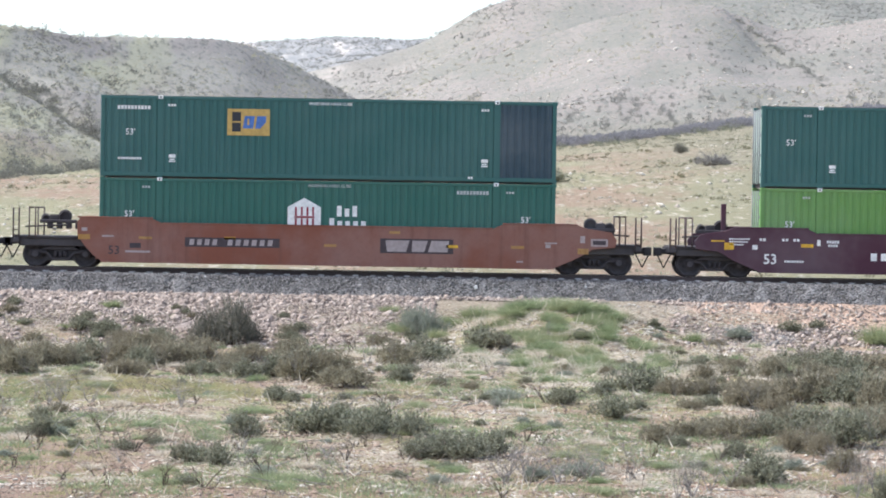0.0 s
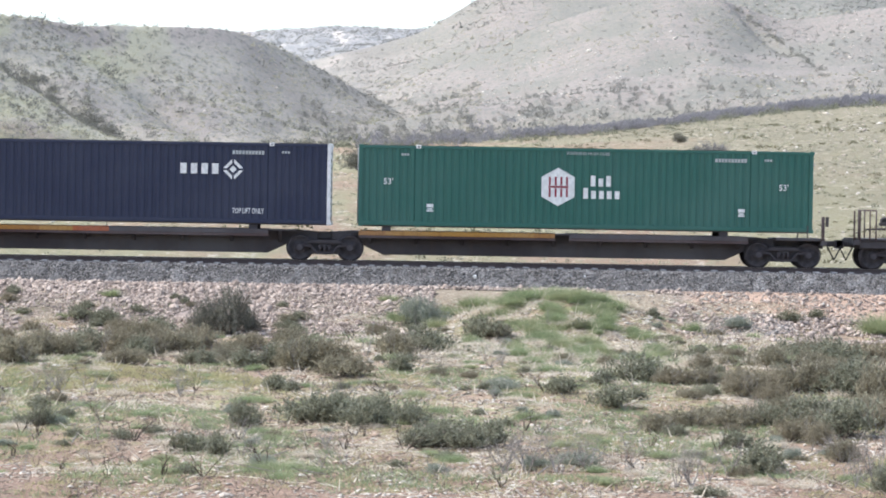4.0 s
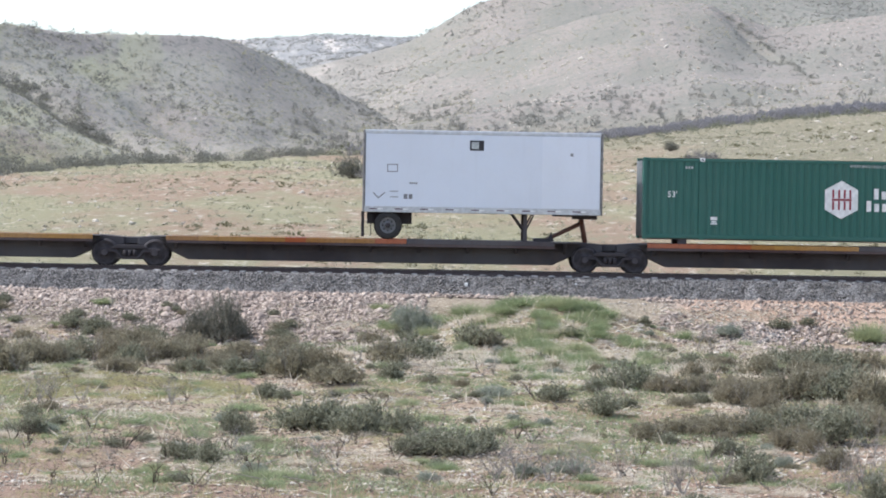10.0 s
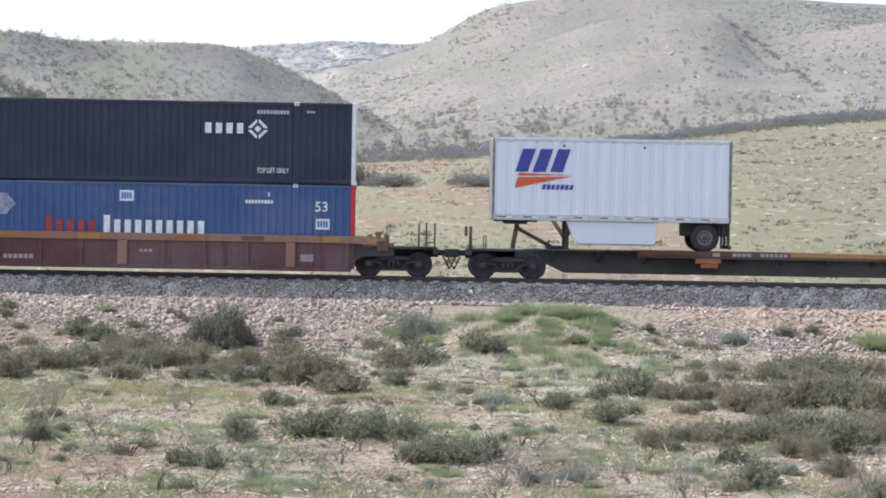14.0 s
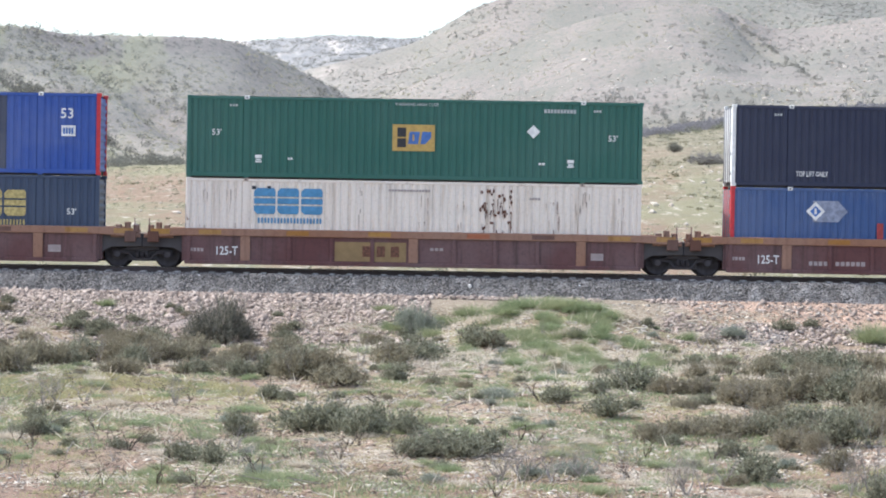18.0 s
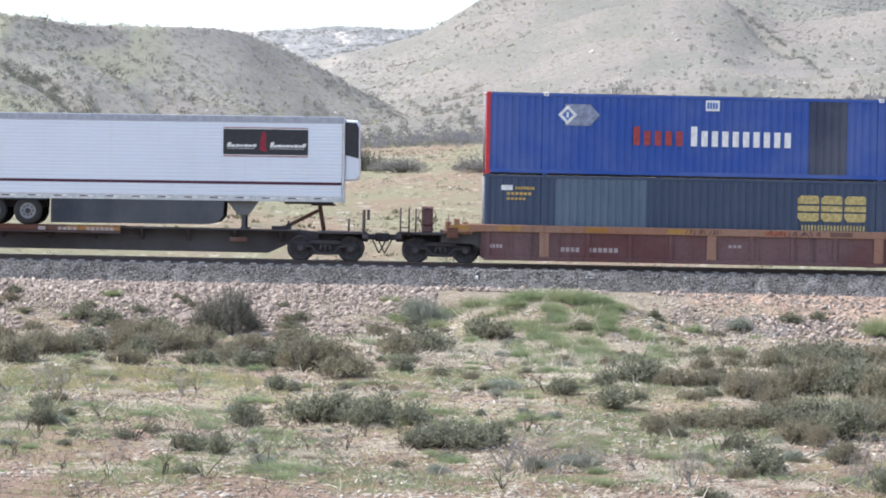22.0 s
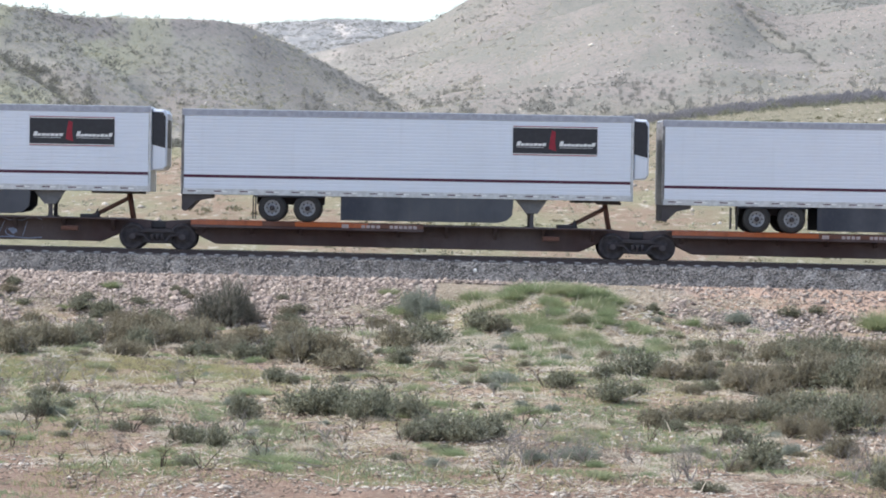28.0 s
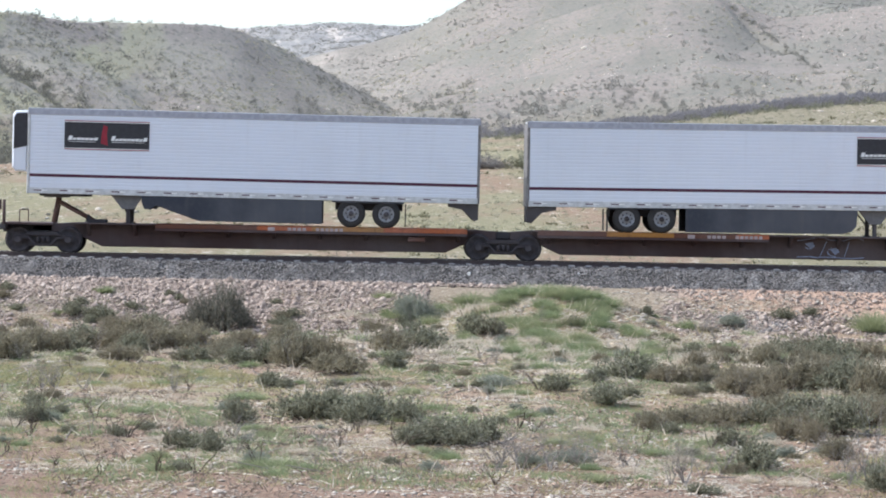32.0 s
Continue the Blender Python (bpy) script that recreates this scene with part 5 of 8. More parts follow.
def reefer_trailer(s, d, tandem, label, cut=False, low=0.0):
    """A 53-foot refrigerated trailer; d is the way to its nose."""
    z = 1.104 - low
    t = aboard("refrigerated_trailer", s, z, label, "trailer", "refrigerated trailers", -d * 0.35)
    h = 8.02
    z0, z1 = 0.94, 3.955
    trailer_shell(t, -h, h, z0, z1, "white", rear=-d)
    f = -1.295 - 0.003
    part("stripe", Mesher().box(-h + 0.1, h - 0.1, f, f + 0.01, z0 + 0.60, z0 + 0.70), M["maroon"], t)
    part("upper_band", Mesher().box(-h + 0.02, h - 0.02, f - 0.006, f + 0.02, z1 - 0.22, z1 - 0.005), M["band"], t)
    # black sign near the nose
    cx = d * (h - 2.8) if d > 0 else -h + 2.8
    marking(t, [("black", [rect(cx - 1.5, cx + 1.5, 2.565, 3.505)])], f - 0.004, "sign", "black sign with a red emblem and white script")
    marking(t, [("emblem", [rect(cx - 1.5, cx + 1.5, 2.525, 2.555), rect(cx - 1.5, cx + 1.5, 3.525, 3.555)]), ("whitepaint", [rect(cx - 1.5, cx + 1.5, 2.555, 2.585), rect(cx - 1.5, cx + 1.5, 3.495, 3.525)])], f - 0.008, "sign")
    e = cx - 0.12
    marking(t, [("emblem", [[(e - 0.1, 2.76), (e + 0.16, 2.68), (e + 0.12, 3.0), (e + 0.14, 3.36), (e, 3.42), (e - 0.06, 3.12)]]),
                ("whitepaint", [("bars", cx - 1.38, cx - 0.32, 2.86, 2.95, 7, 0.3, 0.12, [1.7, 0.9, 1.0, 0.9, 1.0, 0.9, 1.1]), ("bars", cx + 0.14, cx + 1.42, 2.86, 2.95, 9, 0.3, 0.12, [1.9, 0.9, 1.0, 0.9, 1.0, 0.9, 1.1, 0.9, 1.5]), rect(cx - 1.35, cx - 0.4, 2.80, 2.815), rect(cx + 0.16, cx + 1.35, 2.80, 2.815)])], f - 0.009, "sign")
    # cooling unit on the nose
    n = part("cooling_unit", Mesher().prism([(d * h, 1.7), (d * (h + 0.42), 1.72), (d * (h + 0.55), 1.86), (d * (h + 0.55), 3.72), (d * (h + 0.45), 3.86), (d * h, 3.88)][::d], -1.2, 1.2, 0.06), M["white"], t, "white cooling unit with a black grille")
    part("grille", Mesher().prism([(d * (h + 0.02), 2.62), (d * (h + 0.5), 2.5), (d * (h + 0.5), 3.6), (d * (h + 0.4), 3.76), (d * (h + 0.02), 3.78)][::d], -1.215, -1.2), M["black"], n)
    part("grille", Mesher().box(min(d * (h + 0.545), d * (h + 0.56)), max(d * (h + 0.545), d * (h + 0.56)), -0.85, 0.85, 2.5, 3.5), M["black"], n)
    # running gear: tandem wheels at the tail
    for x in (tandem - 0.625, tandem + 0.625):
        road_wheel(t, x, 0.5 + low)
        part("axle", Mesher().tube((x, -1.0, 0.5 + low), (x, 1.0, 0.5 + low), 0.07, 8), M["truck"], t)
    x = tandem
    part("slider_frame", Mesher().box(x - 1.2, x + 1.2, -0.6, 0.6, 0.62, z0, 0.02), M["truck"], t)
    part("fender", Mesher().box(x - 1.3, x + 1.25, -1.28, -0.9, z0 - 0.06, z0, 0.02), M["skirt"], t)
    # skirt, landing legs, bumper
    slope = [(-2.35, 0.1), (3.2, 0.1), (3.55, 0.18), (3.74, 0.38), (3.78, z0), (-2.35, z0)]
    if cut:
        slope = [(-2.45, 0.1), (1.9, 0.1), (2.7, 0.36), (3.45, 0.62), (3.6, 0.46), (3.85, 0.48), (3.95, 0.72), (3.95, z0), (-2.45, z0)]
    pts = slope if d > 0 else [(-q[0], q[1]) for q in slope][::-1]
    part("side_skirt", Mesher().prism(pts, -1.27, -1.23, 0.008), M["skirt"], t, "dark grey side skirt")
    part("side_skirt", Mesher().prism(pts, 1.23, 1.27, 0.008), M["skirt"], t)
    landing_gear(t, d * 4.45, low - 0.045, z0)
    part("leg_bracket", Mesher().prism([(d * 4.45 - 0.6, z0), (d * 4.45 - 0.2, 0.45), (d * 4.45 + 0.2, 0.45), (d * 4.45 + 0.55, z0)], -1.0, -0.9, 0.01), M["steelrim"], t)
    bx = -d * (h - 0.05)
    part("rear_bumper", Mesher().prism([(bx, z0), (bx, 0.4), (bx + d * 0.12, 0.36), (bx + d * 0.5, 0.74), (bx + d * 1.0, z0 - 0.1), (bx + d * 1.0, z0)][::-d], -1.15, 1.15, 0.02), M["truck"], t)
    part("kingpin_plate", Mesher().box(*sorted((d * 5.9, d * 7.6)), -0.9, 0.9, z0 - 0.08, z0, 0.02), M["truck"], t)
    for y in (-1.25, 0.7):
        part("mudflap", Mesher().box(*sorted((tandem - d * 1.32, tandem - d * 1.3)), y, y + 0.55, 0.1, z0 - 0.06), M["rubber"], t)
    return t

# ---- the consist, from the head (far +x) to the tail ----
LOW, MIDDLE, DECK = 0.33, 3.235, 1.255


def patchy(x0, x1, seed, keys):
    """A side sill in stretches of different wear."""
    rng = random.Random(seed)
    out, x = [], x0
    while x < x1 - 0.3:
        e = min(x1, x + rng.uniform(0.7, 2.6))
        out.append((x, e, rng.choice(keys)))
        x = e
    return out


A_KEYS = ("sill", "sillyel", "sill", "sillyel", "sillred")
B_KEYS = ("sill", "sillred", "silldark", "sillred", "silldark")


def head_cars():
    w = well_car(21.05, "plum", "plum-coloured well wagon with white stencils")
    f = -1.453
    words("53", -7.56, 0.52, 0.5, f, M["whitepaint"], w)
    marking(w, [("yellow", [rect(-9.67, -9.19, 1.28, 1.33), rect(-6.47, -6.03, 1.12, 1.24)]), ("whitepaint", [("bars", -9.03, -8.28, 1.36, 1.41, 9), ("bars", -9.03, -8.35, 1.26, 1.31, 8), ("bars", -9.03, -8.5, 1.16, 1.21, 6),
                ("bars", -7.95, -7.7, 1.33, 1.42, 2), ("bars", -7.15, -6.9, 1.33, 1.42, 2), ("bars", -6.75, -6.5, 1.33, 1.42, 2), rect(-8.2, -8.02, 1.02, 1.18), ("bars", -5.9, -5.7, 1.18, 1.4, 1),
                ("bars", -5.55, -5.1, 1.28, 1.38, 5), ("bars", -5.5, -5.15, 1.16, 1.24, 4), ("bars", -7.05, -6.35, 0.58, 0.65, 8), ("bars", -3.98, -0.4, 0.68, 0.95, 10)])], f)
    marking(w, [("yellow", [rect(-9.2, -8.86, 1.0, 1.25), rect(2.0, 2.4, 1.1, 1.2)])], f)
    part("stanchion", Mesher().box(-9.3, -9.12, -1.2, -1.02, 1.3, 2.62, 0.02), M["plum"], w)
    c = container(21.2, LOW, "light green ribbed shipping container in a plum well wagon", "lime")
    box_marks(c)
    c = container(21.2, MIDDLE, "dark bluish-green ribbed shipping container stacked on a light green one", "green2", ends="green2", panel_end="paledoor")
    box_marks(c)
    w = well_car(-2.22, "wellred", "oxide-red well wagon with grey stencils and yellow reflectors", True)
    marking(w, [("sillyel", [rect(-8.82, -8.4, 1.0, 1.18), rect(-6.68, -6.21, 1.04, 1.13), rect(-3.66, -3.26, 1.07, 1.17), rect(-0.13, 0.31, 0.87, 0.96), rect(2.18, 2.56, 1.37, 1.46), rect(6.5, 6.96, 0.91, 1.01), rect(8.86, 9.25, 0.75, 0.95)]),
                ("dull", [rect(-7.98, -7.56, 1.1, 1.16), rect(-7.16, -6.28, 0.56, 0.63), rect(7.69, 8.13, 1.1, 1.15), rect(7.72, 7.9, 0.95, 1.08), ("bars", 6.7, 6.95, 0.42, 0.48, 3), rect(-8.7, -8.5, 1.3, 1.42), rect(8.95, 9.12, 1.15, 1.4)]),
                ("shade", [rect(-5.05, -1.7, 0.8, 1.13), rect(1.86, 4.45, 0.68, 1.2), rect(-7.0, -6.6, 0.72, 0.9)])], f)
    marking(w, [("dull", [("bars", -4.9, -3.82, 0.86, 1.07, 4, 0.15), ("bars", -3.55, -1.85, 0.86, 1.07, 6, 0.15)])], f - 0.003)
    marking(w, [("dull", [[(2.1, 0.74), (2.78, 0.74), (2.9, 1.14), (2.05, 1.14)], [(2.98, 0.74), (3.42, 0.74), (3.55, 1.14), (3.0, 1.14)], [(3.55, 0.74), (4.25, 0.74), (4.3, 1.14), (3.68, 1.14)]]), ("yellow", [rect(4.2, 4.62, 0.9, 1.0)])], f - 0.003, "logo", "faded grey blocks on a dark panel")
    words("53", -7.55, 0.5, 0.42, f, M["shade"], w)
    part("placard_holder", Mesher().box(9.33, 9.93, -1.47, -1.45, 1.03, 1.3), M["dull"], w)
    part("placard", Mesher().box(9.4, 9.86, -1.476, -1.47, 1.09, 1.24), M["shade"], w)
    c = container(-2.24, LOW, "green ribbed shipping container sunk in a red well wagon", "green", panel_end="paledoor")
    box_marks(c)
    hex_logo(c, -0.83, 1.58)
    c = container(-2.24, MIDDLE, "bluish-green ribbed shipping container with gold sign and dark end panel", "green2", panel_end="paledoor")
    box_marks(c, marks=False, text53=False)
    words("53'", -CL / 2 + 1.05, 1.5, 0.3, Y0, M["whitepaint"], c)
    words("WARNING HIGH CUBE", 0.05, 2.645, 0.15, Y0, M["whitepaint"], c)
    marking(c, [("whitepaint", [("bars", -7.48, -6.3, 2.4, 2.53, 10), ("bars", -7.45, -6.6, 0.62, 0.7, 9), ("bars", -5.7, -5.4, 2.52, 2.6, 3), ("bars", 5.4, 5.7, 2.52, 2.6, 3), ("bars", 4.95, 5.15, 0.12, 0.2, 2)])], Y0)
    gold_sign(c, -2.85, 2.0)
    repaint(c, 6.08, 7.85, "patch")


def sill_stencils(u, x, n1, n2):
    marking(u, [("dull", [("bars", x, x + 0.7, 0.93, 1.04, n1), ("bars", x + 1.0, x + 2.0, 0.93, 1.04, n2), rect(x - 0.7, x - 0.45, 0.92, 1.05)])], -1.304)


def spine_train_one():
    S = [-15.8, -32.15, -49.23, -66.31, -83.39, -99.74]
    G = "grimy black spine wagon unit with faded orange sills"
    def mid(i):
        return (S[i] + S[i + 1]) / 2, (S[i] - S[i + 1]) / 2
    s, h = mid(0)
    u = spine_unit(s, h, G, "spine", patchy(-h + 1.2, 0.0, 1, A_KEYS) + [(0.5, h - 1.3, "spine")], own_right=True, right_end=True, pads=(-6.0, 6.0))
    c = container(-22.9, DECK, "green ribbed shipping container with a white hexagon emblem", "green")
    box_marks(c); hex_logo(c, -1.0, 1.5)
    s, h = mid(1)
    u = spine_unit(s, h, G, "spine", patchy(-h + 1.3, 0.9, 2, A_KEYS) + [(0.9, h - 2.0, "spine")], pads=(-6.0, 6.0))
    c = container(-40.03, DECK, "navy ribbed shipping container with white corner posts", "navy", ends="whitepaint")
    box_marks(c, text53=False, low=False)
    diamond_logo(c, 4.28, 1.93)
    words("TOP LIFT ONLY", -5.2, 0.38, 0.26, Y0, M["whitepaint"], c, squeeze=0.62)
    words("TOP LIFT ONLY", 5.15, 0.38, 0.26, Y0, M["whitepaint"], c, squeeze=0.62)
    s, h = mid(2)
    u = spine_unit(s, h, G, "spine", patchy(-h + 1.3, 0.3, 3, A_KEYS) + [(0.3, h - 2.0, "spine")], pads=(-6.0, 6.0))
    c = container(-57.13, DECK, "green ribbed shipping container with white hexagon emblem beside a trailer", "green")
    box_marks(c); hex_logo(c, -1.0, 1.5)
    s, h = mid(3)
    u = spine_unit(s, h, G, "spine", patchy(-h + 1.3, 1.3, 4, A_KEYS) + [(1.3, h - 2.0, "spine")], hitches=((h - 0.9, -1, 1.985),))
    pup_trailer(-70.9, "short white van trailer with smooth panels parked on a spine wagon", "plain")
    s, h = mid(4)
    u = spine_unit(s, h, G, "spine", [(-h + 4.6, -1.6, "silldark"), (-1.6, 1.85, "silldark")] + patchy(1.85, h - 1.3, 5, ("sillyel", "sill", "sillyel")), left_end=True, hitches=((-h + 0.25, 1),))
    sill_stencils(u, -0.2, 4, 6)
    part("step", Mesher().box(-1.5, -0.6, -1.24, -0.9, 0.66, 0.9, 0.02), M["sill"], u)
    part("step", Mesher().box(-1.3, -0.7, -1.22, -0.9, 0.5, 0.66, 0.02), M["sillred"], u)
    pup_trailer(-96.1, "short white ribbed van trailer with blue and orange blocks", "ribbed")


def well_train():
    S = [-103.8, -123.02, -142.23, -161.45]
    L = "weathered brown articulated well wagon unit with an orange-brown top chord"
    a = drawn_well_unit((S[0] + S[1]) / 2, L, False, True)
    b = drawn_well_unit((S[1] + S[2]) / 2, L, False, False)
    d = drawn_well_unit((S[2] + S[3]) / 2, L, True, False)
    for w in (a, b):
        words("125-T", -6.62, 0.5, 0.42, -1.403, M["whitepaint"], w, squeeze=0.8)
    marking(b, [("plategold", [rect(-2.78, -0.25, 0.33, 1.02)])], -1.404, "logo", "gold panel with brown block lettering")
    marking(b, [("rustrun", [("bars", -1.8, -0.3, 0.5, 0.88, 3, 0.0, 0.2)])], -1.408, "logo")
    marking(a, [("dull", [("bars", -5.15, -4.45, 0.45, 0.6, 4), ("bars", -4.2, -3.1, 0.45, 0.6, 6)])], -1.404)
    marking(d, [("dull", [("bars", -5.35, -4.65, 0.5, 0.66, 4), ("bars", -4.4, -3.28, 0.5, 0.66, 6)])], -1.404)
    for w in (a, b, d):
        for x, k in ((-7.2, "sillyel"), (-4.1, "sill"), (-1.2, "sillyel"), (2.3, "sillred"), (4.6, "silldark"), (7.3, "sillyel")):
            part("reflector", Mesher().box(x - 0.4, x + 0.4, -1.486, -1.482, 1.21, 1.37), M[k], w)
        marking(w, [("dull", [rect(6.3, 6.75, 0.5, 0.75), ("bars", -7.9, -7.4, 0.6, 0.72, 4), ("bars", 0.6, 1.1, 0.75, 0.85, 3)])], -1.404)
    rng = random.Random(5)
    for x0, x1 in ((-0.95, 0.23), (1.97, 3.9)):
        xx = x0
        while xx < x1:
            z0, t = rng.uniform(1.19, 1.24), rng.uniform(-0.12, 0.12)
            marking(d, [("shade", [[(xx, z0), (xx + 0.035, z0), (xx + 0.035 + t, z0 + 0.15), (xx + t, z0 + 0.15)]])], -1.49, "graffiti", "dark sprayed scrawl")
            xx += rng.uniform(0.09, 0.17)
    x = (S[0] + S[1]) / 2 + 0.12
    c = container(x, LOW, "faded blue ribbed shipping container with red corner posts", "blue2", ends="red")
    badge(c, -5.05, 2.05); stack_logo(c, 0.0, 1.3)
    marking(c, [("whitepaint", [("bars", 4.2, 5.2, 2.2, 2.32, 9), ("bars", 5.0, 5.08, 2.45, 2.6, 1)])], Y0)
    words("53", 6.9, 1.95, 0.5, Y0, M["whitepaint"], c)
    code_plate(c, 6.95, 1.5); code_plate(c, 0.0, 2.4)
    c = container(x, MIDDLE, "dark navy ribbed shipping container with white corner posts", "navy", ends="whitepaint")
    box_marks(c, text53=False, low=False)
    diamond_logo(c, 4.28, 1.93)
    words("TOP LIFT ONLY", -5.2, 0.38, 0.26, Y0, M["whitepaint"], c, squeeze=0.62)
    words("TOP LIFT ONLY", 5.15, 0.38, 0.26, Y0, M["whitepaint"], c, squeeze=0.62)
    x = (S[1] + S[2]) / 2
    c = container(x, LOW, "stained white ribbed shipping container with rust streaks", "oldwhite", castings="rustpale", low_cast="silldark")
    block_logo(c, -4.42, 1.63, "skyblue")
    rng = random.Random(41)
    for key, spots in (("rustrun", (2.55, 2.8, 3.05, 3.2, 5.15)), ("rustpale", (4.85, 5.9, 6.05, 7.3, 0.4, -6.4, -1.9, 1.6, -7.4))):
        for k in spots:
            m = Mesher()
            for _ in range(7):
                x0, zt, l, wd = k + rng.gauss(0, 0.10), rng.uniform(0.5, 2.6), rng.uniform(0.12, 0.6), rng.uniform(0.006, 0.02)
                zt = max(zt, l + 0.2)
                plate(m, [(x0 - wd * 0.3, zt - l), (x0 + wd * 0.3, zt - l * 0.97), (x0 + wd, zt - l * 0.4), (x0 + wd * 0.8, zt), (x0 - wd, zt - 0.02), (x0 - wd * 0.7, zt - l * 0.5)], Y0)
            part("rust_run", m, M[key], c, "thin brown rust runs")
    flakes = Mesher()
    for _ in range(70):
        fx, fz, fr = rng.uniform(2.35, 3.5), rng.choice((rng.uniform(1.7, 2.6), rng.uniform(0.3, 1.7))), rng.uniform(0.015, 0.06)
        plate(flakes, [(fx + fr * rng.uniform(0.6, 1.2) * math.cos(a), fz + fr * rng.uniform(0.9, 1.9) * math.sin(a)) for a in (0.2, 1.3, 2.2, 3.3, 4.2, 5.4)], Y0 - 0.001)
    tagged(part("rust_flakes", flakes, M["rustrun"], c, "flaking rusty patch"), kind="stuff")
    marking(c, [("black", [[(3.05, 0.12), (3.3, 0.1), (3.32, 0.42), (3.2, 0.5), (3.06, 0.4)], rect(-5.75, -5.6, 2.5, 2.62), rect(-5.2, -5.08, 2.52, 2.62)]), ("dull", [("bars", -0.9, 0.6, 2.5, 2.58, 14), ("bars", 4.1, 4.5, 2.28, 2.36, 4)])], Y0, "stain")
    c = container(x, MIDDLE, "green ribbed shipping container with gold sign on a white one", "green")
    box_marks(c); gold_sign(c, -0.05, 1.51)
    marking(c, [("whitepaint", [[(3.96, 1.8), (4.2, 1.56), (4.44, 1.8), (4.2, 2.04)], ("bars", -4.5, -4.3, 0.66, 0.74, 2), ("bars", 4.4, 4.65, 0.62, 0.7, 2)])], Y0)
    x = (S[2] + S[3]) / 2
    c = container(x, LOW, "slate-blue ribbed shipping container with a grey-blue repainted stretch", "slate", castings="slate")
    block_logo(c, 4.3, 1.42, "palegold")
    repaint(c, -5.57, -2.4, "slate2")
    marking(c, [("gold", [("bars", -7.0, -6.3, 2.35, 2.45, 7), ("bars", -7.3, -6.4, 2.15, 2.25, 6), ("bars", -7.3, -6.6, 1.98, 2.06, 5)]), ("whitepaint", [rect(-7.5, -7.1, 2.32, 2.5)])], Y0)
    words("53'", 7.1, 1.5, 0.3, Y0, M["whitepaint"], c)
    c = container(x, MIDDLE, "bright blue ribbed shipping container with red corner posts", "blue", ends="red")
    repaint(c, 3.53, 4.75, "bluepatch"); badge(c, -5.2, 2.13); stack_logo(c, 0.0, 1.4); code_plate(c, -0.05, 2.55)
    words("53", 6.9, 2.0, 0.5, Y0, M["whitepaint"], c)
    code_plate(c, 6.95, 1.55)


def spray(u, x, long, fill, edge, seed):
    """One swollen sprayed panel without meaning along the centre beam: dark rim, pale fill, thin inner lines."""
    rng = random.Random(seed)
    y, n = -0.556, max(8, round(long * 4))
    lower = [(x + long * k / n, 0.3 + rng.uniform(0, 0.05)) for k in range(n + 1)]
    upper = [(px, 0.97 + 0.05 * math.sin(k * 1.1 + seed) + rng.uniform(-0.03, 0.02)) for k, (px, _) in enumerate(lower)]

    def strip(grow):
        return [[(lower[k][0], lower[k][1] - grow), (lower[k + 1][0], lower[k + 1][1] - grow), (upper[k + 1][0], upper[k + 1][1] + grow), (upper[k][0], upper[k][1] + grow)] for k in range(n)]

    rim = Mesher()
    for q in strip(0.025):
        plate(rim, q, y)
    part("graffiti", rim, M[edge], u, "swollen sprayed lettering with a dark rim")
    body = Mesher()
    for q in strip(-0.015):
        plate(body, q, y - 0.005)
    part("graffiti", body, M[fill], u)
    # each letter: an upright parting, a curl and a dark hollow
    w = long / max(3, round(long / 0.8))
    px = x + w
    while px < x + long - 0.3:
        lines = []
        t = rng.uniform(-0.6, 0.6)
        lines.append([(px, 0.33), (px + 0.035, 0.33), (px + 0.035 + t, 0.9), (px + t, 0.9)])
        a0, c, r = rng.uniform(0, 6.28), (px - w * 0.45, rng.uniform(0.5, 0.72)), rng.uniform(0.1, 0.17)
        arc = [(c[0] + math.cos(a0 + k * 0.6) * r * 1.5, c[1] + math.sin(a0 + k * 0.6) * r) for k in range(6)]
        lines += [[p, q, (q[0] + 0.03, q[1] + 0.025), (p[0] + 0.03, p[1] + 0.025)] for p, q in zip(arc, arc[1:])]
        if rng.random() < 0.6:
            lines.append([(c[0] - 0.16, c[1] + 0.1), (c[0] + 0.05, c[1] - 0.1), (c[0] + 0.2, c[1]), (c[0] + 0.12, c[1] + 0.16)])
        marking(u, [(edge, lines)], y - 0.011, "graffiti")
        px += w * rng.uniform(0.8, 1.15)
    if long > 4:
        cx = x + 1.25
        marking(u, [(edge, [[(cx - 0.32, 0.52), (cx + 0.2, 0.46), (cx + 0.34, 0.72), (cx, 0.88), (cx - 0.34, 0.76)]])], y - 0.013, "graffiti")
        marking(u, [("lime", [[(cx - 0.06, 0.54), (cx + 0.18, 0.52), (cx + 0.26, 0.66), (cx, 0.74)]])], y - 0.017, "graffiti", "small yellow-green sprayed patch")


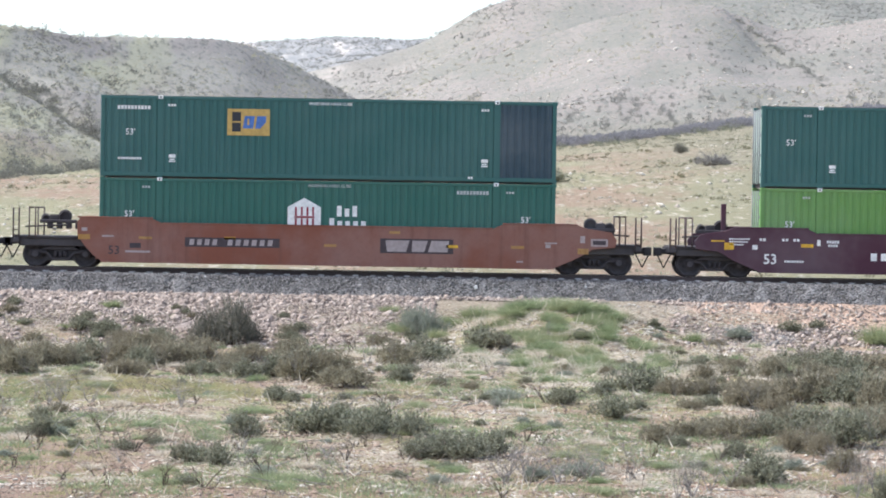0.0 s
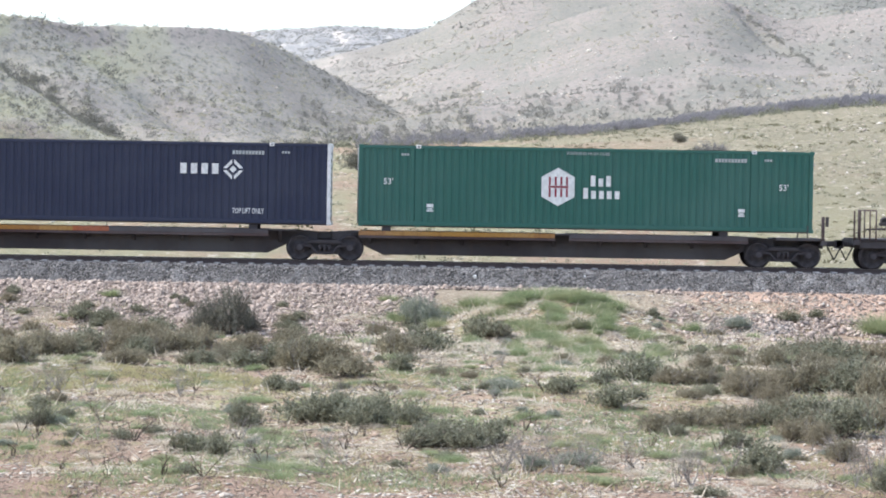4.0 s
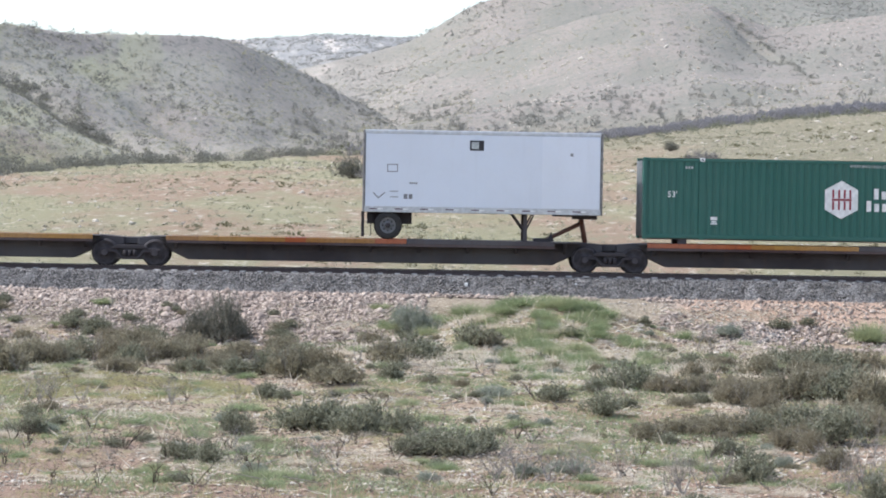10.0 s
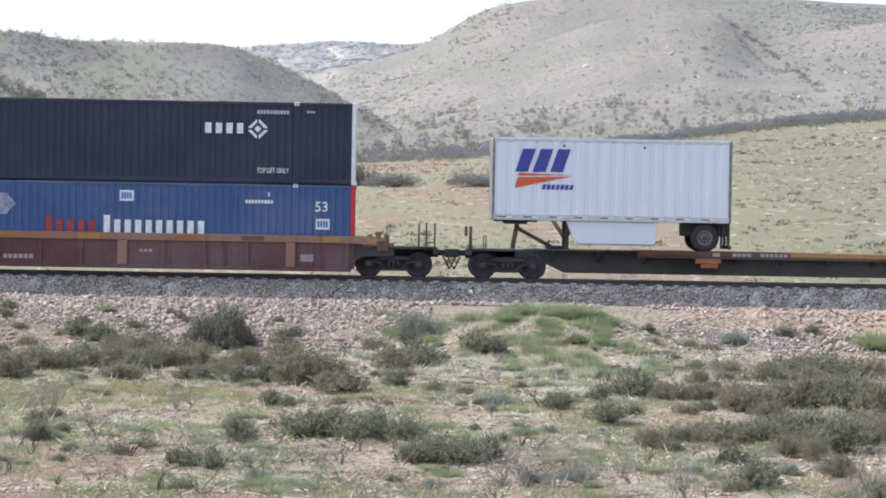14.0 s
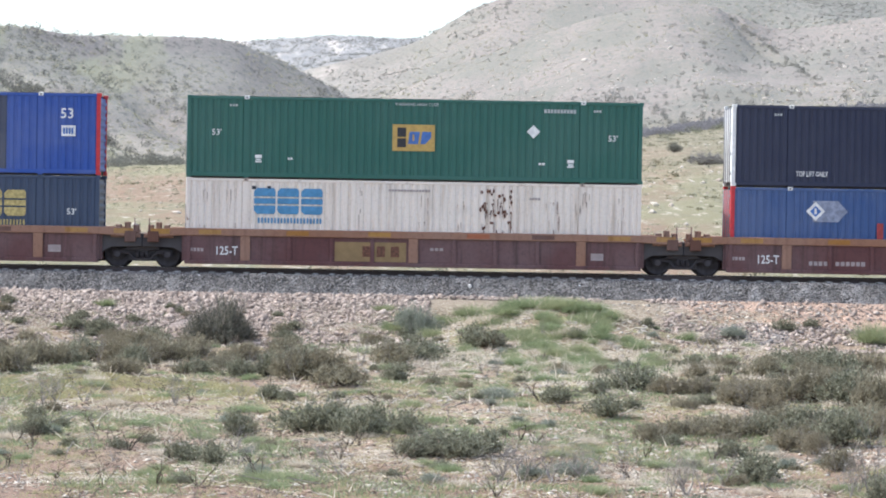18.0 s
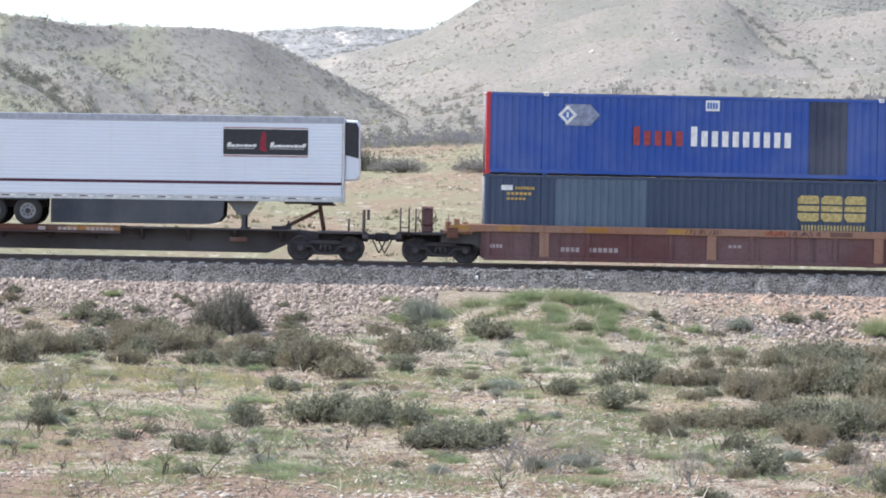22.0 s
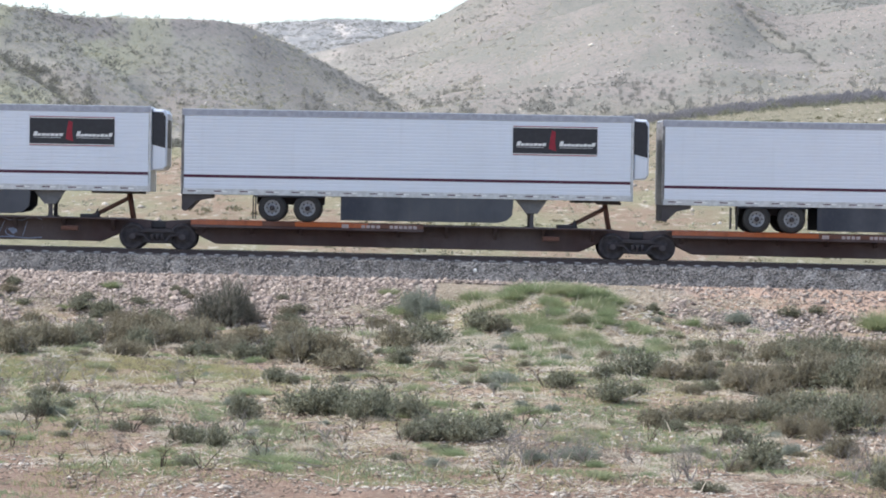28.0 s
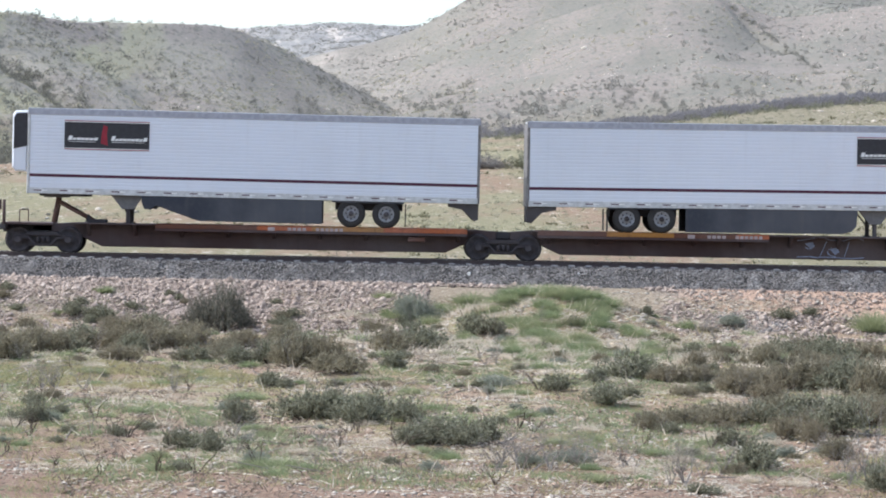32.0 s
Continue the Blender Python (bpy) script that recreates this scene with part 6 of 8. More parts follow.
def spine_train_two():
    S = [-165.54, -181.89, -198.97, -216.05, -233.13, -249.48]
    G = "grimy dark spine wagon unit with rusty orange sills"
    G2 = "weathered oxide-red spine wagon unit with orange sills"
    R = "white refrigerated trailer with maroon stripe on a spine wagon"
    # body paint, way to the nose, trailer offset, place of the tandem, place of the hitch from the unit's end
    plan = (("spine", 1, 0.79, -3.80, 0.15), ("spinered", 1, 0.27, -3.98, 1.0), ("spinered", 1, 0.30, -4.15, 1.03), ("spinered", 1, 0.27, -3.82, 1.0), ("spinered", -1, -0.74, 4.1, 0.35))
    for i, (mat, d, off, tandem, hk) in enumerate(plan):
        s, h = (S[i] + S[i + 1]) / 2, (S[i] - S[i + 1]) / 2
        sills = patchy(-h + 1.2, 0.9, 20 + i, B_KEYS) if d > 0 else patchy(-h + 4.0, h - 1.3, 30, B_KEYS)
        u = spine_unit(s, h, G2 if mat == "spinered" else G, mat, sills, own_right=i == 0, right_end=i == 0, left_end=i == 4, hitches=((d * (h - hk), -d),))
        sill_stencils(u, -1.3 if d > 0 else 0.5, 4, 6)
        part("step", Mesher().box(h - 3.4, h - 2.8, -1.2, -0.9, 0.62, 0.78, 0.02), M["silldark"], u)
        reefer_trailer(s + off, d, tandem, R, i in (1, 4), 0.05 if i == 3 else 0.0)
        if i == 1:
            spray(u, 0.95, 5.2, "graf_w", "graf_b", 12)
        if i == 3:
            spray(u, 2.0, 2.4, "spinered", "badge", 17)


head_cars()
spine_train_one()
well_train()
spine_train_two()

# ---- plants, stones and litter ----
def mesh_of(name, verts, faces, mat, smooth=False):
    """A mesh from arrays; all faces have the same number of corners."""
    me = bpy.data.meshes.new(name)
    nv, (nf, k) = len(verts), faces.shape
    me.vertices.add(nv)
    me.vertices.foreach_set("co", np.asarray(verts, dtype=np.float32).ravel())
    me.loops.add(nf * k)
    me.loops.foreach_set("vertex_index", faces.astype(np.int32).ravel())
    me.polygons.add(nf)
    me.polygons.foreach_set("loop_start", np.arange(0, nf * k, k, dtype=np.int32))
    me.polygons.foreach_set("loop_total", np.full(nf, k, dtype=np.int32))
    if smooth:
        me.polygons.foreach_set("use_smooth", np.ones(nf, dtype=bool))
    me.materials.append(mat)
    me.update(calc_edges=True)
    me.validate()
    return me


def leaf_material(name, dark, light, rough=0.8, odd=None):
    m, nt, b = base(name, rough)
    ge = nt.nodes.new("ShaderNodeNewGeometry")
    oi = nt.nodes.new("ShaderNodeObjectInfo")
    half = nt.nodes.new("ShaderNodeMath")
    half.operation = "MULTIPLY"
    half.inputs[1].default_value = 0.55
    nt.links.new(ge.outputs["Random Per Island"], half.inputs[0])
    both = nt.nodes.new("ShaderNodeMath")
    both.operation = "MULTIPLY_ADD"
    nt.links.new(ramp(nt, tex(nt, 10.0, 3, 0.6).outputs[0], 0.42, 0.6), both.inputs[0])
    both.inputs[1].default_value = 0.45
    nt.links.new(half.outputs[0], both.inputs[2])
    c = mixc(nt, both.outputs[0], dark, light)
    if odd:
        k = nt.nodes.new("ShaderNodeMath")
        k.operation = "MULTIPLY"
        k.inputs[1].default_value = 0.65
        nt.links.new(ramp(nt, oi.outputs["Random"], 0.3, 0.9), k.inputs[0])
        c = mixc(nt, k.outputs[0], c, odd)
    nt.links.new(c, b.inputs["Base Color"])
    b.inputs["Specular IOR Level"].default_value = 0.25
    tr = nt.nodes.new("ShaderNodeBsdfTranslucent")
    nt.links.new(c, tr.inputs[0])
    mx = nt.nodes.new("ShaderNodeMixShader")
    mx.inputs[0].default_value = 0.42
    nt.links.new(b.outputs[0], mx.inputs[1])
    nt.links.new(tr.outputs[0], mx.inputs[2])
    nt.links.new(mx.outputs[0], nt.nodes["Material Output"].inputs[0])
    return m


M["sage"] = leaf_material("grey_green_sage_leaves", (0.10, 0.104, 0.07), (0.36, 0.355, 0.255))
M["brush"] = leaf_material("brownish_olive_brush_leaves", (0.135, 0.122, 0.085), (0.385, 0.35, 0.245), odd=(0.252, 0.216, 0.15))
M["broom"] = leaf_material("dull_dark_green_leaves", (0.09, 0.088, 0.072), (0.26, 0.25, 0.20))
M["grassleaf"] = leaf_material("fresh_green_grass", (0.18, 0.235, 0.115), (0.385, 0.43, 0.25), odd=(0.35, 0.36, 0.21))
M["drygrass"] = leaf_material("straw_and_green_grass", (0.30, 0.28, 0.13), (0.53, 0.48, 0.28))
M["yucca"] = leaf_material("pale_grey_green_yucca", (0.20, 0.22, 0.17), (0.38, 0.40, 0.33))
M["twig"] = leaf_material("grey_dead_twigs", (0.20, 0.178, 0.16), (0.50, 0.465, 0.425))
M["darktwig"] = leaf_material("dark_brown_dead_twigs", (0.055, 0.042, 0.034), (0.17, 0.135, 0.11))
M["bark"] = leaf_material("dark_brown_stems", (0.06, 0.046, 0.036), (0.17, 0.138, 0.11))
# low hill scrub: greys lifted so that the leaves carry distance haze
M["far"] = leaf_material("haze_greyed_green_scrub", (0.135, 0.135, 0.112), (0.265, 0.258, 0.22))
M["tuft"] = leaf_material("dull_olive_tufts", (0.105, 0.10, 0.06), (0.21, 0.195, 0.115))
M["straw"] = leaf_material("bleached_straw", (0.46, 0.39, 0.30), (0.80, 0.73, 0.60))
M["hillgrass"] = leaf_material("distant_yellow_green_grass", (0.32, 0.308, 0.205), (0.485, 0.46, 0.34))
M["greybush"] = leaf_material("leafless_grey_bush", (0.13, 0.122, 0.118), (0.30, 0.285, 0.26))
# high hill and range scrub: haze painted in as pale, low-contrast leaf colours
M["haze"] = leaf_material("haze_paled_scrub", (0.205, 0.198, 0.176), (0.30, 0.288, 0.252))
M["litter"] = leaf_material("dark_dry_stalks", (0.11, 0.09, 0.07), (0.30, 0.25, 0.20))
# belt brush: leafless grey, lightened and blued to stand in for haze
M["belt"] = leaf_material("haze_greyed_leafless_brush", (0.20, 0.192, 0.20), (0.345, 0.33, 0.332))


def stone_material(name, dark, light):
    m, nt, b = base(name, 0.9)
    ge = nt.nodes.new("ShaderNodeNewGeometry")
    c = mixc(nt, ge.outputs["Random Per Island"], dark, light)
    c = mixc(nt, ramp(nt, tex(nt, 25, 4).outputs[0], 0.4, 0.8), c, [k * 0.75 for k in dark])
    nt.links.new(c, b.inputs["Base Color"])
    return m


M["ballast_stone"] = stone_material("crushed_grey_stone", (0.055, 0.05, 0.047), (0.40, 0.372, 0.35))
M["pink_stone"] = stone_material("pinkish_broken_rock", (0.20, 0.152, 0.125), (0.56, 0.465, 0.39))
M["brown_stone"] = stone_material("brown_stone_chips", (0.22, 0.15, 0.105), (0.50, 0.38, 0.28))
M["pale_flake"] = stone_material("bleached_rock_flakes", (0.42, 0.36, 0.29), (0.78, 0.72, 0.62))
M["pale_stone"] = stone_material("pale_flat_stone_chips", (0.36, 0.30, 0.24), (0.66, 0.60, 0.51))

RNG = np.random.default_rng(7)


def unit(v):
    return v / np.maximum(np.linalg.norm(v, axis=-1, keepdims=True), 1e-9)


def blades(pos, axis, length, width, rng):
    """Thin four-cornered leaves: foot at pos, along axis."""
    n = len(pos)
    side = unit(np.cross(axis, unit(rng.normal(size=(n, 3)))))
    l, w = np.broadcast_to(length, n)[:, None], np.broadcast_to(width, n)[:, None]
    p = [pos - side * w * 0.3, pos + side * w * 0.3, pos + axis * l * 0.6 + side * w * 0.5, pos + axis * l, pos + axis * l * 0.6 - side * w * 0.5]
    v = np.stack(p, 1).reshape(-1, 3)
    f = np.arange(n * 5).reshape(n, 5)
    return v, f


def spikes(pos, axis, length, width, rng):
    """Thin three-cornered leaves for grass and far plants."""
    n = len(pos)
    side = unit(np.cross(axis, unit(rng.normal(size=(n, 3)))))
    l, w = np.broadcast_to(length, n)[:, None], np.broadcast_to(width, n)[:, None]
    v = np.stack([pos - side * w * 0.55, pos + side * w * 0.55, pos + axis * l], 1).reshape(-1, 3)
    return v, np.arange(n * 3).reshape(n, 3)


def shrub_meshes(seed, sprigs, leaves, spread=1.0, tall=0.5, leaf=(0.07, 0.022), up=0.7, hollow=0.35):
    """Foliage and stems of a bush one metre wide and tall metres high, on z = 0."""
    rng = np.random.default_rng(seed)
    # a handful of unequal tussocks, each a fan of sprigs, give a ragged top and gaps
    n = 9
    a0, rr = rng.uniform(0, 6.28, n), rng.uniform(0.12, 0.46, n)
    tx, ty = np.cos(a0) * rr, np.sin(a0) * rr
    tw, th = rng.uniform(0.16, 0.30, n), rng.uniform(0.55, 1.08, n) * (1.05 - 0.6 * rr)
    tx[0], ty[0], tw[0], th[0] = 0.0, 0.0, 0.3, 1.0
    k0 = rng.integers(0, n, sprigs)
    d = unit(rng.normal(size=(sprigs, 3)))
    d[:, 2] = np.abs(d[:, 2])
    r = (hollow + (1 - hollow) * rng.random(sprigs) ** 0.5)[:, None]
    q = d * r * np.stack([tw[k0], tw[k0], th[k0] * tall * 0.9], 1) + np.stack([tx[k0], ty[k0], 0 * k0], 1) + [0, 0, 0.02]
    ax = unit(d * [1, 1, 0.6] + [0, 0, up] + rng.normal(size=(sprigs, 3)) * 0.3)
    k = np.repeat(np.arange(sprigs), leaves)
    along = rng.random(len(k)) * 0.19 * rng.choice((0.6, 1.0, 1.8), sprigs, p=(0.45, 0.35, 0.2))[k]
    pos = q[k] + ax[k] * along[:, None] + rng.normal(size=(len(k), 3)) * 0.010
    la = unit(ax[k] * 0.8 + rng.normal(size=(len(k), 3)) * 0.55)
    v, f = blades(pos, la, leaf[0] * rng.uniform(0.6, 1.3, len(k)), leaf[1] * rng.uniform(0.7, 1.3, len(k)), rng)
    st = Mesher()
    for i in range(0, sprigs, max(1, sprigs // 26)):
        root = Vector((rng.normal() * 0.05, rng.normal() * 0.05, -0.06))
        tip = Vector(q[i])
        mid = root.lerp(tip, 0.5) + Vector(rng.normal(size=3)) * 0.03
        st.tube(root, mid, 0.012, 4, 0.008, False)
        st.tube(mid, tip, 0.008, 4, 0.003, False)
    return v, f, st


SHRUBS = {}


def shrub(kind, x, y, w, h):
    """A bush of that kind, w wide and h high, at (x, y)."""
    mats = {"sage": ("sage", "sagebrush", "grey-green sagebrush growing on the dry flat"), "brush": ("brush", "brush", "brownish olive low brush on the dry flat"), "broom": ("broom", "shrub", "dense dark green shrub at the foot of the bank"), "pale": ("yucca", "rabbitbrush", "pale silvery green wispy bush beside the spoil mound"), "grey": ("greybush", "shrub", "leafless grey bush on the valley floor")}
    key, name, label = mats[kind]
    v = random.randrange(4)
    if (kind, v) not in SHRUBS:
        n, lv, leaf, up = {"sage": (270, 9, (0.085, 0.025), 0.9), "brush": (300, 9, (0.10, 0.018), 1.6), "broom": (480, 9, (0.075, 0.011), 1.3), "pale": (380, 9, (0.10, 0.012), 1.4), "grey": (380, 9, (0.08, 0.010), 1.1)}[kind]
        vv, ff, st = shrub_meshes(hash_of(kind) + v, n, lv, 1.0, 0.62, leaf, up)
        SHRUBS[kind, v] = (mesh_of("foliage", vv, ff, M[key]), st.data("branchwork", M["bark"]))
    fo, st = SHRUBS[kind, v]
    m = Matrix.Translation((x, y, at(x, y))) @ Matrix.Rotation(random.uniform(0, 6.28), 4, "Z") @ Matrix.Diagonal((w * random.uniform(1.15, 1.4), w * random.uniform(1.0, 1.3), h * 0.82 / 0.62, 1))
    t = thing(name, m, label, "shrub", name + " on the flat")
    part("foliage", fo, None, t)
    part("branchwork", st, None, t)


def hash_of(s):
    return sum(ord(c) * (i + 3) for i, c in enumerate(s)) % 1000


TWIGS = {}


def dead_mesh(seed, levels, mat, thick=0.024):
    rng = random.Random(seed)
    m = Mesher()

    def grow(p, d, l, r, k):
        bend = d
        for _ in range(2):
            q = p + bend * l * 0.5
            m.tube(p, q, r, 4, r * 0.8, False)
            p, r = q, r * 0.8
            bend = (bend + Vector((rng.uniform(-1, 1), rng.uniform(-1, 1), rng.uniform(-0.3, 0.5))) * 0.28).normalized()
        if k:
            for _ in range(rng.choice((2, 2, 3))):
                e = (bend + Vector((rng.uniform(-1, 1), rng.uniform(-1, 1), rng.uniform(-0.4, 0.6))) * 0.75).normalized()
                grow(p, e, l * rng.uniform(0.6, 0.85), r * 0.72, k - 1)

    for _ in range(rng.choice((3, 4, 5))):
        a = rng.uniform(0, 6.28)
        grow(Vector((0, 0, -0.05)), Vector((math.cos(a) * 0.6, math.sin(a) * 0.6, 0.95)).normalized(), 0.31, thick, levels)
    return m.data("branches", M[mat])


def dead_bush(x, y, w, h, dense=True):
    if not TWIGS:
        TWIGS["pale"] = [dead_mesh(s, 6, "twig") for s in range(3)]
        TWIGS["thin"] = [dead_mesh(s, 4, "twig", 0.018) for s in range(3, 6)]
        TWIGS["dark"] = [dead_mesh(s, 4, "darktwig", 0.015) for s in range(6, 9)]
    kind = "pale" if dense else random.choice(("thin", "dark", "dark"))
    ob = new("dead_bush", random.choice(TWIGS[kind]))
    ob.matrix_basis = Matrix.Translation((x, y, at(x, y))) @ Matrix.Rotation(random.uniform(0, 6.28), 4, "Z") @ Matrix.Diagonal((w, w, h, 1))
    tagged(ob, {"pale": "bare grey dead bush with tangled thin twigs", "thin": "sparse bleached dead bush with a few twigs", "dark": "small dark brown dead bush with crooked twigs"}[kind], "dead shrub", "dead bushes")


def yucca(x, y, k):
    """A rosette of stiff pointed leaves."""
    rng = np.random.default_rng(int(y * 10))
    n = 90
    a, e = rng.uniform(0, 6.28, n), rng.uniform(0.15, 1.3, n)
    ax = np.stack([np.cos(a) * np.cos(e), np.sin(a) * np.cos(e), np.sin(e)], 1)
    v, f = blades(np.zeros((n, 3)) + [0, 0, 0.02], ax, rng.uniform(0.6, 1.0, n) * k, 0.05 * k, rng)
    ob = new("yucca", mesh_of("yucca", v, f, M["yucca"]))
    ob.location = (x, y, at(x, y))
    tagged(ob, "grey-green yucca rosette with stiff pointed leaves", "yucca", "yuccas")


MOUNDS, TUSSOCKS = [], []


def dry_tussock(x, y, w, h):
    """A clump of bleached grass."""
    if not TUSSOCKS:
        for s in range(3):
            rng = np.random.default_rng(190 + s)
            n = 700
            px, py = rng.normal(0, 0.16, n), rng.normal(0, 0.16, n)
            ax = unit(np.stack([px * 1.2, py * 1.2, np.full(n, 0.7)], 1) + rng.normal(size=(n, 3)) * 0.4)
            v, f = spikes(np.stack([px, py, np.full(n, -0.03)], 1), ax, rng.uniform(0.3, 1.0, n), 0.02, rng)
            TUSSOCKS.append(mesh_of("dry_tussock", v, f, M["straw"]))
    ob = new("dry_tussock", random.choice(TUSSOCKS))
    ob.matrix_basis = Matrix.Translation((x, y, at(x, y))) @ Matrix.Rotation(random.uniform(0, 6.28), 4, "Z") @ Matrix.Diagonal((w, w, h, 1))
    tagged(ob, "bleached straw-coloured tussock of dead grass", "grass tussock", "dry tussocks")


def grass_mound(x, y, w, h):
    """A clump of fresh grass."""
    if not MOUNDS:
        for s in range(4):
            rng = np.random.default_rng(90 + s)
            n = 2200
            lx, ly = rng.normal(0, 0.22, 7), rng.normal(0, 0.22, 7)
            k = rng.integers(0, 7, n)
            px, py = lx[k] + rng.normal(0, 0.09, n), ly[k] + rng.normal(0, 0.09, n)
            pos = np.stack([px, py, np.full(n, -0.03)], 1)
            ax = unit(np.stack([px * 0.6, py * 0.6, np.full(n, 0.8)], 1) + rng.normal(size=(n, 3)) * 0.45)
            v, f = spikes(pos, ax, (0.55 + 0.45 * np.sin(k * 1.7)) * rng.uniform(0.35, 1.0, n) + 0.1, 0.015, rng)
            MOUNDS.append(mesh_of("grass_clump", v, f, M["grassleaf"]))
    ob = new("grass_clump", random.choice(MOUNDS))
    ob.matrix_basis = Matrix.Translation((x, y, at(x, y))) @ Matrix.Rotation(random.uniform(0, 6.28), 4, "Z") @ Matrix.Diagonal((w, w, h, 1))
    tagged(ob, "fresh green clump of spring grass", "grass clump", "grass clumps")


# place, width and height of the bushes, in metres
SAGE_A = [
    (-10.41, 101.7, 0.82, 0.50), (-9.52, 101.3, 1.02, 0.58), (-7.54, 99.5, 0.91, 0.66), (-6.87, 60.2, 0.54, 0.47), (-7.22, 63.0, 0.36, 0.34), (-6.54, 61.7, 0.32, 0.23),
    (-2.70, 72.8, 0.53, 0.42), (-2.27, 72.3, 0.41, 0.30), (-2.95, 61.9, 0.48, 0.61), (-3.63, 55.5, 0.56, 0.43), (-3.06, 54.7, 0.42, 0.50), (-1.54, 63.2, 1.02, 0.70),
    (-1.01, 63.1, 0.92, 0.75), (-0.38, 61.5, 0.75, 0.66), (-0.13, 64.1, 0.54, 0.63), (0.46, 62.3, 0.61, 0.54), (0.60, 57.8, 0.58, 0.45), (1.10, 58.2, 0.71, 0.58),
    (1.63, 57.9, 0.70, 0.57), (2.07, 58.8, 0.55, 0.61), (4.15, 71.6, 0.70, 0.50),
]
SAGE_B = [
    (5.44, 75.6, 0.55, 0.44), (6.41, 76.6, 1.15, 0.82), (5.13, 68.4, 0.86, 0.56), (5.85, 70.5, 0.37, 0.32), (6.88, 59.0, 0.52, 0.44), (6.71, 53.8, 0.80, 0.64),
    (13.58, 102.3, 0.66, 0.42), (14.67, 102.9, 0.54, 0.34), (8.24, 49.4, 0.44, 0.49), (0.35, 80.7, 0.72, 0.56), (12.16, 89.5, 1.01, 0.66), (-10.23, 102.6, 0.42, 0.30),
    (-8.51, 102.3, 0.45, 0.32), (5.15, 48.0, 0.39, 0.20),
]
BRUSH_A = [
    (-9.81, 79.3, 0.99, 0.88), (-9.48, 82.2, 0.86, 0.88), (-8.80, 82.3, 0.80, 0.68), (-8.69, 88.2, 1.07, 0.84), (-7.71, 87.4, 1.06, 0.83), (-7.02, 80.8, 0.98, 0.53),
    (-6.96, 88.1, 1.07, 0.76), (-6.21, 88.0, 1.03, 0.80), (-5.62, 89.6, 1.09, 0.85), (-4.78, 84.9, 0.55, 0.49), (-4.40, 84.9, 0.51, 0.42), (-4.10, 89.4, 1.09, 0.63),
    (-3.12, 82.7, 0.87, 0.78), (-2.35, 81.1, 1.02, 1.00), (-2.89, 90.5, 1.10, 0.67), (-2.13, 83.4, 1.01, 1.00), (-1.52, 81.4, 1.02, 1.01), (-1.08, 78.4, 1.14, 0.71),
    (0.21, 86.7, 1.09, 0.89), (1.06, 89.8, 1.27, 0.85), (3.48, 96.5, 0.82, 0.56), (3.04, 96.8, 1.18, 0.80),
]
BRUSH_B = [
    (7.31, 75.8, 0.80, 0.59), (7.98, 75.8, 0.92, 0.58), (8.60, 72.2, 1.02, 0.77), (9.27, 73.0, 0.89, 0.69), (7.19, 71.4, 0.52, 0.32), (7.83, 73.0, 0.47, 0.33),
    (10.18, 74.9, 1.21, 0.83), (10.91, 74.8, 1.21, 0.96), (11.40, 73.4, 1.19, 1.09), (11.76, 71.4, 1.16, 1.18), (9.15, 64.5, 0.94, 0.74), (9.45, 61.5, 1.12, 0.89),
    (10.49, 64.0, 0.91, 0.82), (13.04, 91.9, 1.30, 0.80), (13.43, 89.9, 1.45, 0.96), (14.75, 91.8, 1.30, 0.79), (5.60, 62.8, 0.66, 0.47), (6.37, 64.4, 0.81, 0.48),
    (7.06, 65.2, 0.82, 0.50), (7.55, 64.1, 0.91, 0.61), (8.16, 64.6, 0.78, 0.56), (8.18, 60.7, 0.71, 0.57), (8.65, 60.0, 0.51, 0.52), (8.57, 56.4, 0.52, 0.53),
]
BROOM = [
    (-5.2, 100.0, 1.3, 1.95), (-5.9, 100.2, 0.85, 1.4), (-4.75, 100.7, 0.7, 1.0),
]
PALE = [
    (1.09, 101.4, 0.90, 1.29), (0.80, 101.8, 0.74, 0.84), (1.56, 101.2, 0.82, 0.71), (11.89, 101.8, 0.7, 0.5), (3.41, 54.0, 0.55, 0.33),
    (2.79, 72.9, 0.59, 0.36),
]
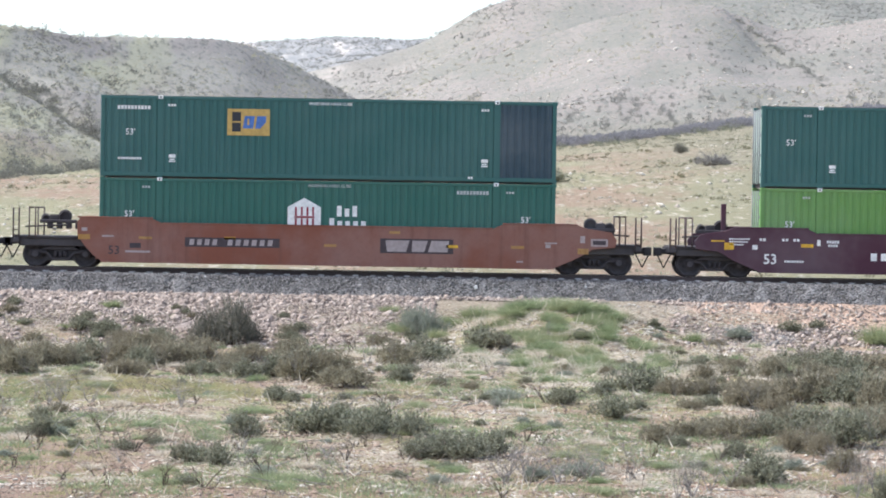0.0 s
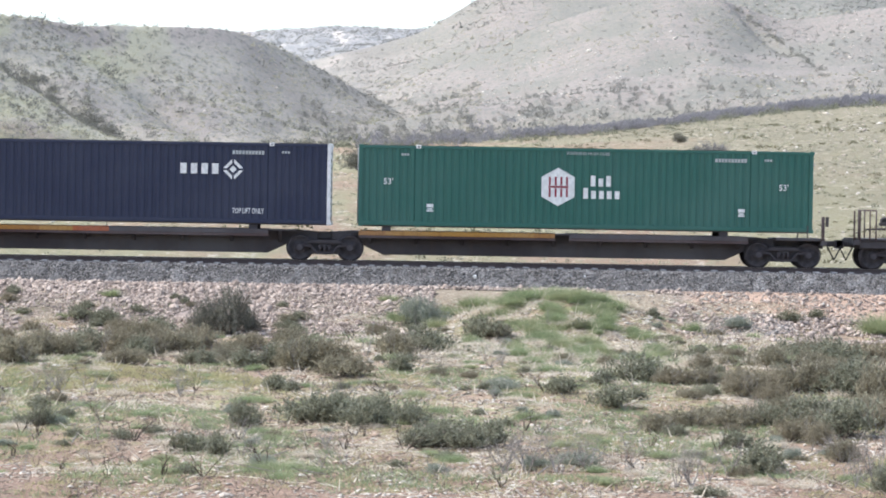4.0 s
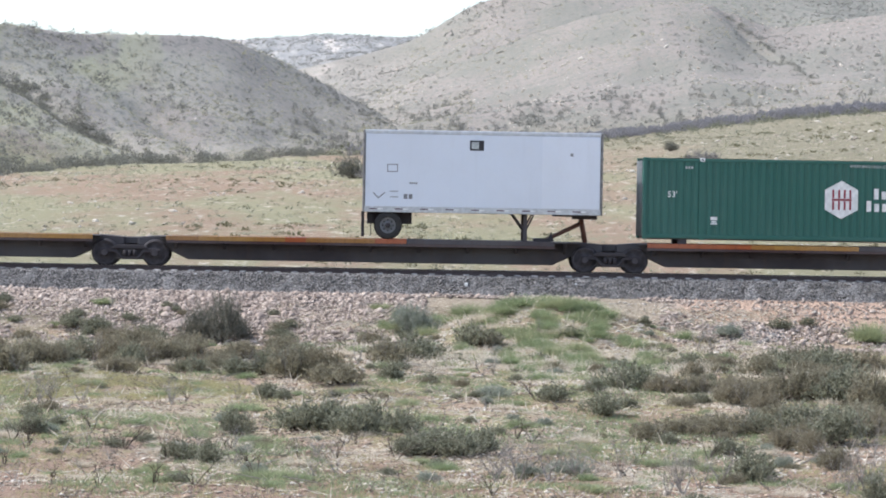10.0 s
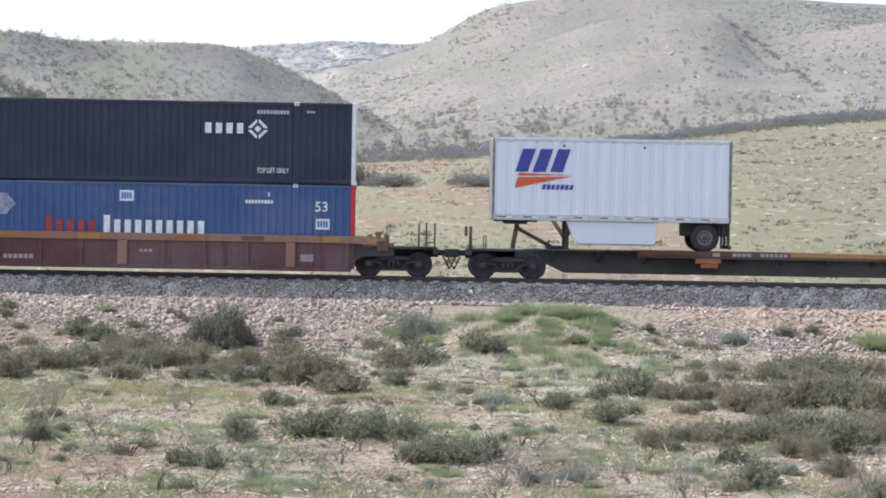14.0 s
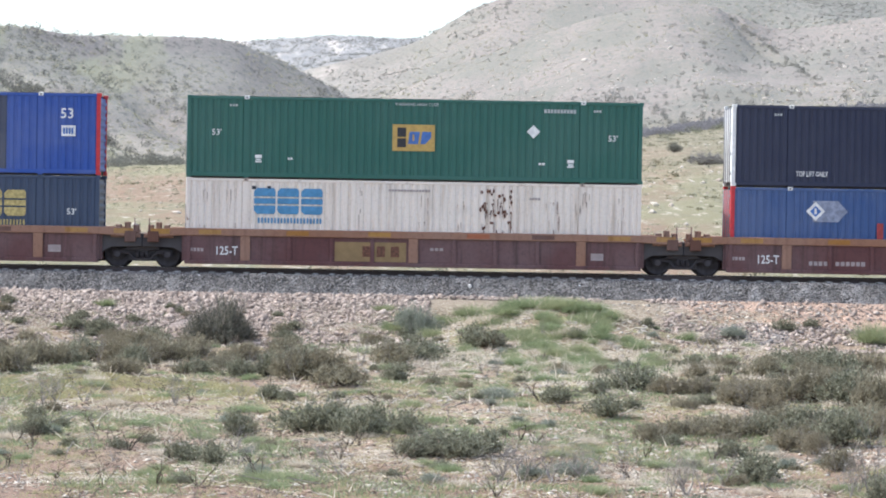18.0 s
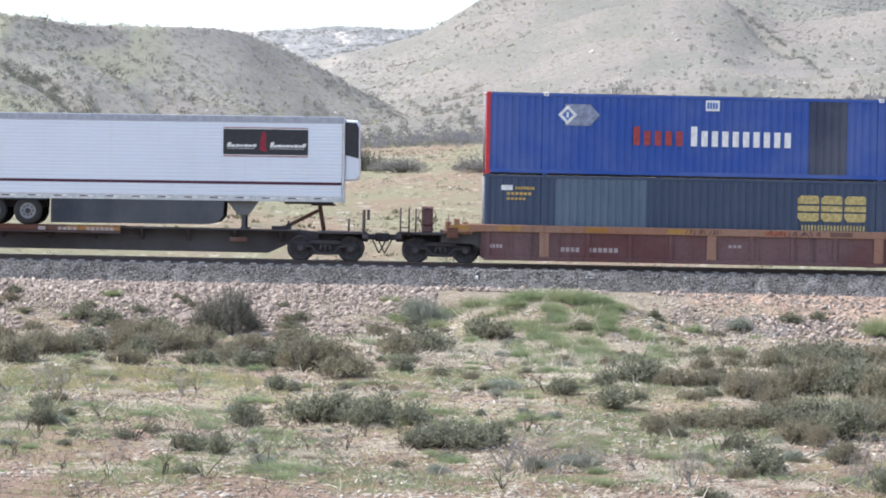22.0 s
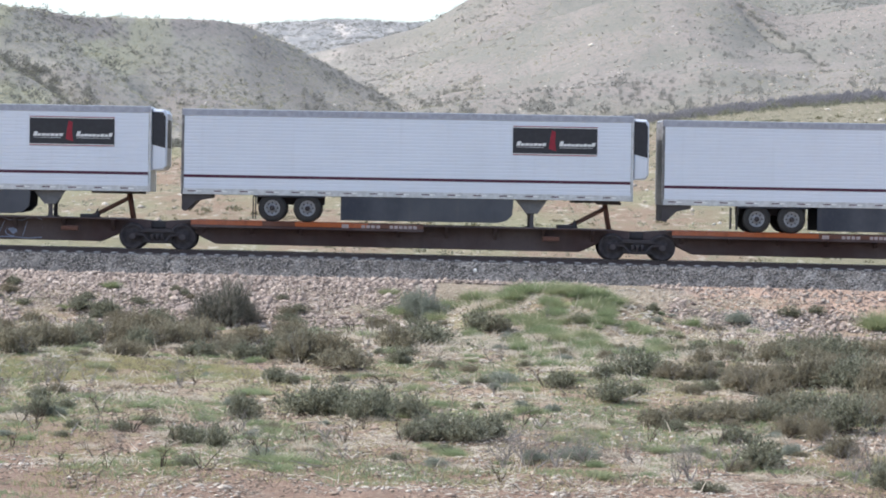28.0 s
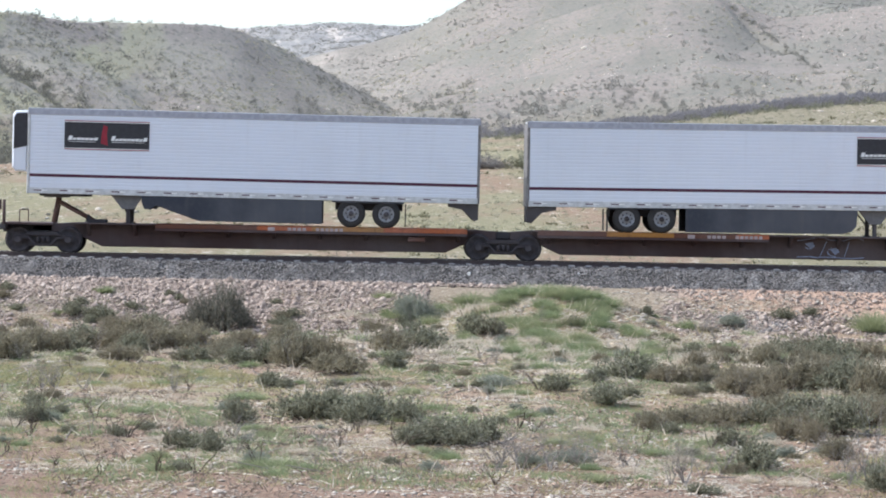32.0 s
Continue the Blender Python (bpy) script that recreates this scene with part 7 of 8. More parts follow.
DEAD = [
    (2.5, 53.1, 1.15, 0.85), (2.1, 52.6, 0.8, 0.7), (2.0, 51.4, 0.7, 0.5), (4.2, 52.2, 0.6, 0.75), (6.0, 52.6, 0.7, 0.8), (3.48, 54.4, 0.51, 0.69), (-6.96, 70.8, 1.00, 0.64), (-8.37, 71.5, 0.72, 0.74), (-5.44, 57.1, 0.30, 0.94),
    (-4.80, 70.2, 0.43, 0.87), (-4.83, 76.8, 0.31, 0.60), (-4.96, 55.9, 0.68, 0.35), (-3.28, 55.7, 0.68, 0.76), (-0.61, 88.0, 0.71, 1.09), (0.99, 101.0, 0.82, 1.25),
    (-1.22, 56.7, 0.57, 0.28), (6.79, 59.7, 0.36, 0.62), (7.95, 65.6, 0.80, 0.76), (9.91, 59.9, 0.44, 0.99), (5.10, 51.5, 0.73, 0.64), (8.22, 51.6, 0.84, 0.64),
    (2.89, 84.0, 0.85, 0.76), (5.16, 97.6, 0.47, 0.80), (1.18, 59.8, 0.48, 0.62), (4.73, 59.2, 0.48, 0.49), (-9.35, 82.4, 1.00, 0.85),
    (2.06, 53.0, 0.90, 0.75), (2.46, 51.9, 1.00, 0.80), (2.97, 52.4, 0.90, 0.90), (3.58, 53.4, 0.90, 0.70), (3.98, 54.9, 0.60, 0.60), (4.88, 50.3, 0.60, 0.80),
    (5.12, 50.2, 0.80, 1.00), (5.45, 50.7, 0.60, 0.80), (7.89, 50.4, 0.50, 1.00), (8.29, 50.8, 0.70, 1.20), (8.66, 51.8, 0.50, 1.10), (9.09, 62.3, 0.60, 0.90),
    (10.35, 98.0, 0.90, 0.90), (10.87, 97.9, 1.00, 0.90), (10.48, 102.0, 0.70, 0.70), (3.21, 83.9, 0.50, 0.90), (-7.98, 71.0, 0.90, 0.80), (-7.65, 71.1, 0.80, 0.70),
    (-1.11, 52.5, 0.70, 0.50), (-0.73, 53.5, 0.60, 0.60), (-2.59, 54.4, 0.70, 0.80),
]
# thin crooked twigs standing alone
SNAGS = [(-4.81, 70.3, 0.50, 1.05), (-4.51, 70.9, 0.35, 0.90), (-5.78, 61.2, 0.60, 0.90), (-5.25, 59.8, 0.50, 0.70), (-7.84, 71.6, 0.60, 0.80), (0.28, 58.0, 0.50, 0.80), (9.91, 85.9, 0.50, 0.80), (6.10, 75.8, 0.40, 0.60)]
GRASS = [
    (4.3, 100.6, 1.1, 0.55), (5.1, 100.9, 1.3, 0.6), (6.0, 100.5, 1.3, 0.6), (6.9, 100.8, 1.2, 0.55), (5.4, 98.2, 0.9, 0.5), (6.4, 97.4, 0.9, 0.5), (4.9, 96.0, 0.8, 0.45), (7.6, 100.2, 0.9, 0.5),
    (3.13, 103.4, 0.92, 0.60), (2.73, 102.6, 0.91, 0.46), (4.31, 103.7, 0.84, 0.60), (0.90, 102.9, 0.83, 0.55), (0.65, 101.7, 0.95, 0.54), (6.29, 95.0, 0.85, 0.55),
    (4.72, 87.4, 0.85, 0.43), (4.41, 81.5, 0.66, 0.40), (8.03, 96.7, 0.86, 0.56), (-1.79, 52.1, 0.95, 0.32), (-3.02, 68.5, 0.69, 0.28), (16.65, 101.8, 1.32, 1.05),
    (-3.61, 50.3, 0.41, 0.19), (7.32, 88.1, 0.89, 0.44),
]
GULLY_L = ((-52.2, 415.2), (-49.1, 412.1), (-46.0, 408.9), (-42.8, 403.7), (-39.2, 398.1), (-35.0, 392.9), (-29.8, 385.3))
GULLY_R = ((69.5, 613), (71.3, 604), (73.3, 596), (74.7, 581), (74.2, 548), (74.9, 531), (72.6, 501))
YUCCA = [(-2.92, 88.1, 0.35)]
VALLEY_BUSHES = [(-2.6, 262, 1.7, 2.7, "broom"), (-1.3, 261, 2.1, 1.4, "grey"), (0.6, 257, 2.7, 1.7, "grey"), (7.8, 249, 3.2, 1.8, "grey"), (9.2, 247, 2.4, 1.1, "grey"), (11.9, 239, 2.4, 1.8, "sage"), (28.9, 302, 1.1, 1.4, "broom"), (26.7, 256, 2.1, 1.5, "grey")]


def planting():
    for kind, rows in (("sage", SAGE_A), ("sage", SAGE_B), ("brush", BRUSH_A), ("brush", BRUSH_B), ("broom", BROOM)):
        for x, y, w, h in rows:
            shrub("sage" if kind == "brush" and random.random() < 0.3 else kind, x, y, w, h)
    for x, y, w, h in PALE:
        shrub("pale", x, y, w, h)
    for x, y, w, h in DEAD:
        dead_bush(x, y, w * 0.9, h)
    for x, y, w, h in SNAGS:
        dead_bush(x, y, w, h, False)
    # smaller brush and sage between them, in two drifts
    for x0, x1, y0, y1, n in ((-14.0, -2.5, 81, 93, 40), (8.6, 15.5, 62, 78, 26), (8.5, 15.5, 84, 93, 34)):
        for i in range(n):
            y, k = random.uniform(y0, y1), random.uniform(0.35, 0.85)
            x = random.uniform(x0, x1)
            if abs(x) < 0.165 * y:
                shrub(random.choice(("brush", "brush", "brush", "sage")), x, y, k, k * random.uniform(0.55, 0.95))
    # bare twigs that stand up out of the brush
    for x, y, w, h in BRUSH_A + BRUSH_B:
        for i in range(random.choice((1, 2, 2))):
            dead_bush(x + random.uniform(-0.5, 0.5), y - random.uniform(0.2, 0.6), w * 0.5, h * random.uniform(0.8, 1.3), random.random() < 0.25)
    for x, y, w, h in GRASS:
        grass_mound(x, y, w * 1.05, h * 0.85)
    for i in range(120):
        y = random.uniform(50, 98)
        x = random.uniform(-0.155, 0.165) * y
        k = random.uniform(0.15, 0.4)
        shrub(random.choice(("sage", "sage", "brush", "pale")), x, y, k, k * random.uniform(0.5, 0.8))
    for i in range(60):
        y = random.uniform(86, 103)
        x = random.gauss(6.2, 2.6)
        k = random.uniform(0.3, 0.8)
        grass_mound(x, y, k, k * random.uniform(0.5, 0.8))
    for i in range(34):
        y = random.uniform(84, 103.5)
        x = random.gauss(5.8, 3.0)
        k = random.uniform(0.4, 0.95)
        dry_tussock(x, y, k, k * random.uniform(0.3, 0.55))
    for i in range(80):
        y = random.uniform(50, 100)
        x = random.uniform(-0.155, 0.165) * y
        k = random.uniform(0.25, 0.55)
        dry_tussock(x, y, k, k * random.uniform(0.3, 0.6))
    for i in range(46):
        y, k = random.uniform(84, 102), random.uniform(0.2, 0.5)
        shrub(random.choice(("sage", "brush", "pale")), random.uniform(0.5, 12.5), y, k, k * random.uniform(0.5, 0.9))
    for x, y, k in YUCCA:
        yucca(x, y, k)
    # odd dead bushes between the others
    for i in range(150):
        y = random.uniform(49, 98)
        x = random.uniform(-0.155, 0.165) * y
        k = random.uniform(0.35, 0.9)
        dead_bush(x, y, k, k * random.uniform(0.5, 1.15), False)
    # weeds on the rubble bank
    for i in range(34):
        x, y, k = random.uniform(-17, 2.0), random.uniform(98.5, 104), random.uniform(0.25, 0.7)
        if i % 3:
            shrub(random.choice(("sage", "brush", "sage")), x, y, k, k * random.uniform(0.5, 0.8))
        else:
            grass_mound(x, y, k * 1.3, k * 0.6)
    # small fresh tufts
    for i in range(150):
        y = random.uniform(50, 100)
        x = random.uniform(-0.155, 0.165) * y
        k = random.uniform(0.25, 0.6)
        grass_mound(x, y, k, k * random.uniform(0.3, 0.5))


planting()


def scatter(n, y0, y1, rng, reach=0.175, x0=None, x1=None):
    """Even spots on the ground of the flat, a little wider than the view."""
    y = np.sqrt(rng.uniform(y0 * y0, y1 * y1, n)) if x0 is None else rng.uniform(y0, y1, n)
    x = rng.uniform(-reach, reach, n) * y if x0 is None else rng.uniform(x0, x1, n)
    return x, y


OCTA = np.array([(1, 0, 0), (-1, 0, 0), (0, 1, 0), (0, -1, 0), (0, 0, 1), (0, 0, -1)], float)
OCTA_F = np.array([(0, 2, 4), (2, 1, 4), (1, 3, 4), (3, 0, 4), (2, 0, 5), (1, 2, 5), (3, 1, 5), (0, 3, 5)])


def stones(name, x, y, z, size, flat, mat, rng, label, category):
    n = len(x)
    v = OCTA[None] * (1 + rng.uniform(-0.35, 0.35, (n, 6, 3)))
    a = rng.uniform(0, 6.28, n)
    c, s = np.cos(a)[:, None], np.sin(a)[:, None]
    lx, ly = size[:, None] * rng.uniform(0.8, 1.4, n)[:, None], size[:, None]
    vx, vy, vz = v[..., 0] * lx, v[..., 1] * ly, v[..., 2] * size[:, None] * flat
    tilt = rng.uniform(-0.6, 0.6, n)[:, None]
    vz = vz + vx * tilt * (flat > 0.4)
    co = np.stack([x[:, None] + vx * c - vy * s, y[:, None] + vx * s + vy * c, z[:, None] + vz], -1).reshape(-1, 3)
    f = (OCTA_F[None] + (np.arange(n) * 6)[:, None, None]).reshape(-1, 3)
    tagged(new(name, mesh_of(name, co, f, mat)), label, category, kind="stuff")


def litter():
    rng = np.random.default_rng(11)
    # ballast
    n = 30000
    x = rng.uniform(-21, 21, n)
    a = rng.uniform(-2.95, -1.38, n)
    z = np.interp(a, (-3.35, -3.1, -2.7, -2.3, -1.95, -1.7, -0.6), (-1.25, -0.98, -0.72, -0.48, -0.235, -0.185, -0.175))
    stones("ballast_stones", x, TRACK_Y + a, z + 0.01, rng.uniform(0.018, 0.045, n), 0.75, M["ballast_stone"], rng, "loose grey crushed stone on the ballast slope", "gravel")
    # broken pink rock on the bank
    n = 70000
    x = rng.uniform(-20, 20, n)
    y = TRACK_Y - 2.9 - np.abs(rng.normal(0, 3.4, n))
    keep = vnoise(x / 1.7, y / 1.2, 61) + 0.35 * vnoise(x / 0.6, y / 0.6, 62) - 0.25 * np.exp(-(((x - 7.0) / 3.6) ** 2 + ((y - 102) / 4) ** 2)) > -0.24
    keep |= (y > 103.4) & (np.abs(x - 7.0) > 3.5)
    keep &= ~((x > 1.6) & (x < 9.6) & (y < 105.0))          # straw and grass cover the spoil mound
    keep &= ~((x > 10.2) & (y > 102.9) & (rng.random(n) < 0.85))   # bare clay at the top of the bank
    x, y = x[keep], y[keep]
    stones("broken_rock", x, y, height(x, y) + 0.02, rng.gamma(1.3, 0.022, len(x)) + 0.013, 0.7, M["pink_stone"], rng, "broken pinkish rock spilled down the bank", "rubble")
    # a spill of grey ballast below the clay
    t, r = rng.uniform(0, 6.28, 900), np.sqrt(rng.random(900))
    x, y = 12.2 + np.cos(t) * r * 1.5, 101.7 + np.sin(t) * r * 1.1
    stones("spilled_ballast", x, y, height(x, y) + 0.02, rng.uniform(0.03, 0.07, 900), 0.7, M["ballast_stone"], rng, "spilled grey ballast below the bare clay", "gravel")
    # pale chips over the flat and the spoil mound
    x, y = scatter(70000, 44, 105, rng)
    m = vnoise(x / 3.2, y / 4.5, 71) + 1.0 * vnoise(x / 0.8, y / 1.4, 72) + 0.5 * np.exp(-(((x - 6.0) / 5.0) ** 2 + ((y - 94) / 10) ** 2))
    keep = m > 0.26
    x, y = x[keep], y[keep]
    stones("pale_stone_chips", x, y, height(x, y) + 0.008, (rng.gamma(2.0, 0.013, len(x)) + 0.012) * (0.5 + y / 120), 0.35, M["pale_stone"], rng, "pale flat stone chips strewn over the soil", "gravel")
    # larger pale flakes of rock and wood, thickest on the mound
    x, y = rng.uniform(-1.5, 13.0, 5200), rng.uniform(83, 103.6, 5200)
    far, fat = scatter(3800, 48, 84, rng)
    x, y = np.concatenate([x, far]), np.concatenate([y, fat])
    keep = vnoise(x / 0.9, y / 1.5, 75) + 0.6 * vnoise(x / 3.0, y / 4.0, 76) > 0.12
    x, y = x[keep], y[keep]
    stones("pale_rock_flakes", x, y, height(x, y) + 0.012, rng.uniform(0.045, 0.125, len(x)) * np.where(y > 83, 1.0, 0.6), 0.3, M["pale_flake"], rng, "pale rock flakes lying on the soil and the spoil mound", "gravel")
    x, y = scatter(16000, 44, 104, rng)
    stones("brown_stone_chips", x, y, height(x, y) + 0.008, rng.gamma(2.0, 0.014, len(x)) + 0.015, 0.4, M["brown_stone"], rng, "small brown stones strewn over the soil", "gravel")
    # short grass, in drifts
    for name, key, count, lo, seed, hi, label in (("short_grass", "drygrass", 24000, -0.05, 81, 0.11, "short straw-coloured and green grass in drifts"),
                                                  ("green_grass", "grassleaf", 36000, 0.06, 83, 0.15, "thin drifts of fresh green grass")):
        x, y = scatter(count, 44, 103, rng)
        keep = 1.3 * vnoise(x / 2.2, y / 5.0, seed) + 0.4 * vnoise(x / 0.7, y / 0.7, seed + 1) > lo + 0.25 * np.clip((54 - y) / 8, 0, 1)
        x, y = x[keep], y[keep]
        k = np.repeat(np.arange(len(x)), 12)
        px, py = x[k] + rng.normal(0, 0.10, len(k)), y[k] + rng.normal(0, 0.10, len(k))
        pos = np.stack([px, py, height(px, py) - 0.015], 1)
        ax = unit(rng.normal(size=(len(k), 3)) * 0.8 + [0, 0, 1])
        v, f = spikes(pos, ax, rng.uniform(0.06, hi, len(k)), 0.016, rng)
        tagged(new(name, mesh_of(name, v, f, M[key])), label, "grass", kind="stuff")
    # a low yellow-olive drift before the brush
    n = 5200
    t, r = rng.uniform(0, 6.28, n), np.sqrt(rng.random(n))
    x, y = -6.6 + np.cos(t) * r * 3.6, 75.8 + np.sin(t) * r * 4.6
    keep = vnoise(x / 0.9, y / 1.6, 85) + 0.4 * vnoise(x / 0.3, y / 0.5, 86) > -0.08
    x, y = x[keep], y[keep]
    k = np.repeat(np.arange(len(x)), 10)
    px, py = x[k] + rng.normal(0, 0.12, len(k)), y[k] + rng.normal(0, 0.12, len(k))
    v, f = spikes(np.stack([px, py, height(px, py) - 0.015], 1), unit(rng.normal(size=(len(k), 3)) * 0.8 + [0, 0, 1]), rng.uniform(0.05, 0.12, len(k)), 0.018, rng)
    tagged(new("olive_grass", mesh_of("olive_grass", v, f, M["drygrass"])), "low yellow-olive grass drift before the brush", "grass", kind="stuff")
    # a lush patch on the crown of the spoil mound, and one by the bank
    n = 2700
    t, r = rng.uniform(0, 6.28, n), np.sqrt(rng.random(n))
    x, y = 5.5 + np.cos(t) * r * 2.3 + rng.normal(0, 0.5, n), 99.7 + np.sin(t) * r * 2.6
    keep = vnoise(x / 0.8, y / 0.9, 87) + 0.4 * vnoise(x / 0.3, y / 0.4, 88) > 0.06
    x, y = x[keep], y[keep]
    k = np.repeat(np.arange(len(x)), 14)
    px, py = x[k] + rng.normal(0, 0.10, len(k)), y[k] + rng.normal(0, 0.10, len(k))
    v, f = spikes(np.stack([px, py, height(px, py) - 0.015], 1), unit(rng.normal(size=(len(k), 3)) * 0.6 + [0, 0, 1]), rng.uniform(0.08, 0.34, len(k)), 0.024, rng)
    tagged(new("lush_grass", mesh_of("lush_grass", v, f, M["grassleaf"])), "lush green grass patch on the spoil mound", "grass", kind="stuff")
    # bleached straw lying flat, thickest on the spoil mound
    x, y = scatter(76000, 46, 104, rng)
    m = vnoise(x / 2.6, y / 4.5, 91) + 1.5 * vnoise(x / 0.7, y / 1.6, 92) + 0.5 * np.exp(-(((x - 5.0) / 6.0) ** 2 + ((y - 95) / 10) ** 2))
    keep = m > 0.30 + 0.38 * np.clip((84 - y) / 6, 0, 1) * (rng.random(len(x)) < 0.85)
    x, y = x[keep], y[keep]
    k = np.repeat(np.arange(len(x)), 5)
    px, py = x[k] + rng.normal(0, 0.12, len(k)), y[k] + rng.normal(0, 0.16, len(k))
    v, f = spikes(np.stack([px, py, height(px, py) + 0.01], 1), unit(rng.normal(size=(len(k), 3)) * [1, 1, 0.12] + [0, 0, 0.08]), rng.uniform(0.08, 0.28, len(k)) * (0.5 + py / 120), 0.012 + 0.00013 * py, rng)
    tagged(new("straw_litter", mesh_of("straw_litter", v, f, M["straw"])), "bleached straw and dead stalks lying on the soil", "straw", kind="stuff")
    # bleached stalks and split wood lying criss-cross on the mound, fewer on the flat
    x, y = rng.uniform(-1.0, 12.5, 3600), rng.uniform(84, 103.5, 3600)
    fx, fy = scatter(2600, 47, 90, rng)
    x, y = np.concatenate([x, fx]), np.concatenate([y, fy])
    keep = vnoise(x / 1.1, y / 1.8, 97) + 0.5 * vnoise(x / 0.4, y / 0.6, 98) > 0.0
    x, y = x[keep], y[keep]
    k = np.repeat(np.arange(len(x)), 3)
    px, py = x[k] + rng.normal(0, 0.15, len(k)), y[k] + rng.normal(0, 0.2, len(k))
    v, f = spikes(np.stack([px, py, height(px, py) + 0.015], 1), unit(rng.normal(size=(len(k), 3)) * [1, 0.8, 0.35] + [0, 0, 0.22]), rng.uniform(0.12, 0.5, len(k)) * (0.4 + py / 150), 0.014 + 0.00022 * py, rng)
    tagged(new("bleached_stalks", mesh_of("bleached_stalks", v, f, M["straw"])), "bleached stalks and split wood lying criss-cross", "stalks", kind="stuff")
    # dark twig litter and dry stalks
    x, y = scatter(17000, 46, 104, rng)
    keep = vnoise(x / 1.8, y / 3.0, 95) + 0.6 * vnoise(x / 0.6, y / 0.8, 96) > -0.08
    x, y = x[keep], y[keep]
    k = np.repeat(np.arange(len(x)), 4)
    px, py = x[k] + rng.normal(0, 0.10, len(k)), y[k] + rng.normal(0, 0.12, len(k))
    v, f = spikes(np.stack([px, py, height(px, py) + 0.005], 1), unit(rng.normal(size=(len(k), 3)) * [1, 1, 0.5] + [0, 0, 0.4]), rng.uniform(0.08, 0.24, len(k)), 0.017, rng)
    tagged(new("twig_litter", mesh_of("twig_litter", v, f, M["litter"])), "dark dry stalks and twig litter on the soil", "twigs", kind="stuff")
    # fallen sticks
    m = Mesher()
    x, y = scatter(260, 50, 100, rng)
    for i in range(len(x)):
        a, l = rng.uniform(0, 6.28), rng.uniform(0.2, 0.8)
        p = Vector((x[i], y[i], at(x[i], y[i]) + 0.02))
        q = p + Vector((math.cos(a) * l, math.sin(a) * l, rng.uniform(0, 0.25)))
        m.tube(p, q, 0.016, 4, 0.008, False)
    tagged(new("fallen_sticks", m.data("fallen_sticks", M["twig"])), "grey dead sticks lying about on the soil", "sticks", kind="stuff")


litter()


def bright_stone(x, a, z, r):
    rng = np.random.default_rng(int(abs(x) * 100) + 5)
    v = unit(rng.normal(size=(14, 3)))
    bm = bmesh.new()
    for q in v:
        bm.verts.new(q * [r * 1.3, r, r * 0.9])
    bmesh.ops.convex_hull(bm, input=bm.verts)
    me = bpy.data.meshes.new("white_stone")
    bm.to_mesh(me)
    bm.free()
    me.materials.append(M["whitepaint"])
    ob = new("white_stone", me)
    ob.location = (x, TRACK_Y + a, z + r * 0.6)
    tagged(ob, "single white stone lying on the grey ballast", "stone", "white stones")


bright_stone(3.05, -2.35, -0.49, 0.075)
bright_stone(6.9, -2.2, -0.39, 0.035)
bright_stone(-6.5, -2.0, -0.25, 0.03)


# ---- far scrub ----
def clumps(name, x, y, size, tall, mat, rng, label, leaves=34, upright=0.5, leaf=0.18):
    """Ragged small bushes far off: loose sprays of small leaves."""
    n = len(x)
    k = np.repeat(np.arange(n), leaves)
    d = unit(rng.normal(size=(len(k), 3)))
    d[:, 2] = np.abs(d[:, 2])
    r = rng.random(len(k))[:, None] ** 0.45
    s = size[k][:, None]
    z = height(x, y)
    pos = np.stack([x[k], y[k], z[k]], 1) + d * r * s * [0.5, 0.5, 0] + d * r * s * [0, 0, 1] * np.broadcast_to(tall, n)[k][:, None] * 0.85
    ax = unit(d + rng.normal(size=d.shape) * 0.6 + [0, 0, upright])
    v, f = spikes(pos, ax, size[k] * leaf * rng.uniform(0.7, 1.3, len(k)), size[k] * leaf * rng.uniform(0.4, 0.85, len(k)), rng)
    tagged(new(name, mesh_of(name, v, f, mat)), label, "scrub", kind="stuff")


def fan(n, u0, u1, d0, d1, rng):
    """Even spots ahead of the eye between two bearings and two distances."""
    d = np.sqrt(rng.uniform(d0 * d0, d1 * d1, n))
    u = rng.uniform(u0, u1, n)
    y = d / np.sqrt(1 + u * u)
    return u * y, y, u, d


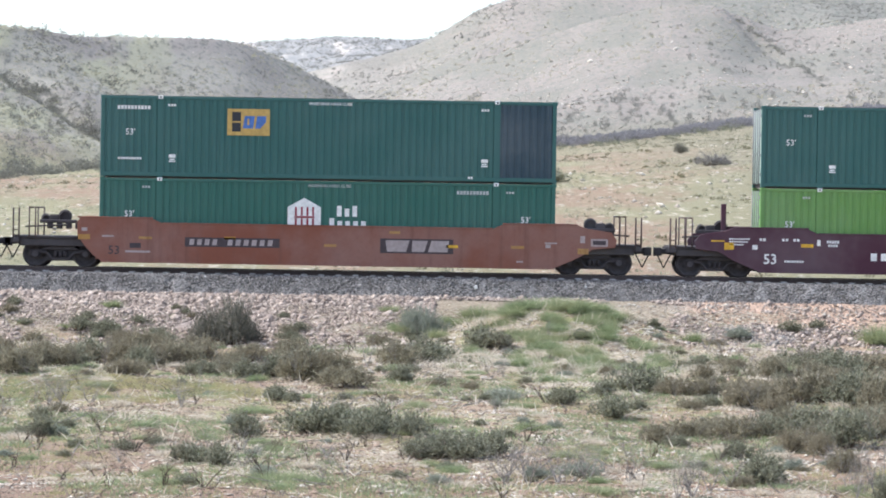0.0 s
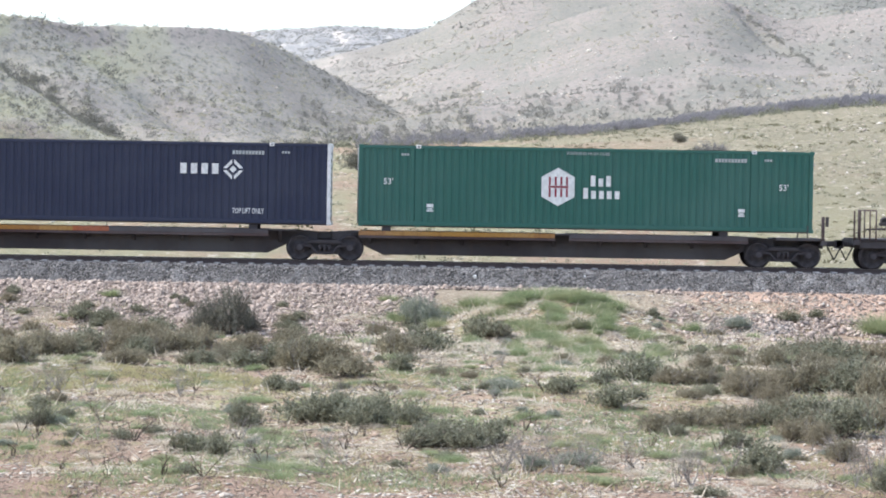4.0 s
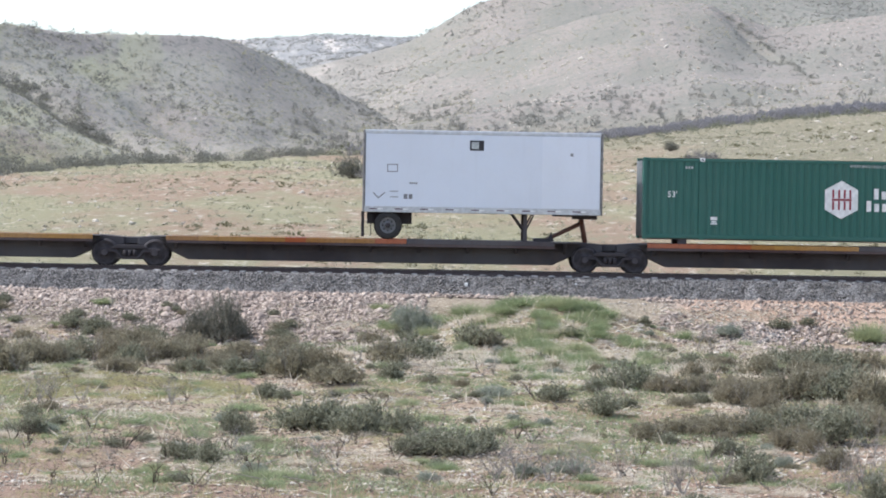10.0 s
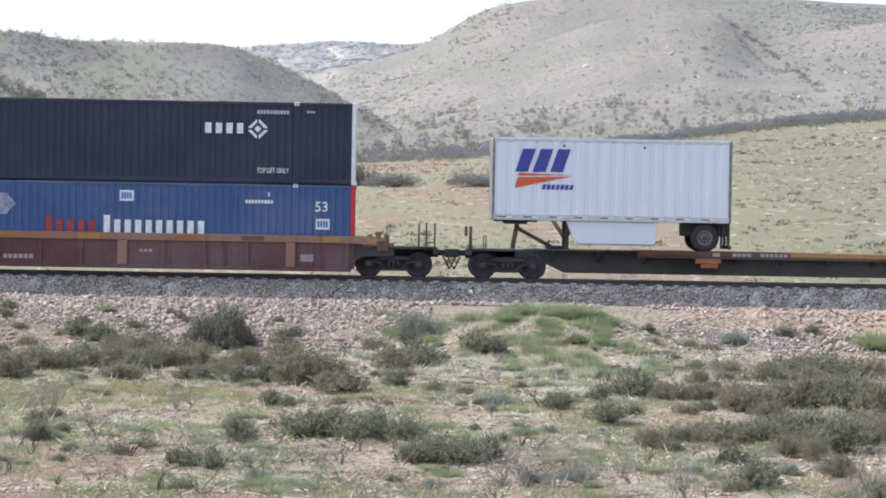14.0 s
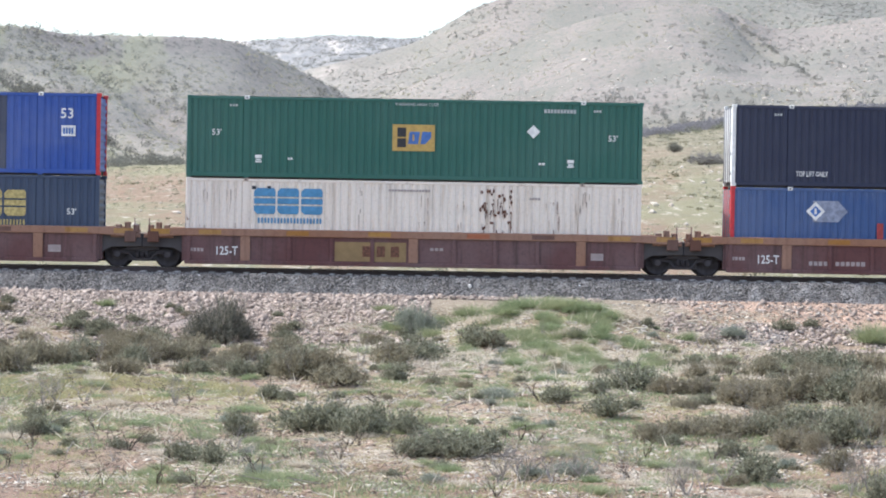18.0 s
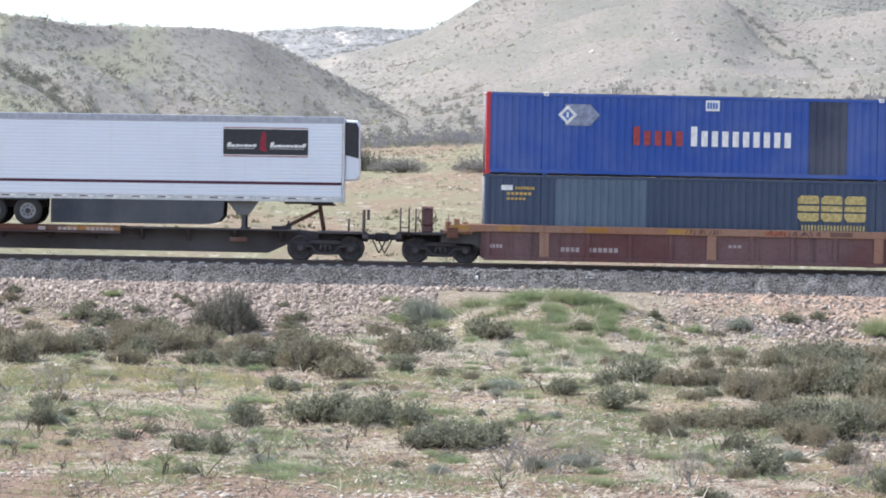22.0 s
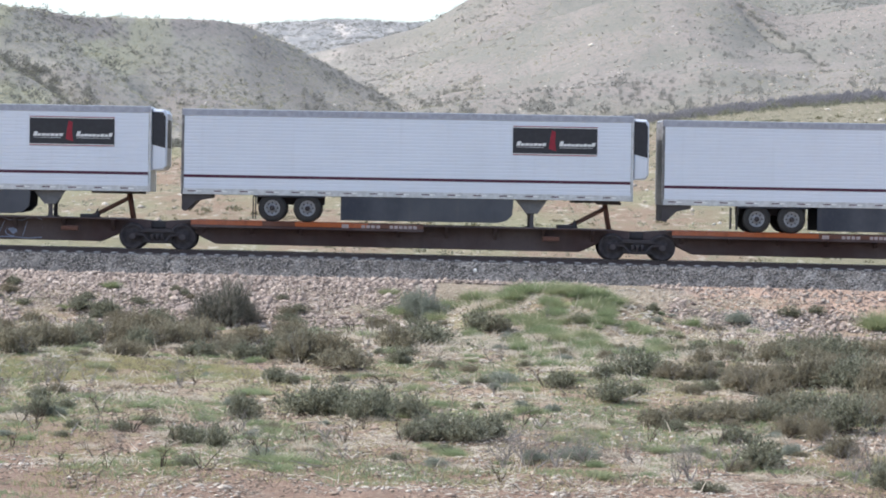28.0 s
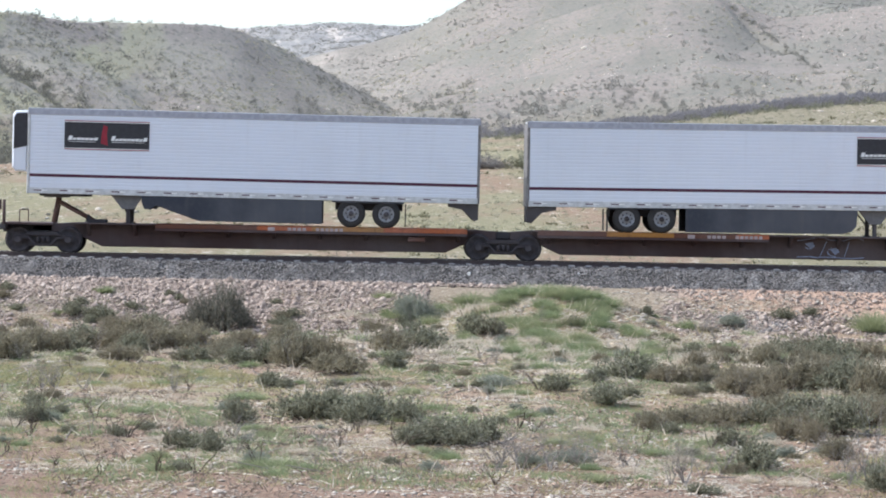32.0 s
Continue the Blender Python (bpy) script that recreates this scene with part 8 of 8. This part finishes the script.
def far_scrub():
    rng = np.random.default_rng(23)
    # the low hill, the high one, and the range behind
    n = 6500
    u = rng.uniform(-0.18, 0.03, n)
    d = 318 + 1010 * np.clip(u + 0.13, 0, 0.12) + 130 * rng.random(n)
    y = d / np.sqrt(1 + u * u)
    x = u * y
    keep = 0.8 * fbm(x / 25, y / 45, 101, 3) + 0.2 * np.clip(-u - 0.07, 0, 0.1) * 10 + rng.normal(0, 0.25, n) > 0.16
    x, y = x[keep], y[keep]
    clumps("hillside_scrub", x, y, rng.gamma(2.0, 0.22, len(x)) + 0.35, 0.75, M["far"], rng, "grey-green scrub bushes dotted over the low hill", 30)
    n = 9000
    u = rng.uniform(-0.18, 0.03, n)
    d = 318 + 1010 * np.clip(u + 0.13, 0, 0.12) + 130 * rng.random(n)
    y = d / np.sqrt(1 + u * u)
    x = u * y
    keep = fbm(x / 18, y / 40, 105, 3) > -0.03
    x, y = x[keep], y[keep]
    clumps("hillside_grass", x, y, rng.gamma(2.0, 0.16, len(x)) + 0.3, 0.4, M["hillgrass"], rng, "yellow-green grass tufts over the low hill", 14)
    x, y, u, d = fan(24000, -0.02, 0.20, 460, 820, rng)
    keep = 0.8 * fbm(x / 40, y / 70, 107, 3) + rng.normal(0, 0.25, len(x)) > 0.22 - 0.3 * np.clip((520 - d) / 60, 0, 1)
    x, y = x[keep], y[keep]
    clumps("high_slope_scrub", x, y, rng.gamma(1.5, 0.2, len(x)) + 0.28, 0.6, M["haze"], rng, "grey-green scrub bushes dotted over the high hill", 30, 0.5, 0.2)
    x, y, u, d = fan(9000, -0.02, 0.20, 460, 820, rng)
    keep = fbm(x / 30, y / 60, 113, 3) > 0.0
    x, y = x[keep], y[keep]
    clumps("high_slope_grass", x, y, rng.gamma(2.0, 0.2, len(x)) + 0.35, 0.35, M["hillgrass"], rng, "pale yellow-green tufts over the high hill", 12)
    x, y, u, d = fan(9500, -0.07, 0.04, 780, 1330, rng)
    keep = fbm(x / 40, y / 90, 109, 3) > -0.16
    x, y = x[keep], y[keep]
    clumps("ridge_scrub", x, y, rng.gamma(2.0, 0.32, len(x)) + 0.5, 0.5, M["haze"], rng, "scrub over the far range, haze painted into its blue-grey", 20)
    n = 90
    u = np.where(rng.random(n) < 0.5, rng.uniform(-0.14, -0.10, n), rng.uniform(-0.14, -0.03, n))
    d = 443 + 1010 * np.clip(u + 0.13, 0, 0.12) + rng.normal(0, 4, n)
    y = d / np.sqrt(1 + u * u)
    clumps("skyline_scrub", u * y, y, rng.gamma(2.0, 0.16, n) + 0.3, 0.7, M["far"], rng, "bushes along the crest of the low hill", 70, 0.8, 0.13)
    for u0, u1, d0, d1, n, seed in ((-0.15, -0.05, 405, 450, 900, 131), (-0.01, 0.2, 465, 800, 2400, 133)):
        x, y, u, d = fan(n, u0, u1, d0, d1, rng)
        keep = vnoise(x / 14, y / 40, seed) > -0.02
        x, y = x[keep], y[keep]
        stones("hillside_rocks", x, y, height(x, y) + 0.04, rng.gamma(2, 0.07, len(x)) + 0.1, 0.6, M["pale_stone"], rng, "pale rocks strewn over the hillside", "rocks")
    # leafless brush belt at the foot of the hills
    n = 1500
    u = rng.uniform(-0.012, 0.20, n)
    d = 448 + 5 * np.sin(u * 60) + rng.normal(0, 3.2, n) * (1 + 2.0 * (u < 0.045))
    thin = (u > 0.045) | (rng.random(n) < 0.4)
    u, d, n = u[thin], d[thin], int(thin.sum())
    y = d / np.sqrt(1 + u * u)
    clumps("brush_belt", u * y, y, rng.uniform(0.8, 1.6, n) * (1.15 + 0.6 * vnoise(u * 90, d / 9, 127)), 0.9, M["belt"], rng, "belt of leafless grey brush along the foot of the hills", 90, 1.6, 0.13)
    n = 420
    u = rng.uniform(-0.03, 0.20, n)
    d = 436 + 5 * np.sin(u * 60) + rng.normal(0, 7, n)
    y = d / np.sqrt(1 + u * u)
    clumps("belt_edge_bushes", u * y, y, rng.gamma(2.0, 0.3, n) + 0.4, 0.6, M["sage"], rng, "pale green bushes along the edge of the brush belt", 40, 0.6, 0.15)
    x, y, u, d = fan(420, -0.03, 0.20, 452, 500, rng)
    keep = (rng.random(len(x)) < np.clip(1.15 - u * 7, 0.25, 1)) & (vnoise(x / 8, y / 12, 119) > -0.15)
    x, y = x[keep], y[keep]
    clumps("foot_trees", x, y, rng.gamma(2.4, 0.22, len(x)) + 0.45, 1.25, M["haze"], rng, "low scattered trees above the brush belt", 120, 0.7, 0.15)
    n = 330
    u = rng.uniform(-0.17, -0.02, n)
    d = 316 + 1010 * np.clip(u + 0.13, 0, 0.12) + rng.normal(0, 5, n)
    y = d / np.sqrt(1 + u * u)
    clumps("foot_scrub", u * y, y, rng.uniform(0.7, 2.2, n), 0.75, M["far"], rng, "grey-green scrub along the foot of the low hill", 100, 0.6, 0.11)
    # scrub that follows the two gullies
    px, py = [], []
    for line, n, w in ((GULLY_L, 230, 1.9), (GULLY_R, 80, 0.5)):
        t = rng.random(n) * (len(line) - 1)
        i = np.arange(len(line))
        gx, gy = np.array(line, float).T
        px.append(np.interp(t, i, gx) + rng.normal(0, w, n))
        py.append(np.interp(t, i, gy) + rng.normal(0, w * 1.5, n))
    x, y = np.concatenate(px), np.concatenate(py)
    clumps("gully_scrub", x, y, np.where(x < 0, rng.uniform(0.7, 2.3, len(x)), rng.uniform(0.6, 1.2, len(x))), 0.8, M["far"], rng, "thick scrub along the hillside gullies", 100, 0.6, 0.11)
    # low tufts and pale stones on the valley floor
    x, y, u, d = fan(9000, -0.18, 0.19, 118, 445, rng)
    keep = vnoise(x / 9, y / 25, 111) + 0.5 * vnoise(x / 3, y / 6, 112) > -0.05
    x, y = x[keep], y[keep]
    clumps("valley_tufts", x, y, rng.gamma(2.0, 0.09, len(x)) + 0.14, 0.5, M["sage"], rng, "low grey-green tufts on the valley floor", 18)
    x, y, u, d = fan(7000, -0.18, 0.19, 118, 445, rng)
    keep = vnoise(x / 11, y / 30, 117) + 0.5 * vnoise(x / 3, y / 6, 118) > 0.05
    x, y = x[keep], y[keep]
    clumps("valley_grass", x, y, rng.gamma(2.0, 0.12, len(x)) + 0.2, 0.35, M["hillgrass"], rng, "yellow-green grass tufts on the valley floor", 16)
    x, y, u, d = fan(5200, -0.18, 0.19, 118, 445, rng)
    keep = vnoise(x / 12, y / 22, 115) + 0.1 * (x > 18) + 0.5 * vnoise(x / 4, y / 8, 116) > 0.2
    x, y = x[keep], y[keep]
    clumps("valley_sage", x, y, rng.gamma(1.6, 0.16, len(x)) + 0.18, 0.32, M["tuft"], rng, "small dark sage tufts on the valley floor", 26)
    x, y, u, d = fan(5200, -0.18, 0.19, 125, 650, rng)
    keep = vnoise(x / 22, y / 40, 121) > 0.0
    x, y = x[keep], y[keep]
    stones("valley_stones", x, y, height(x, y) + 0.02, rng.gamma(1.5, 0.06, len(x)) + 0.05, 0.6, M["pale_stone"], rng, "pale stones scattered over the valley floor", "stones")


far_scrub()
for vx, vy, vw, vh, vk in VALLEY_BUSHES:
    shrub(vk, vx, vy, vw * 1.25, vh * 0.85)

# ---- everything that moves ----
WAY = [(0, 0.0), (2, 14.9), (6, 44.8), (8, 59.65), (11, 81.9), (14, 104.1), (17, 126.25), (19, 141.05), (23, 170.65), (25, 185.6), (28, 207.8), (30, 222.6), (32, 237.4)]


def travelled(t):
    return float(np.interp(t, [w[0] for w in WAY], [w[1] for w in WAY]))


def motions():
    for ob, s, z, pitch in MOVERS:
        walk(ob, [(t, pose(s + d, TRACK_Y, z, 0, pitch, 0)) for t, d in WAY])
    ticks = [i / 15 for i in range(481)]
    turns = [math.degrees(travelled(t) / GAUGE_R) for t in ticks]
    for ob, x in WHEELS:
        walk(ob, [(t, pose(x, 0, GAUGE_R, 0, a, 0)) for t, a in zip(ticks, turns)])


motions()
